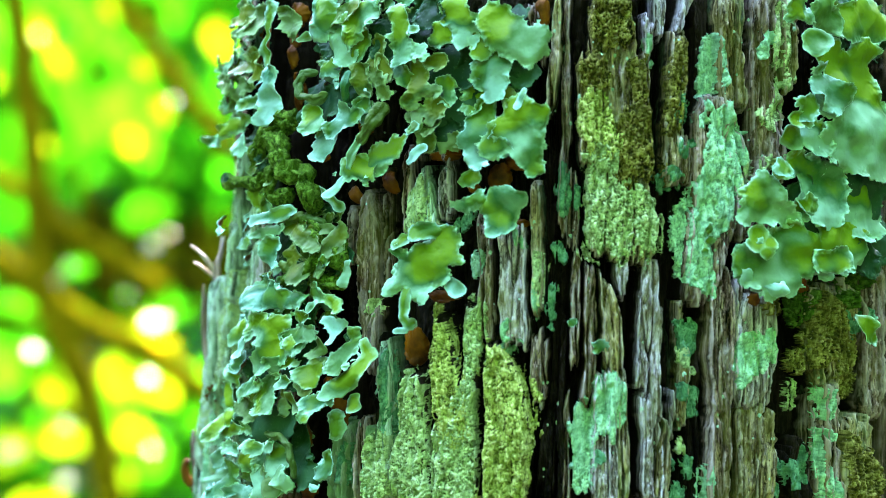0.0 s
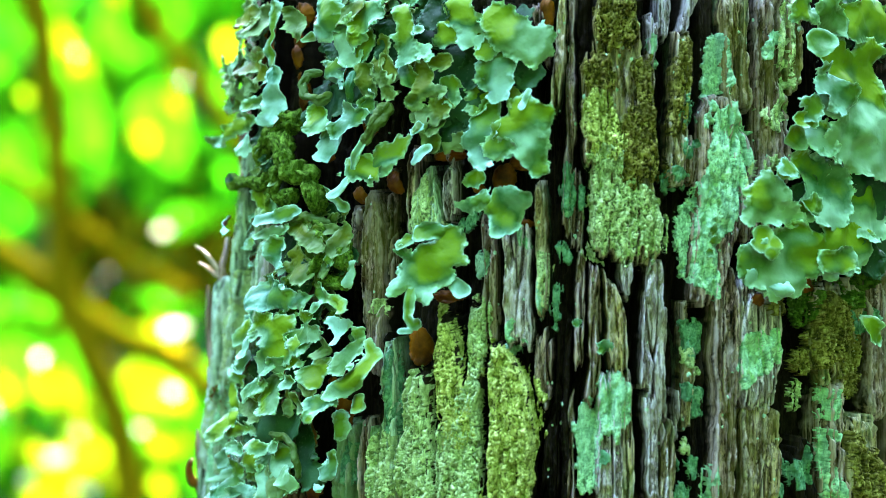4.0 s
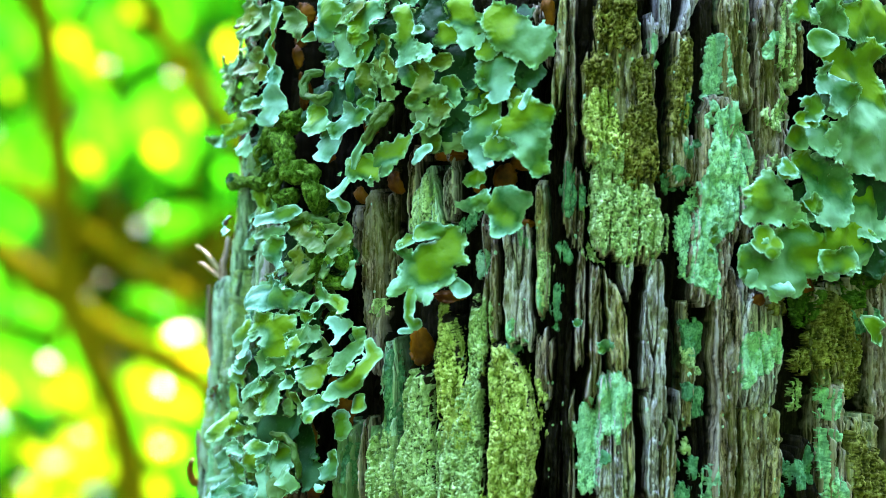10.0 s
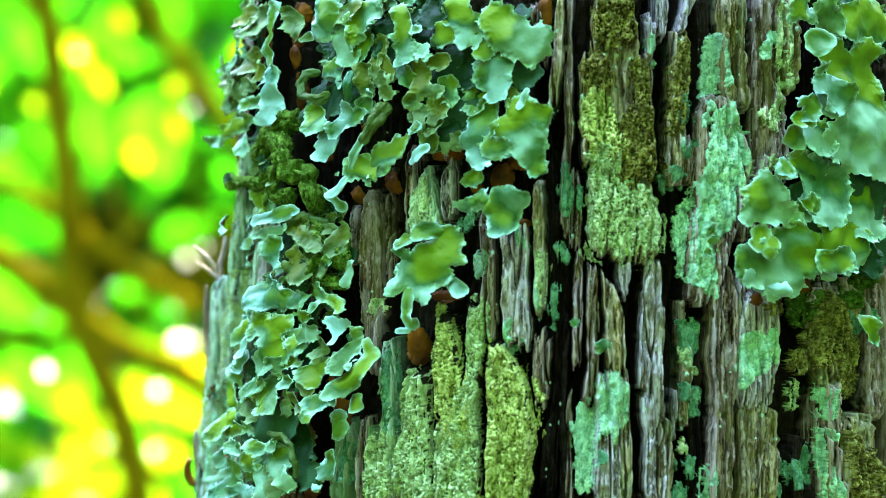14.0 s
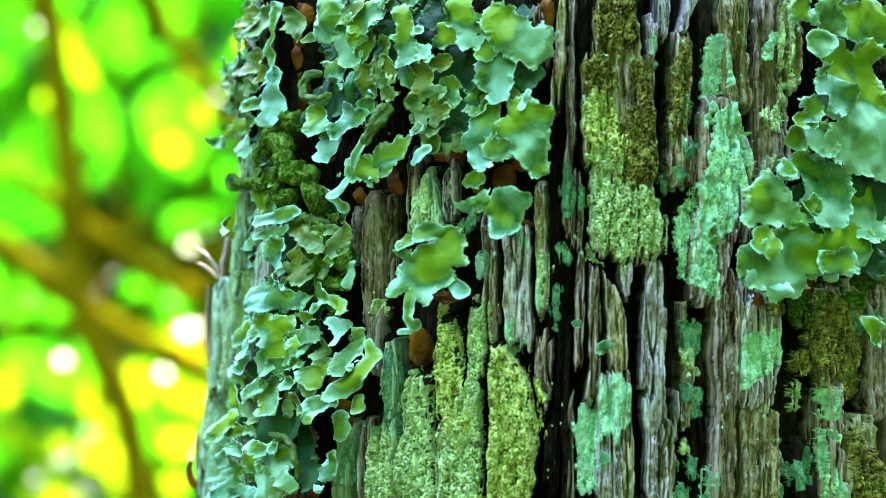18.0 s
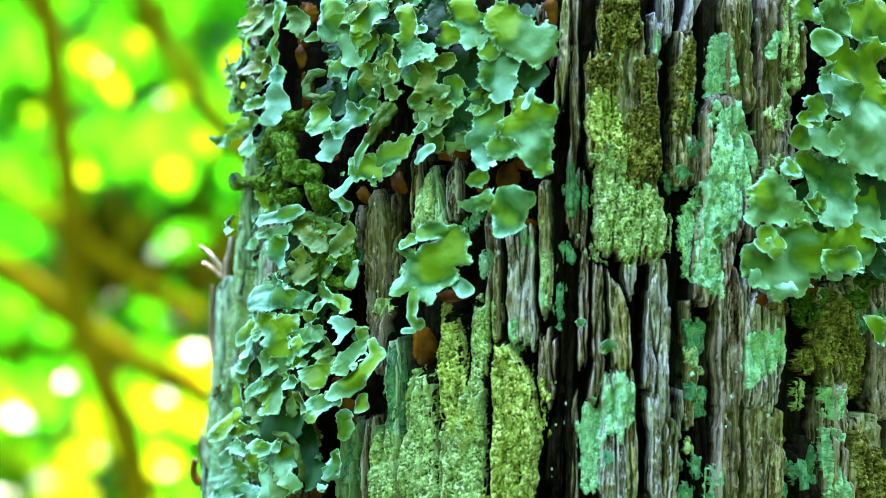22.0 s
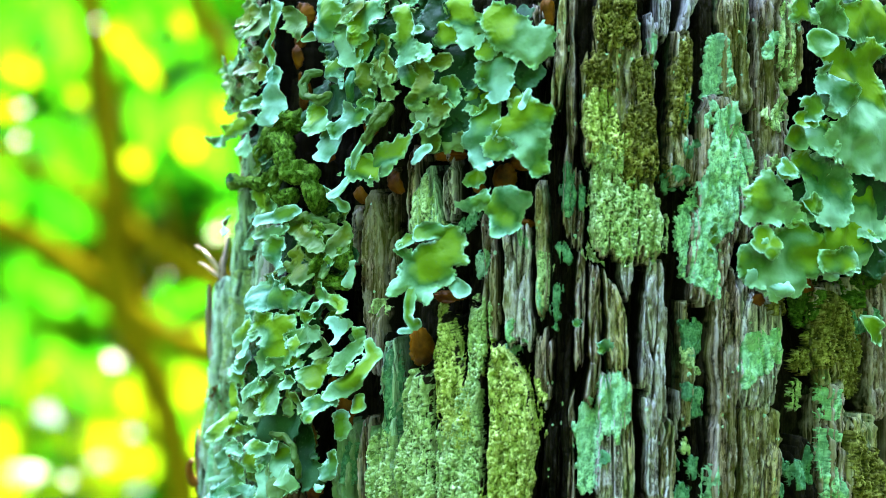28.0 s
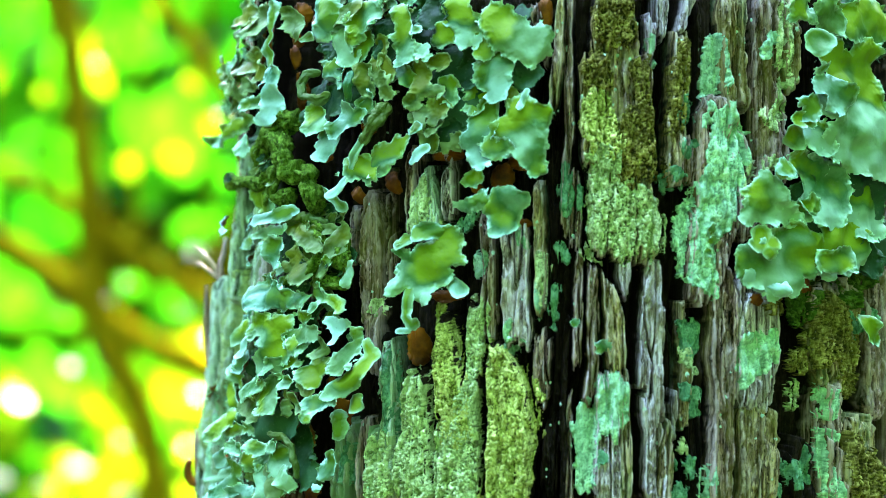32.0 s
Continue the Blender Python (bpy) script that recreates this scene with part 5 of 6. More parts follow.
thallus(mid, [[(-31.2, 67.2, 7.5, 4.0), (-27.8, 63.1, 7.5, 5.0), (-22.8, 60.4, 7.5, 5.6), (-18.6, 62.6, 7.5, 3.6), (-20.0, 58.0, 7.5, 4.0)], [(-33.1, 69.6, 7.5, 2.2)]], LOBE_GREEN, bloom=-0.02)
thallus(mid, [[(-25.0, 69.0, 5, 2.7)]], LOBE_DEEP_SHADE)
thallus(mid, [[(-42.9, 71.0, 8, 4.0), (-40.1, 65.9, 8, 3.7), (-40.0, 62.1, 8, 2.7)], [(-36.6, 61.6, 8, 1.7)]], LOBE_GREEN, bloom=-0.02)
thallus(mid, [[(-45.8, 63.7, 7, 3.7), (-48.0, 61.7, 7, 2.3)]], LOBE_GREEN, bloom=-0.02)
thallus(mid, [[(-51.3, 69.9, 5.5, 4.4)]], LOBE_DEEP_SHADE)
thallus(mid, [[(-31.8, 56.6, 6.5, 5.0), (-30.7, 50.0, 6.5, 4.6), (-31.1, 46.6, 6.5, 3.0)]], LOBE_BLUE)
thallus(mid, [[(-21.4, 52.9, 4.5, 3.3), (-22.7, 50.0, 4.5, 2.7)]], LOBE_DEEP_SHADE)
thallus(mid, [[(-37.5, 55.3, 4, 4.3), (-40.7, 50.4, 4, 3.0)]], LOBE_DEEP_SHADE)
thallus(mid, [[(-22.7, 39.7, 9, 4.6), (-17.7, 38.8, 9, 3.3), (-16.6, 35.0, 9, 1.6)], [(-24.1, 34.8, 9, 5.3), (-20.0, 30.1, 9, 4.0), (-18.4, 23.5, 9, 2.1)], [(-26.9, 33.2, 9, 4.0), (-30.3, 29.9, 9, 3.3)]], LOBE_GREEN, curl=-0.8, bloom=-0.02)
thallus(mid, [[(-33.1, 40.8, 7, 3.0), (-35.4, 32.5, 7, 4.3), (-34.4, 25.9, 7, 2.2)], [(-27.5, 29.9, 7, 2.3)]], LOBE_BLUE)
thallus(mid, [[(-21.4, 46.2, 11, 0.5), (-23.1, 41.6, 11, 0.8)]], LOBE_BLUE, frill=0.2)
thallus(low, [[(-26.5, 13.3, 9, 4.9), (-27.1, 8.7, 9, 4.0), (-28.4, 5.4, 9, 2.1)], [(-22.2, 14.3, 9, 2.5)], [(-29.6, 11.7, 9, 3.3)]], LOBE_GREEN, frill=0.5, curl=-0.8, bloom=-0.1)
thallus(low, [[(-33.5, 15.1, 8, 2.5), (-37.6, 12.8, 8, 1.8), (-40.2, 13.1, 8, 1.2)]], LOBE_BLUE)
thallus(low, [[(-36.2, 20.9, 6, 2.3), (-38.1, 20.5, 6, 1.5)]], LOBE_GREEN, bloom=-0.1)
thallus(crowd, [[(-53.2, 52.4, 8, 2.7), (-52.1, 47.0, 8, 2.5)], [(-53.7, 43.7, 8, 2.2)], [(-49.1, 46.9, 8, 2.0)]], LOBE_OLIVE)
thallus(crowd, [[(-47.2, 42.2, 8, 2.8), (-48.0, 38.6, 8, 1.8)], [(-52.6, 40.3, 8, 1.5), (-53.1, 36.0, 8, 1.5)]], LOBE_OLIVE)
thallus(crowd, [[(-54.3, 25.9, 9, 0.8), (-51.6, 27.5, 9, 1.5), (-50.0, 29.4, 9, 1.5)]], LOBE_BLUE, frill=0.3)
thallus(crowd, [[(-50.1, 31.2, 8, 2.7), (-51.4, 33.3, 8, 1.7)]], LOBE_OLIVE)
thallus(crowd, [[(-46.2, 33.6, 5, 4.7), (-42.8, 34.9, 5, 3.3)]], LOBE_DEEP_SHADE)
thallus(crowd, [[(-52.9, 35.9, 9, 1.3), (-54.0, 35.0, 9, 1.0)]], LOBE_BLUE)
thallus(crowd, [[(-60.7, 71.0, 8, 2.5), (-59.2, 64.1, 8, 2.7), (-57.4, 57.6, 8, 3.0)], [(-53.2, 58.5, 8, 2.5)]], LOBE_GREEN)
thallus(crowd, [[(-54.5, 65.2, 9, 1.2)]], LOBE_BLUE)
thallus(crowd, [[(-66.2, 64.7, 5, 4.1), (-64.3, 59.5, 5, 3.4)]], LOBE_DEEP_SHADE)
thallus(crowd, [[(-71.6, 71.7, 6.5, 4.1), (-73.8, 68.4, 6.5, 3.4)], [(-75.6, 63.4, 6.5, 2.4)]], LOBE_GREEN)
thallus(crowd, [[(-67.6, 61.5, 7.5, 2.2), (-68.3, 54.4, 7.5, 2.0), (-65.1, 50.5, 7.5, 2.0), (-63.0, 46.6, 7.5, 1.9)]], LOBE_OLIVE)
thallus(crowd, [[(-71.9, 52.9, 6.5, 2.4), (-70.5, 47.8, 6.5, 2.0)]], LOBE_OLIVE)
thallus(crowd, [[(-68.8, 34.0, 9.5, 0.7), (-72.7, 26.4, 9.5, 0.8), (-76.6, 18.9, 9.5, 1.0), (-78.5, 16.3, 9.5, 0.9)]], LOBE_BLUE, frill=0.2)
thallus(crowd, [[(-64.8, 26.9, 6, 3.7), (-59.9, 30.8, 6, 3.0), (-58.2, 33.2, 6, 1.3)]], LOBE_GREEN)
thallus(crowd, [[(-72.4, 24.6, 7.5, 3.4), (-68.0, 23.0, 7.5, 2.7)]], LOBE_GREEN)
thallus(crowd, [[(-84.0, 18.2, 8, 0.7), (-79.9, 15.2, 8, 0.9), (-76.9, 12.9, 8, 1.5)]], LOBE_BLUE, frill=0.3)
thallus(crowd, [[(-72.2, 42.8, 5, 2.4), (-73.0, 38.5, 5, 1.5)]], LOBE_BLUE)
thallus(fan, [[(-42.5, 1.8, 9, 4.0), (-41.9, -2.3, 9, 3.6)], [(-47.5, -4.8, 9, 6.3), (-49.9, -8.2, 9, 4.7)], [(-53.4, -6.5, 9, 4.0), (-55.8, -9.9, 9, 2.2), (-58.0, -12.4, 9, 1.3)], [(-55.0, -1.5, 9, 1.7), (-57.9, 0.2, 9, 1.2)], [(-51.4, -12.3, 9, 2.5)], [(-43.9, -9.0, 9, 2.8)], [(-48.6, -14.1, 9, 1.5)]], LOBE_GREEN, curl=-0.8, bloom=0.1)
thallus(fan, [[(-53.2, -11.2, 9, 1.7), (-53.3, -15.2, 9, 1.3), (-53.3, -19.8, 9, 1.0), (-51.6, -22.5, 9, 1.2), (-50.0, -21.6, 9, 1.0)], [(-54.6, -24.0, 9, 0.8), (-52.5, -24.0, 9, 0.7)]], LOBE_BLUE, frill=0.4)
thallus(fan, [[(-40.2, -10.3, 8, 1.7), (-38.2, -12.1, 8, 1.8)]], LOBE_BLUE, frill=0.3)
thallus(fan, [[(-50.7, 4.8, 8.5, 2.0), (-46.4, 5.8, 8.5, 2.0), (-43.7, 6.1, 8.5, 1.0)]], LOBE_BLUE)
thallus(fan, [[(-57.9, 1.5, 7, 1.2), (-54.8, 3.2, 7, 1.2)]], LOBE_GREEN, bloom=-0.1)
thallus(base, [[(-110.5, -16.7, 8, 2.3), (-103.8, -14.9, 8, 3.8), (-97.9, -15.5, 8, 2.8)], [(-112.0, -13.1, 8, 1.6), (-105.5, -10.3, 8, 1.9)], [(-93.1, -15.4, 8, 1.7)]], LOBE_BLUE, bloom=0.1)
thallus(base, [[(-105.8, -22.9, 9, 3.1), (-101.6, -26.3, 9, 3.8), (-97.7, -22.7, 9, 2.6)], [(-98.7, -31.1, 9, 3.8), (-102.2, -33.3, 9, 3.1), (-104.5, -36.8, 9, 2.1)], [(-91.7, -29.4, 9, 2.4)], [(-108.2, -26.5, 9, 1.6)]], LOBE_GREEN, bloom=-0.14)
thallus(base, [[(-90.4, -25.7, 8, 3.1), (-93.5, -27.5, 8, 2.1)], [(-88.6, -20.8, 8, 2.4)], [(-84.7, -25.5, 8, 2.1)]], LOBE_GREEN, bloom=-0.14)
thallus(base, [[(-76.3, -23.6, 9, 1.9), (-73.6, -21.8, 9, 1.2)], [(-76.8, -27.3, 9, 1.2), (-78.4, -21.9, 9, 1.5)]], LOBE_BLUE, bloom=0.1)
thallus(base, [[(-71.1, -23.5, 8, 1.2), (-71.6, -27.7, 8, 1.5), (-73.5, -32.0, 8, 2.9), (-74.2, -35.4, 8, 2.4)], [(-69.5, -31.1, 8, 1.2)]], LOBE_GREEN, bloom=-0.14)
thallus(base, [[(-67.4, -27.6, 9, 1.0), (-65.1, -32.1, 9, 1.8), (-66.0, -35.5, 9, 2.2), (-69.5, -38.9, 9, 2.4), (-73.2, -41.8, 9, 2.4), (-75.0, -43.5, 9, 1.4)]], LOBE_GREEN, frill=0.5, bloom=-0.14)
thallus(base, [[(-84.3, -37.8, 8, 3.1), (-81.3, -35.7, 8, 2.4)], [(-83.3, -34.0, 8, 1.5)]], LOBE_GREEN, bloom=-0.14)
thallus(base, [[(-68.4, -46.1, 9, 2.5)]], LOBE_GREEN, frill=0.2, bloom=-0.14)
thallus(base, [[(-82.0, -47.2, 10, 2.2), (-78.9, -45.7, 10, 1.9), (-73.8, -45.4, 10, 1.0)], [(-82.6, -50.9, 10, 1.2)]], LOBE_GREEN, bloom=-0.14)
thallus(base, [[(-89.3, -56.7, 4.5, 3.8), (-90.0, -61.9, 4.5, 4.1), (-86.8, -68.6, 4.5, 3.8)]], LOBE_DEEP_SHADE)
thallus(base, [[(-78.4, -67.7, 9, 2.4), (-76.4, -64.2, 9, 1.9), (-75.9, -61.1, 9, 0.8)], [(-80.4, -71.5, 9, 0.8)]], LOBE_BLUE, bloom=0.1)
thallus(base, [[(-104.0, -45.6, 7, 2.3), (-101.2, -41.3, 7, 2.6), (-101.6, -49.0, 7, 2.3)]], LOBE_GREEN, bloom=-0.14)
thallus(base, [[(-95.0, -44.4, 8, 0.9), (-94.7, -42.7, 8, 0.7)], [(-95.4, -50.3, 8, 1.0), (-96.2, -47.4, 8, 1.0)], [(-87.8, -48.7, 8, 1.4), (-91.4, -45.5, 8, 1.2)]], LOBE_OLIVE)
thallus(base, [[(-111.2, -44.2, 7.5, 2.3), (-106.9, -41.9, 7.5, 1.8)]], LOBE_GREEN, bloom=-0.14)
thallus(base, [[(-118.7, -35.4, 6, 2.0), (-122.2, -37.4, 6, 1.6)]], LOBE_BLUE, bloom=0.1)
thallus(base, [[(-103.7, -71.4, 7, 3.8), (-98.0, -73.0, 7, 3.1)], [(-109.2, -70.1, 7, 2.5)]], LOBE_OLIVE)
thallus(base, [[(-116.8, -68.9, 8, 2.8), (-123.0, -66.9, 8, 1.2)], [(-117.8, -74.6, 8, 3.2), (-125.1, -77.8, 8, 1.8)]], LOBE_BLUE, bloom=0.1)
thallus(base, [[(-115.3, -61.7, 7.5, 1.9), (-111.6, -62.5, 7.5, 1.6)], [(-105.1, -61.0, 7.5, 1.9)], [(-98.5, -60.6, 7.5, 1.7)]], LOBE_GREEN, bloom=-0.14)
thallus(base, [[(-115.0, -56.5, 6, 1.6), (-106.4, -55.1, 6, 2.1)], [(-121.9, -53.4, 6, 2.5)]], LOBE_GREEN, bloom=-0.14)
thallus(base, [[(-98.2, -65.9, 5.5, 5.2), (-99.8, -76.4, 5.5, 4.2)], [(-110.9, -45.7, 5.5, 3.5)], [(-95.7, -38.0, 5.5, 2.8)]], LOBE_GREEN, bloom=-0.14)
thallus(base, [[(-76.3, -50.8, 6.5, 1.7), (-76.0, -55.9, 6.5, 1.7)]], LOBE_BLUE, bloom=0.1)
thallus(base, [[(-109.5, -35.1, 3, 6.4), (-93.7, -34.6, 3, 6.9)], [(-110.2, -56.3, 3, 6.0), (-97.1, -52.1, 3, 5.2)], [(-114.5, -17.6, 3, 4.3), (-94.8, -20.7, 3, 4.2)]], LOBE_DEEP_SHADE)
thallus(base, [[(-120.6, -23.9, 6.5, 1.6), (-122.5, -28.4, 6.5, 1.4)]], LOBE_GREEN, bloom=-0.14)
thallus(base, [[(-125.9, -44.7, 6, 1.6), (-122.5, -48.4, 6, 1.8)]], LOBE_GREEN, bloom=-0.14)
thallus(base, [[(-124.9, -64.3, 6.5, 1.4), (-127.0, -68.1, 6.5, 1.4)]], LOBE_BLUE, bloom=0.1)
thallus(base, [[(-119.1, -55.9, 6.5, 1.6), (-124.6, -58.0, 6.5, 1.3)]], LOBE_GREEN, bloom=-0.14)
thallus(base, [[(-127.8, -77.1, 6, 1.8), (-133.5, -79.5, 6, 1.4)]], LOBE_BLUE, bloom=0.1)
thallus(base, [[(-124.5, -38.4, 6, 1.4), (-121.6, -41.8, 6, 1.4)]], LOBE_GREEN, bloom=-0.14)
worm(base, [(-103.6, -57.1, 6), (-93.9, -57.4, 9), (-89.2, -59.8, 10), (-87.5, -64.8, 10), (-88.0, -69.8, 8)], 1.3, LOBE_OLIVE, rough=0.1)
thallus(edge, [[(-111.3, 76.5, 8.5, 1.2), (-111.4, 69.1, 8.5, 1.6), (-112.2, 62.4, 8.5, 2.1), (-110.7, 58.8, 8.5, 1.9)], [(-106.9, 55.5, 8.5, 1.6), (-108.0, 49.4, 8.5, 2.3), (-106.1, 44.1, 8.5, 2.3), (-107.6, 40.3, 8.5, 1.9)]], LOBE_BLUE, frill=0.6, bloom=0.06)
thallus(edge, [[(-129.3, 75.2, 7, 2.5), (-134.1, 73.6, 7, 1.6)], [(-120.8, 75.3, 7, 2.1), (-119.8, 69.9, 7, 2.0)], [(-128.8, 66.1, 7, 1.6)]], LOBE_OLIVE)
thallus(edge, [[(-130.8, 52.6, 8, 2.2), (-139.4, 53.6, 8, 1.6), (-144.7, 53.6, 8, 0.9)], [(-125.7, 57.7, 8, 2.2)], [(-118.9, 59.0, 8, 2.5), (-114.6, 55.2, 8, 2.1)]], LOBE_OLIVE)
thallus(edge, [[(-115.0, 52.5, 9, 1.6), (-111.1, 53.1, 9, 1.2)]], LOBE_BLUE, bloom=0.06)
thallus(edge, [[(-116.5, 46.4, 7.5, 2.1), (-122.8, 45.7, 7.5, 1.6)]], LOBE_GREEN)
thallus(edge, [[(-123.4, 40.5, 8, 2.1), (-132.9, 39.0, 8, 1.8), (-141.1, 35.3, 8, 1.3), (-149.0, 35.3, 8, 0.9)], [(-123.8, 32.1, 8, 1.8), (-123.4, 34.6, 8, 1.6)]], LOBE_GREEN)
thallus(edge, [[(-120.6, 41.4, 4, 2.9), (-122.8, 37.0, 4, 2.5)]], LOBE_DEEP_SHADE)
thallus(edge, [[(-138.2, 8.4, 6, 1.1), (-133.3, 6.0, 6, 1.1)], [(-140.4, 9.3, 6, 0.9)]], LOBE_BLUE, bloom=0.06)
thallus(crowd, [[(-87.5, 72.9, 8, 4.1), (-85.0, 69.0, 8, 3.1)], [(-88.6, 65.7, 8, 2.2), (-86.9, 64.6, 8, 1.2)]], LOBE_BLUE)
thallus(crowd, [[(-90.6, 65.1, 9, 1.0), (-94.3, 64.1, 9, 0.5)]], LOBE_BLUE, frill=0.2)
thallus(crowd, [[(-79.9, 65.4, 6, 4.1), (-78.6, 59.8, 6, 3.8)], [(-76.3, 68.6, 6, 2.1)]], LOBE_GREEN)
thallus(crowd, [[(-87.6, 55.7, 7, 2.6), (-82.6, 54.4, 7, 2.2)], [(-82.7, 50.0, 7, 1.5)]], LOBE_BLUE)
worm(crowd, [(-89.5, 54.2, 6), (-94.0, 53.9, 8), (-95.5, 50.5, 9), (-93.3, 46.9, 9), (-87.7, 45.3, 9), (-84.3, 47.3, 7)], 1.5, LOBE_OLIVE, rough=0.25)
worm(crowd, [(-75.5, 53.7, 8), (-75.8, 49.5, 10), (-77.3, 44.2, 8)], 1.7, LOBE_BLUE, rough=0.08)
worm(crowd, [(-63.4, 43.7, 7), (-65.3, 38.0, 11), (-70.3, 31.0, 9)], 2.5, LOBE_OLIVE, rough=0.3)
thallus(crowd, [[(-89.3, 41.9, 8, 2.1), (-87.6, 37.7, 8, 2.4)]], LOBE_GREEN)
thallus(crowd, [[(-77.5, 41.5, 7.5, 2.4), (-75.3, 39.0, 7.5, 1.5), (-73.0, 41.3, 7.5, 1.0)], [(-78.8, 36.4, 7.5, 2.4)]], LOBE_BLUE)
thallus(crowd, [[(-85.1, 34.6, 6, 3.4), (-84.3, 29.8, 6, 2.8)], [(-88.2, 36.4, 6, 2.4)]], LOBE_BLUE, frill=0.6)
thallus(crowd, [[(-90.4, 43.6, 3, 5.9), (-81.4, 46.7, 3, 4.1)], [(-84.8, 62.4, 3, 5.9), (-73.6, 58.4, 3, 5.1)], [(-123.7, 57.8, 3, 3.6), (-125.2, 68.7, 3, 3.6)]], LOBE_DEEP_SHADE)
thallus(crowd, [[(-105.2, 74.1, 6, 1.4), (-100.4, 66.7, 6, 1.8)]], LOBE_OLIVE)
thallus(crowd, [[(-76.0, 58.3, 5.5, 3.1), (-74.2, 63.4, 5.5, 2.4)]], LOBE_GREEN)
thallus(crowd, [[(-82.4, 69.8, 6.5, 2.4), (-76.2, 72.8, 6.5, 2.1)]], LOBE_OLIVE)
thallus(crowd, [[(-56.8, 50.7, 6, 2.0), (-58.7, 53.3, 6, 1.7)]], LOBE_GREEN)
thallus(crowd, [[(-46.8, 55.3, 7, 2.7), (-50.3, 55.4, 7, 1.7)]], LOBE_OLIVE)
thallus(crowd, [[(-44.9, 48.6, 6.5, 2.7), (-43.9, 44.4, 6.5, 2.0)]], LOBE_GREEN)
thallus(crowd, [[(-62.8, 52.5, 7, 2.0), (-64.9, 56.0, 7, 1.7)]], LOBE_OLIVE)
thallus(crowd, [[(-72.3, 43.6, 5, 2.4), (-70.4, 46.1, 5, 1.7)]], LOBE_BLUE)
thallus(mid, [[(-36.7, 46.8, 5.5, 3.3), (-37.3, 41.8, 5.5, 2.3)]], LOBE_GREEN, bloom=-0.02)
thallus(mid, [[(-47.8, 31.9, 6, 3.0), (-41.8, 32.7, 6, 2.3)]], LOBE_OLIVE)
thallus(mid, [[(-35.6, 63.5, 6, 3.0), (-34.5, 58.4, 6, 2.7)]], LOBE_GREEN, bloom=-0.02)
thallus(mid, [[(-27.3, 45.7, 6.5, 1.7), (-25.6, 43.2, 6.5, 1.3)]], LOBE_OLIVE)
thallus(crowd, [[(-53.7, 39.6, 7.5, 1.7), (-49.2, 36.1, 7.5, 2.0)]], LOBE_OLIVE)
thallus(edge, [[(-124.0, 52.3, 6.5, 2.2), (-127.4, 49.8, 6.5, 1.8)], [(-123.5, 62.1, 6.5, 1.8)]], LOBE_OLIVE)
thallus(edge, [[(-135.3, 60.3, 6.5, 1.8), (-138.1, 57.7, 6.5, 1.6)]], LOBE_GREEN)
thallus(edge, [[(-125.7, 71.3, 7, 1.8), (-135.8, 70.3, 7, 1.5)]], LOBE_OLIVE)
thallus(base, [[(-114.3, -49.3, 7, 2.5), (-109.7, -51.7, 7, 2.1)]], LOBE_OLIVE)
thallus(base, [[(-98.1, -36.3, 8, 2.4), (-93.4, -34.4, 8, 1.7)], [(-94.1, -40.4, 8, 1.7)]], LOBE_GREEN, bloom=-0.14)
thallus(base, [[(-110.5, -64.9, 7.5, 2.1), (-107.5, -67.3, 7.5, 1.8)]], LOBE_GREEN, bloom=-0.14)
thallus(base, [[(-81.8, -28.0, 8, 1.5), (-82.6, -31.4, 8, 1.5)], [(-78.3, -33.9, 8, 1.4)]], LOBE_OLIVE)
thallus(base, [[(-115.2, -28.1, 8, 1.4), (-117.2, -32.6, 8, 1.4)]], LOBE_BLUE, bloom=0.1)
thallus(base, [[(-94.2, -68.9, 8, 2.1), (-90.6, -71.2, 8, 1.7)]], LOBE_GREEN, bloom=-0.14)
thallus(base, [[(-114.5, -75.8, 7, 2.1), (-108.5, -77.0, 7, 2.1)]], LOBE_BLUE, bloom=0.1)
thallus(base, [[(-126.5, -59.0, 7, 1.6), (-125.3, -54.5, 7, 1.6)]], LOBE_GREEN, bloom=-0.14)
thallus(base, [[(-84.8, -42.7, 7, 1.5), (-88.2, -41.1, 7, 1.5)]], LOBE_OLIVE)
thallus(waist, [[(-110.2, 9.0, 8, 1.4), (-102.2, 10.3, 8, 1.9), (-96.8, 11.8, 8, 1.4)]], LOBE_BLUE, frill=0.5)
thallus(waist, [[(-115.4, 16.2, 4.5, 3.9), (-111.3, 12.9, 4.5, 2.5)]], LOBE_GREEN)
thallus(waist, [[(-110.4, 4.1, 7.5, 1.2), (-107.1, 5.1, 7.5, 1.4), (-101.9, 6.5, 7.5, 1.4)]], LOBE_GREEN)
thallus(waist, [[(-103.4, 1.2, 8.5, 2.1), (-104.0, -3.0, 8.5, 1.4), (-101.8, -5.1, 8.5, 1.4)]], LOBE_BLUE)
thallus(waist, [[(-97.9, 7.1, 7, 1.6), (-91.7, 4.5, 7, 1.9), (-85.4, 1.5, 7, 1.9)], [(-88.0, 7.1, 7, 1.0), (-81.7, 5.3, 7, 1.0)]], LOBE_OLIVE)
thallus(waist, [[(-97.2, -1.6, 7, 2.1), (-91.9, -7.1, 7, 3.1)], [(-98.9, -5.0, 7, 1.4)]], LOBE_OLIVE)
thallus(waist, [[(-84.9, -5.0, 7, 2.6), (-87.8, -0.7, 7, 1.4)]], LOBE_OLIVE)
thallus(waist, [[(-79.3, 0.2, 6.5, 2.1), (-77.6, 6.7, 6.5, 1.4)]], LOBE_OLIVE)
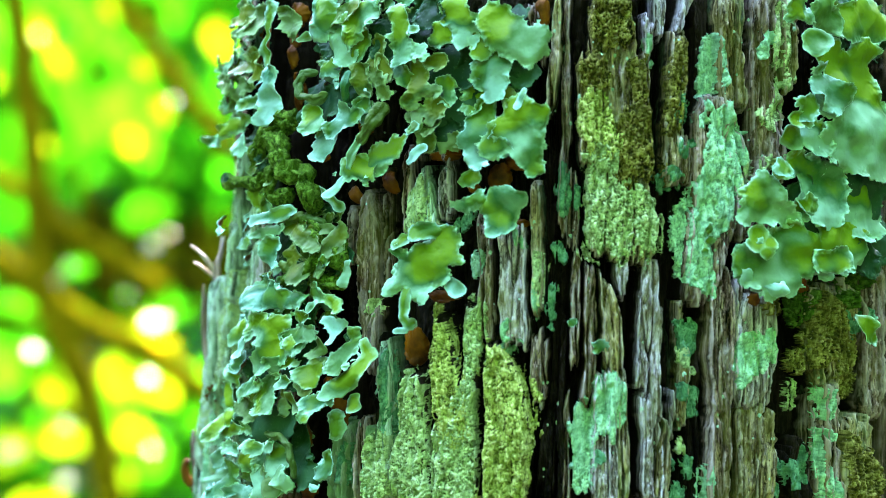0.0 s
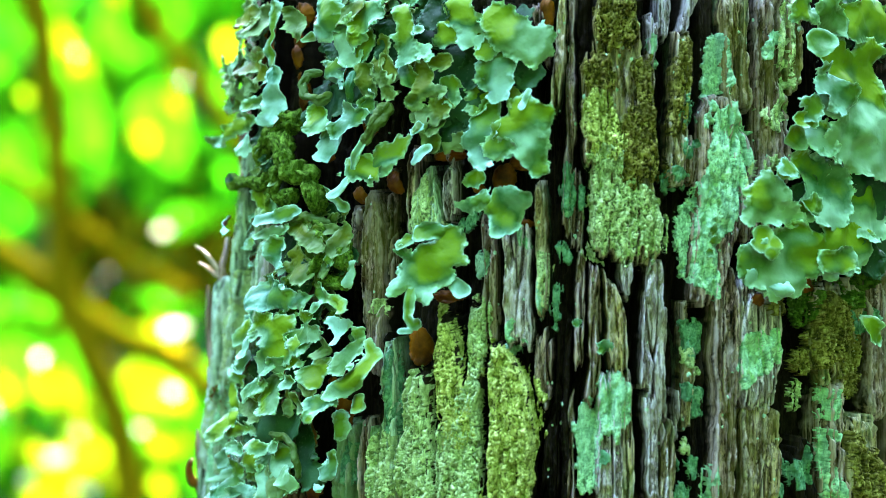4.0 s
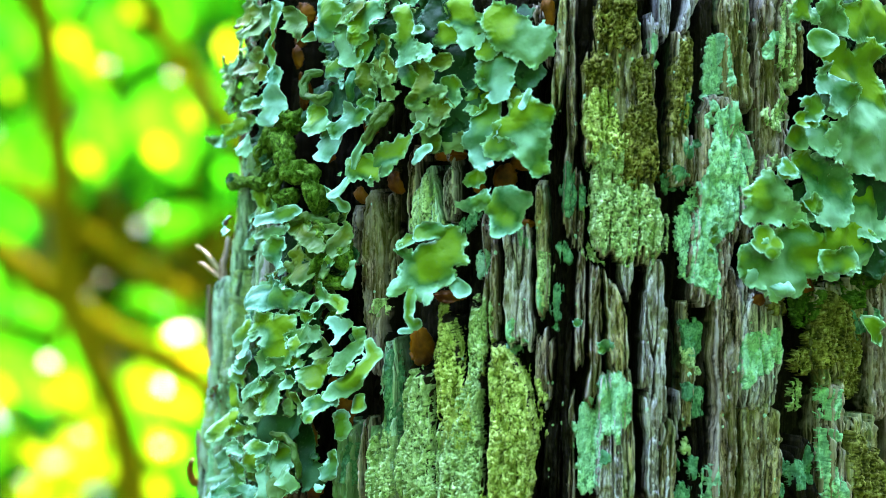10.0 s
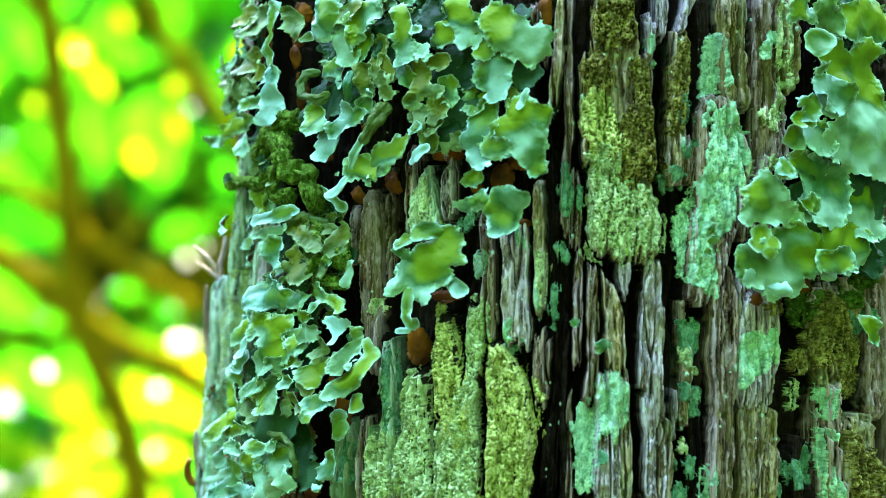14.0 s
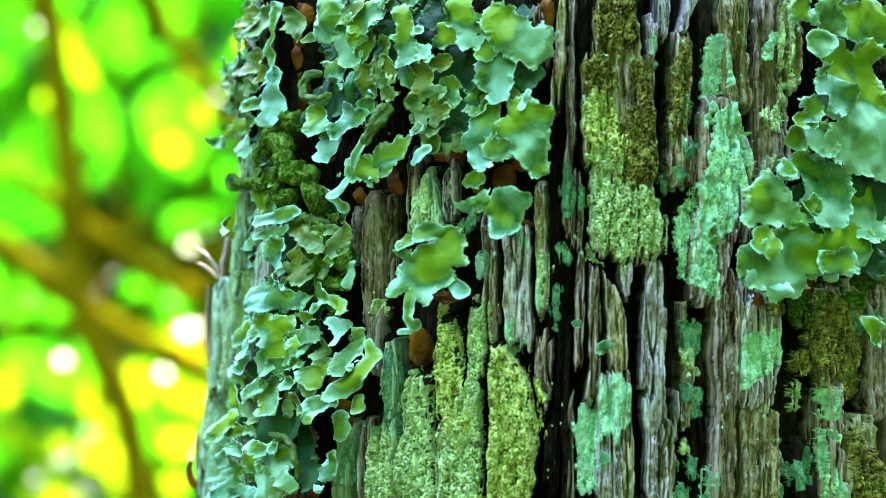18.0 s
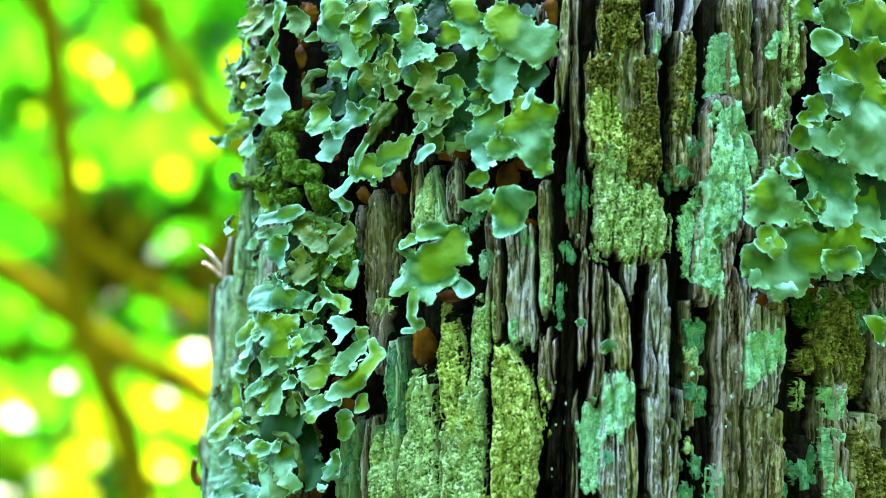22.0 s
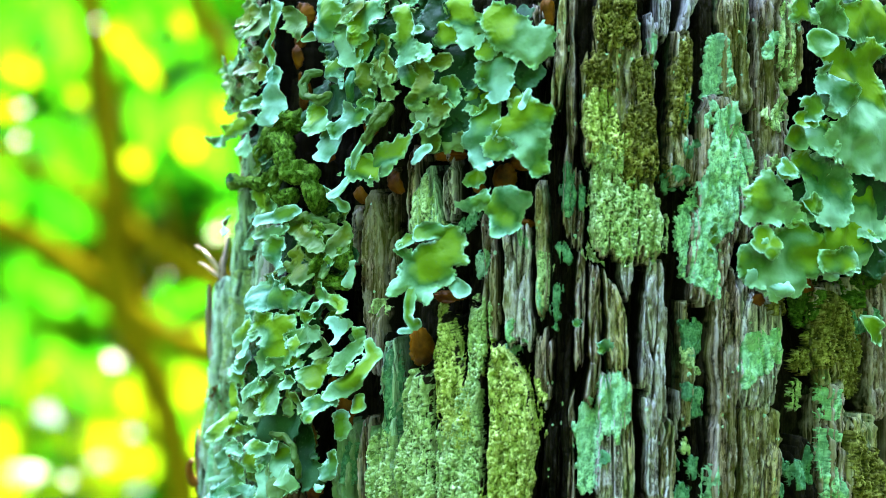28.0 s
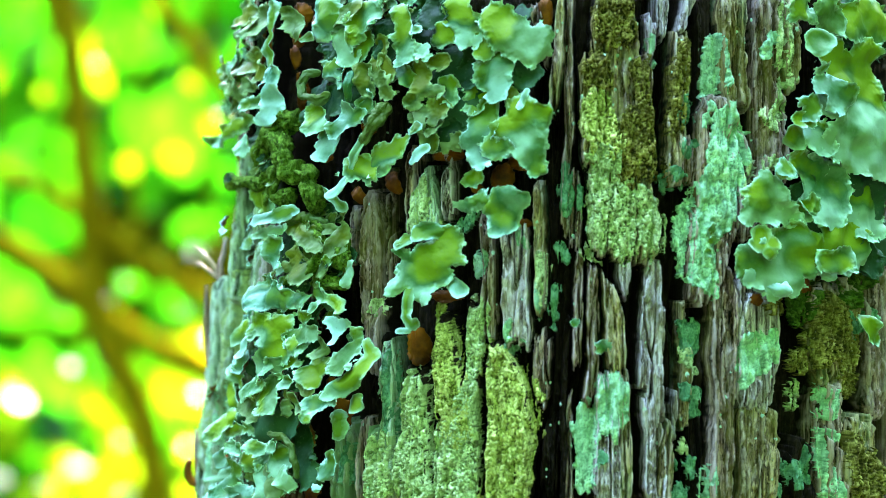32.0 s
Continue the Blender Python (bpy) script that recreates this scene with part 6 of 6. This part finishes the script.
thallus(waist, [[(-86.6, -12.2, 7.5, 1.7), (-83.2, -14.4, 7.5, 1.4)], [(-79.9, -15.2, 7.5, 1.2), (-76.7, -17.7, 7.5, 1.4)], [(-86.1, -17.8, 7.5, 1.5)]], LOBE_GREEN)
thallus(waist, [[(-73.2, -4.9, 6.5, 1.4), (-74.9, -10.0, 6.5, 1.5)]], LOBE_GREEN)
thallus(waist, [[(-99.2, 0.2, 3, 6.3), (-84.5, -3.3, 3, 5.9)], [(-98.1, -12.0, 3, 4.2)]], LOBE_DEEP_SHADE)
# brown undersides of turned-up lobes
lobe(mid, -30.2, 21.5, 9.2, 9.2, -90, 20, 0.0, under=True)
lobe(mid, -37.6, 18.2, 5.6, 4.0, -120, 20, 0.0, under=True)
lobe(crowd, -48.8, 28.4, 13.3, 4.4, -90, 20, 0.0, under=True)
lobe(mid, -23.9, 25.8, 12.0, 5.2, -90, 20, 0.0, under=True)
lobe(fan, -55.0, -28.8, 9.7, 12.9, -100, 20, 0.0, under=True)
lobe(fan, -46.0, -14.1, 12.1, 4.0, -90, 20, 0.0, under=True)
lobe(base, -81.9, -50.9, 9.5, 14.4, -90, 20, 0.0, under=True)
lobe(base, -92.8, -74.3, 9.1, 6.2, -90, 20, 0.0, under=True)
lobe(crowd, -77.0, 36.9, 7.0, 7.0, -90, 20, 0.0, under=True)
lobe(crowd, -93.5, 28.7, 5.0, 4.2, -90, 20, 0.0, under=True)
lobe(crowd, -78.9, 16.6, 7.0, 4.1, -150, 20, 0.0, under=True)
lobe(crowd, -66.4, 20.2, 9.0, 4.9, -150, 20, 0.0, under=True)
lobe(crowd, -110.6, 73.8, 7.7, 8.9, -90, 20, 0.0, under=True)
lobe(crowd, -101.6, 70.5, 7.2, 5.9, -40, 20, 0.0, under=True)
lobe(crowd, -112.5, 65.6, 6.0, 7.3, -90, 20, 0.0, under=True)
lobe(crowd, -111.9, 60.6, 5.5, 7.7, -90, 20, 0.0, under=True)
lobe(crowd, -108.3, 48.8, 4.7, 13.6, -90, 20, 0.0, under=True)
lobe(edge, -152.9, 31.9, 5.8, 7.2, -90, 20, 0.0, under=True)
lobe(edge, -142.6, 16.7, 4.0, 8.8, -90, 20, 0.0, under=True)
lobe(big, 68.2, -10.0, 10.2, 6.1, -90, 20, 0.0, under=True)
lobe(big, 47.4, -14.9, 5.2, 4.0, -90, 20, 0.0, under=True)
lobe(big, 85.7, -4.1, 7.5, 5.4, -90, 20, 0.0, under=True)
lobe(mid, -18.0, 70.0, 5.2, 10.0, -90, 20, 0.0, under=True)
lobe(base, -86.1, -41.2, 6.2, 5.0, -90, 20, 0.0, under=True)
lobe(waist, -85.0, -11.2, 7.0, 2.9, -90, 20, 0.0, under=True)
lobe(fan, -23.3, 7.6, 8.0, 2.8, -90, 20, 0.0, under=True)


# ---- the shrub behind ----
def leaf_shape(l, w, fold=0.25, bend=0.3):
    """An ovate leaf from its stalk at the origin along +y."""
    n, m = 9, 5
    t = np.linspace(0, 1, n)
    half = w / 2 * np.sin(np.pi * t ** 0.8) ** 0.75
    u = np.linspace(-1, 1, m)
    X = half[:, None] * u[None, :]
    Y = l * np.repeat(t[:, None], m, 1)
    Z = fold * np.abs(X) - bend * l * (t ** 2)[:, None] + 0.03 * l * np.sin(9 * t)[:, None] * u[None, :]
    return np.stack([X, Y, Z], -1).reshape(-1, 3), grid_faces(n, m)


shrub = new("shrub")
shrub.location = (-0.35, 1.55, 0)
tagged(shrub, "leafy shrub with slender brown stems in bright sun", "shrub")
S0 = np.array(shrub.location)
part("stem", tube("stem", [(-0.2, 1.5, 0.0), (-0.22, 1.48, 0.6), (-0.28, 1.45, 1.106), (-0.288, 1.45, 1.169), (-0.302, 1.45, 1.243), (-0.323, 1.45, 1.295), (-0.341, 1.45, 1.337), (-0.35, 1.45, 1.385), (-0.355, 1.45, 1.458), (-0.362, 1.45, 1.527), (-0.371, 1.45, 1.6), (-0.379, 1.45, 1.663), (-0.386, 1.45, 1.716)], 0.017, 0.012, SHRUB_BARK, S0), shrub)
part("branch", tube("branch", [(-0.517, 1.45, 1.458), (-0.465, 1.45, 1.426), (-0.412, 1.45, 1.398), (-0.36, 1.45, 1.358), (-0.307, 1.45, 1.322), (-0.254, 1.45, 1.298), (-0.212, 1.45, 1.269), (-0.17, 1.45, 1.243)], 0.014, 0.011, SHRUB_BARK, S0), shrub)
part("branch", tube("branch", [(-0.302, 1.47, 1.682), (-0.289, 1.47, 1.655), (-0.275, 1.47, 1.618), (-0.257, 1.47, 1.592), (-0.233, 1.47, 1.56), (-0.204, 1.47, 1.52), (-0.177, 1.47, 1.48)], 0.01, 0.008, SHRUB_BARK, S0), shrub)
part("branch", tube("branch", [(-0.49, 1.47, 1.501), (-0.416, 1.47, 1.47), (-0.368, 1.47, 1.442), (-0.32, 1.47, 1.406), (-0.278, 1.47, 1.379), (-0.236, 1.47, 1.353)], 0.007, 0.01, SHRUB_BARK, S0), shrub)
part("branch", tube("branch", [(-0.434, 1.62, 1.719), (-0.422, 1.62, 1.65), (-0.401, 1.62, 1.577), (-0.388, 1.62, 1.514)], 0.005, 0.007, SHRUB_BARK, S0), shrub)
part("branch", tube("branch", [(-0.456, 1.56, 1.334), (-0.411, 1.56, 1.32), (-0.362, 1.56, 1.334)], 0.004, 0.006, SHRUB_BARK, S0), shrub)
LEAF_SHAPES = [leaf_shape(0.10, 0.055, 0.3, b) for b in (0.1, 0.3, 0.5)]
LEAF_MESHES = {}


def sprig_leaf(x, y, z, length, turn, face, mat_, width=1.0, twig=None):
    """A leaf centred at x, y, z; turn: degrees of its tip, 0 right, 90 up; face: degrees by which it is swung about its midrib."""
    k = (mat_.name, LOBES[0] % 3)
    LOBES[0] += 1
    if k not in LEAF_MESHES:
        LEAF_MESHES[k] = mesh_from("leaf", *LEAF_SHAPES[k[1]], [mat_])
    ob = new("leaf", LEAF_MESHES[k])
    s = length / 0.10
    m = Matrix.Translation(Vector((x, y, z)) - Vector(S0)) @ Matrix.Rotation(radians(turn - 90), 4, (0, -1, 0)) @ Matrix.Rotation(radians(90), 4, (1, 0, 0)) @ Matrix.Rotation(radians(face), 4, (0, 1, 0))
    ob.parent = twig
    ob.matrix_local = Matrix.Translation(-twig.location) @ m @ Matrix.Diagonal((s * width, s, s, 1)) @ Matrix.Translation((0, -0.05, 0))
    return ob


SPRIGS = []


def sprig(rows, sway):
    """A leafy twig that swings by itself: rows of (x, y, z, length, turn, face, material, width)."""
    x, y, z = rows[0][:3]
    tw = part("twig", tube("twig", [(x, y, z + 0.09), (x + 0.01, y, z + 0.04), (x, y + 0.01, z)], 0.0025, 0.0015, SHRUB_BARK, np.array((x, y, z + 0.09)), 6), shrub)
    tw.location = Vector((x, y, z + 0.09)) - Vector(S0)
    for r in rows:
        sprig_leaf(*r, twig=tw)
    SPRIGS.append((tw, sway))
    return tw


Y_, G_, P_, O_, L_ = LEAF_YELLOW, LEAF_GREEN, LEAF_PALE, LEAF_ORANGE, LEAF_LIME
sprig([(-0.354, 1.48, 1.598, 0.0307, -70, 8, Y_, 1.3), (-0.334, 1.48, 1.57, 0.0307, -80, 15, Y_, 1.0), (-0.328, 1.33, 1.581, 0.0049, -70, 0, P_, 1.4)], 0.8)
sprig([(-0.335, 1.56, 1.525, 0.0788, -75, -12, L_, 0.8), (-0.349, 1.48, 1.491, 0.0276, -85, 8, Y_, 1.2)], -0.8)
sprig([(-0.276, 1.56, 1.519, 0.0998, -80, 15, L_, 1.25), (-0.273, 1.48, 1.494, 0.0269, -80, 0, Y_, 1.5), (-0.241, 1.48, 1.526, 0.0269, -60, -12, Y_, 0.8)], 0.7)
sprig([(-0.25, 1.48, 1.563, 0.0173, -80, 8, Y_, 1.6), (-0.225, 1.33, 1.539, 0.0043, -60, 15, P_, 1.3)], -0.8)
sprig([(-0.19, 1.48, 1.59, 0.0384, -80, 0, Y_, 1.2), (-0.19, 1.56, 1.555, 0.042, -80, -12, L_, 1.0)], 0.6)
sprig([(-0.328, 1.56, 1.622, 0.042, -80, 8, L_, 1.2), (-0.4, 1.56, 1.602, 0.063, -80, 15, L_, 1.0), (-0.293, 1.48, 1.624, 0.023, -60, 0, Y_, 1.0)], 0.8)
sprig([(-0.4, 1.56, 1.486, 0.0788, -60, -12, L_, 1.2), (-0.422, 1.56, 1.436, 0.0788, -45, 8, G_, 1.4), (-0.394, 1.48, 1.547, 0.0154, -80, 15, Y_, 1.2)], 0.6)
sprig([(-0.257, 1.56, 1.428, 0.0578, 20, 0, L_, 1.0), (-0.24, 1.33, 1.408, 0.0129, 10, -12, P_, 1.3), (-0.224, 1.33, 1.419, 0.0055, 10, 8, P_, 1.3)], -0.5)
sprig([(-0.297, 1.33, 1.378, 0.0037, 20, 15, P_, 1.2), (-0.309, 1.33, 1.363, 0.0028, 20, 0, P_, 1.2), (-0.244, 1.33, 1.357, 0.0037, 20, -12, P_, 1.2), (-0.306, 1.56, 1.362, 0.0315, -20, 8, L_, 1.0)], 0.5)
sprig([(-0.228, 1.33, 1.329, 0.0215, 0, 15, P_, 1.0), (-0.254, 1.48, 1.32, 0.0403, 0, 0, Y_, 1.0), (-0.241, 1.48, 1.302, 0.0354, 0, -12, O_, 0.6)], 0.4)
sprig([(-0.252, 1.48, 1.264, 0.0499, -60, 8, Y_, 1.4), (-0.236, 1.33, 1.279, 0.0098, -60, 15, P_, 1.6), (-0.232, 1.48, 1.286, 0.0354, -40, 0, O_, 0.5)], 0.5)
sprig([(-0.29, 1.48, 1.273, 0.0441, -85, -12, Y_, 1.0), (-0.294, 1.56, 1.235, 0.0735, -85, 8, L_, 1.0)], -0.5)
sprig([(-0.263, 1.48, 1.217, 0.0345, -10, 15, Y_, 1.4), (-0.244, 1.33, 1.227, 0.008, 0, 0, P_, 1.3), (-0.248, 1.56, 1.185, 0.063, -80, -12, L_, 1.2), (-0.271, 1.48, 1.177, 0.0269, -70, 8, Y_, 1.2)], 0.6)
sprig([(-0.344, 1.33, 1.303, 0.0111, -30, 15, P_, 1.6), (-0.358, 1.48, 1.267, 0.0576, -75, 0, Y_, 1.1), (-0.334, 1.48, 1.249, 0.0422, -70, -12, Y_, 1.2)], 0.7)
sprig([(-0.312, 1.33, 1.239, 0.0105, -45, 8, P_, 1.7), (-0.338, 1.48, 1.217, 0.0499, -30, 15, Y_, 1.3)], -0.6)
sprig([(-0.347, 1.33, 1.215, 0.0246, 10, 0, P_, 0.9), (-0.367, 1.48, 1.192, 0.0691, 0, -12, Y_, 1.2), (-0.374, 1.33, 1.2, 0.0111, 0, 8, P_, 1.4), (-0.405, 1.48, 1.219, 0.0422, -40, 15, Y_, 1.3)], 0.7)
sprig([(-0.314, 1.33, 1.188, 0.0184, 0, 0, P_, 1.0), (-0.309, 1.48, 1.186, 0.0422, -60, -12, Y_, 1.3), (-0.386, 1.48, 1.163, 0.0614, 0, 8, Y_, 1.0)], -0.7)
sprig([(-0.411, 1.56, 1.29, 0.0998, -80, 15, L_, 1.3), (-0.392, 1.56, 1.329, 0.0525, -30, 0, L_, 1.2)], 0.6)
sprig([(-0.363, 1.33, 1.353, 0.0049, 10, -12, P_, 1.2), (-0.428, 1.56, 1.334, 0.042, -40, 8, L_, 1.2)], 0.5)
sprig([(-0.45, 1.48, 1.571, 0.0345, -60, 15, Y_, 1.2), (-0.469, 1.48, 1.534, 0.023, -40, 0, Y_, 1.3), (-0.419, 1.33, 1.517, 0.0086, 0, -12, P_, 1.4), (-0.489, 1.56, 1.594, 0.0788, -70, 8, L_, 1.2)], 0.6)
sprig([(-0.424, 1.33, 1.497, 0.0074, 0, 15, P_, 1.4), (-0.467, 1.56, 1.378, 0.105, -60, 0, L_, 1.3), (-0.494, 1.56, 1.461, 0.063, -60, -12, L_, 1.2)], -0.5)
sprig([(-0.489, 1.56, 1.301, 0.105, -70, 8, L_, 1.3), (-0.401, 1.33, 1.269, 0.0246, -60, 15, P_, 1.2), (-0.45, 1.48, 1.225, 0.0576, -30, 0, Y_, 1.3)], 0.6)
sprig([(-0.419, 1.33, 1.205, 0.04, 0, -12, P_, 0.8), (-0.482, 1.48, 1.182, 0.0691, 0, 8, Y_, 1.3), (-0.423, 1.48, 1.267, 0.0461, -60, 15, Y_, 1.2)], -0.6)
sprig([(-0.498, 1.48, 1.539, 0.023, -40, 0, Y_, 1.4), (-0.503, 1.48, 1.241, 0.0576, -60, -12, Y_, 1.3), (-0.527, 1.56, 1.367, 0.0945, -60, 8, L_, 1.3)], 0.6)

# far sunlit foliage behind the shrub
def leaf_cloud(name, count, seed, box, size, mat_, label):
    rnd = np.random.RandomState(seed)
    base_v, base_f = leaf_shape(1.0, 0.55, 0.25, 0.3)
    vs, fs = [], []
    for i in range(count):
        p = [rnd.uniform(*b) for b in box]
        r = np.array(Euler((rnd.uniform(0.6, 2.4), rnd.uniform(-0.7, 0.7), rnd.uniform(-3.1, 3.1))).to_matrix())
        vs.append(base_v @ r.T * size * rnd.uniform(0.6, 1.3) + p)
        fs.append(base_f + i * len(base_v))
    ob = new(name, mesh_from(name, np.concatenate(vs), np.concatenate(fs), [mat_]))
    return tagged(ob, label, "foliage", kind="stuff")


for near, far_y, count in ((3.0, 3.4, 500), (4.3, 4.7, 680)):
    leaf_cloud("far_foliage", count, int(near * 10), ((-3.2, 1.4), (near, far_y), (0.45, 2.35)), 0.15, LEAF_FAR, "sunlit green foliage far behind the trunk")
SWAY = [
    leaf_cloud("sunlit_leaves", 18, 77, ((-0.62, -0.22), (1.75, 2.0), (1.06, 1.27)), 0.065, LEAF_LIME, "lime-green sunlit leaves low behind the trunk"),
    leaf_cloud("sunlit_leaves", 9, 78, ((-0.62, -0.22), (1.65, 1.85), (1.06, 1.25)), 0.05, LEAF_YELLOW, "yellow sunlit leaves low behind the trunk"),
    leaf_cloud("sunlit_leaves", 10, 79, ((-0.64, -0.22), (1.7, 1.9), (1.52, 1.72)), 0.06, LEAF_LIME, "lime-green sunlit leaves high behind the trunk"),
]
leaf_cloud("sunlit_foliage", 110, 91, ((-0.80, -0.20), (2.35, 2.75), (0.98, 1.82)), 0.12, LEAF_LIME, "lime-green foliage close behind the shrub")
leaf_cloud("shaded_foliage", 34, 81, ((-0.50, -0.26), (2.2, 2.4), (1.34, 1.54)), 0.08, LEAF_SHADE, "dark foliage between the shrub stems, shade put into its leaf colour")
leaf_cloud("withered_foliage", 70, 82, ((-0.47, -0.24), (2.0, 2.2), (1.30, 1.42)), 0.06, LEAF_OLIVE, "olive-brown foliage between the shrub stems, shade put into its leaf colour")
leaf_cloud("shaded_foliage", 34, 83, ((-0.375, -0.24), (1.9, 2.05), (1.43, 1.52)), 0.06, LEAF_SHADE, "dark green leaves close behind the trunk, shade put into their colour")


# ---- motion ----
def motions():
    # the shrub sways in the wind: metres aside and up
    rows = []
    drift = ((0, -20, 7), (0.5, -18, 4), (1, -17, 2), (1.5, -4, 2), (2, 1, 3), (3, 6, 3), (3.5, 4, 0), (5.5, -17, 3), (6, -20, 3))
    drift += ((6.5, -15, 2), (7, -16, 0), (8, -8, 1), (9, 0, 0), (10, 2, -3), (11, 4, -7), (12, 3, -8), (13, 2, -9), (13.5, 9, -11), (14, 11, -11), (14.5, 7, -8))
    drift += ((16.5, 12, -2), (17, 10, -1), (18, 11, 0), (19, 9, 0), (20, 19, 3), (20.5, 24, 2), (21, 28, 0), (21.5, 18, -10), (22, 7, -20), (22.5, 6, -14))
    drift += ((23, 16, -6), (23.5, 33, -2), (24, 41, 1), (24.5, 48, -3), (25, 57, -9), (25.5, 53, -14), (27.5, 56, 0), (28, 54, -2), (28.5, 44, -8))
    drift += ((29, 37, -11), (30, 37, 5), (31, 35, -9), (32, 31, -7))
    for t, dx, dz in drift:
        rows.append((t, Matrix.Translation((S0[0] + 0.9 * dx / 1000, S0[1], S0[2] + dz / 1000))))
    walk(shrub, rows)
    for k, cloud in enumerate(SWAY):
        walk(cloud, [(t, Matrix.Translation(((0.9 - 0.1 * k) * dx / 1000, 0, 0.8 * dz / 1000 + 0.004 * math.sin(1.7 * t + 2 * k)))) for t, dx, dz in drift])
    rnd = random.Random(9)
    for tw, sway in SPRIGS:
        home = tw.location.copy()
        ph, sp = rnd.uniform(0, 6.28), rnd.uniform(0.9, 1.6)
        rows = []
        for k in range(0, 65):
            t = k * 0.5
            g = math.sin(sp * t + ph) + 0.5 * math.sin(2.3 * sp * t + 2 * ph)
            rows.append((t, Matrix.Translation(home) @ pose(0, 0, 0, 6 * sway * g, 9 * sway * math.sin(sp * 0.8 * t + ph), 10 * sway * g)))
        walk(tw, rows)


motions()
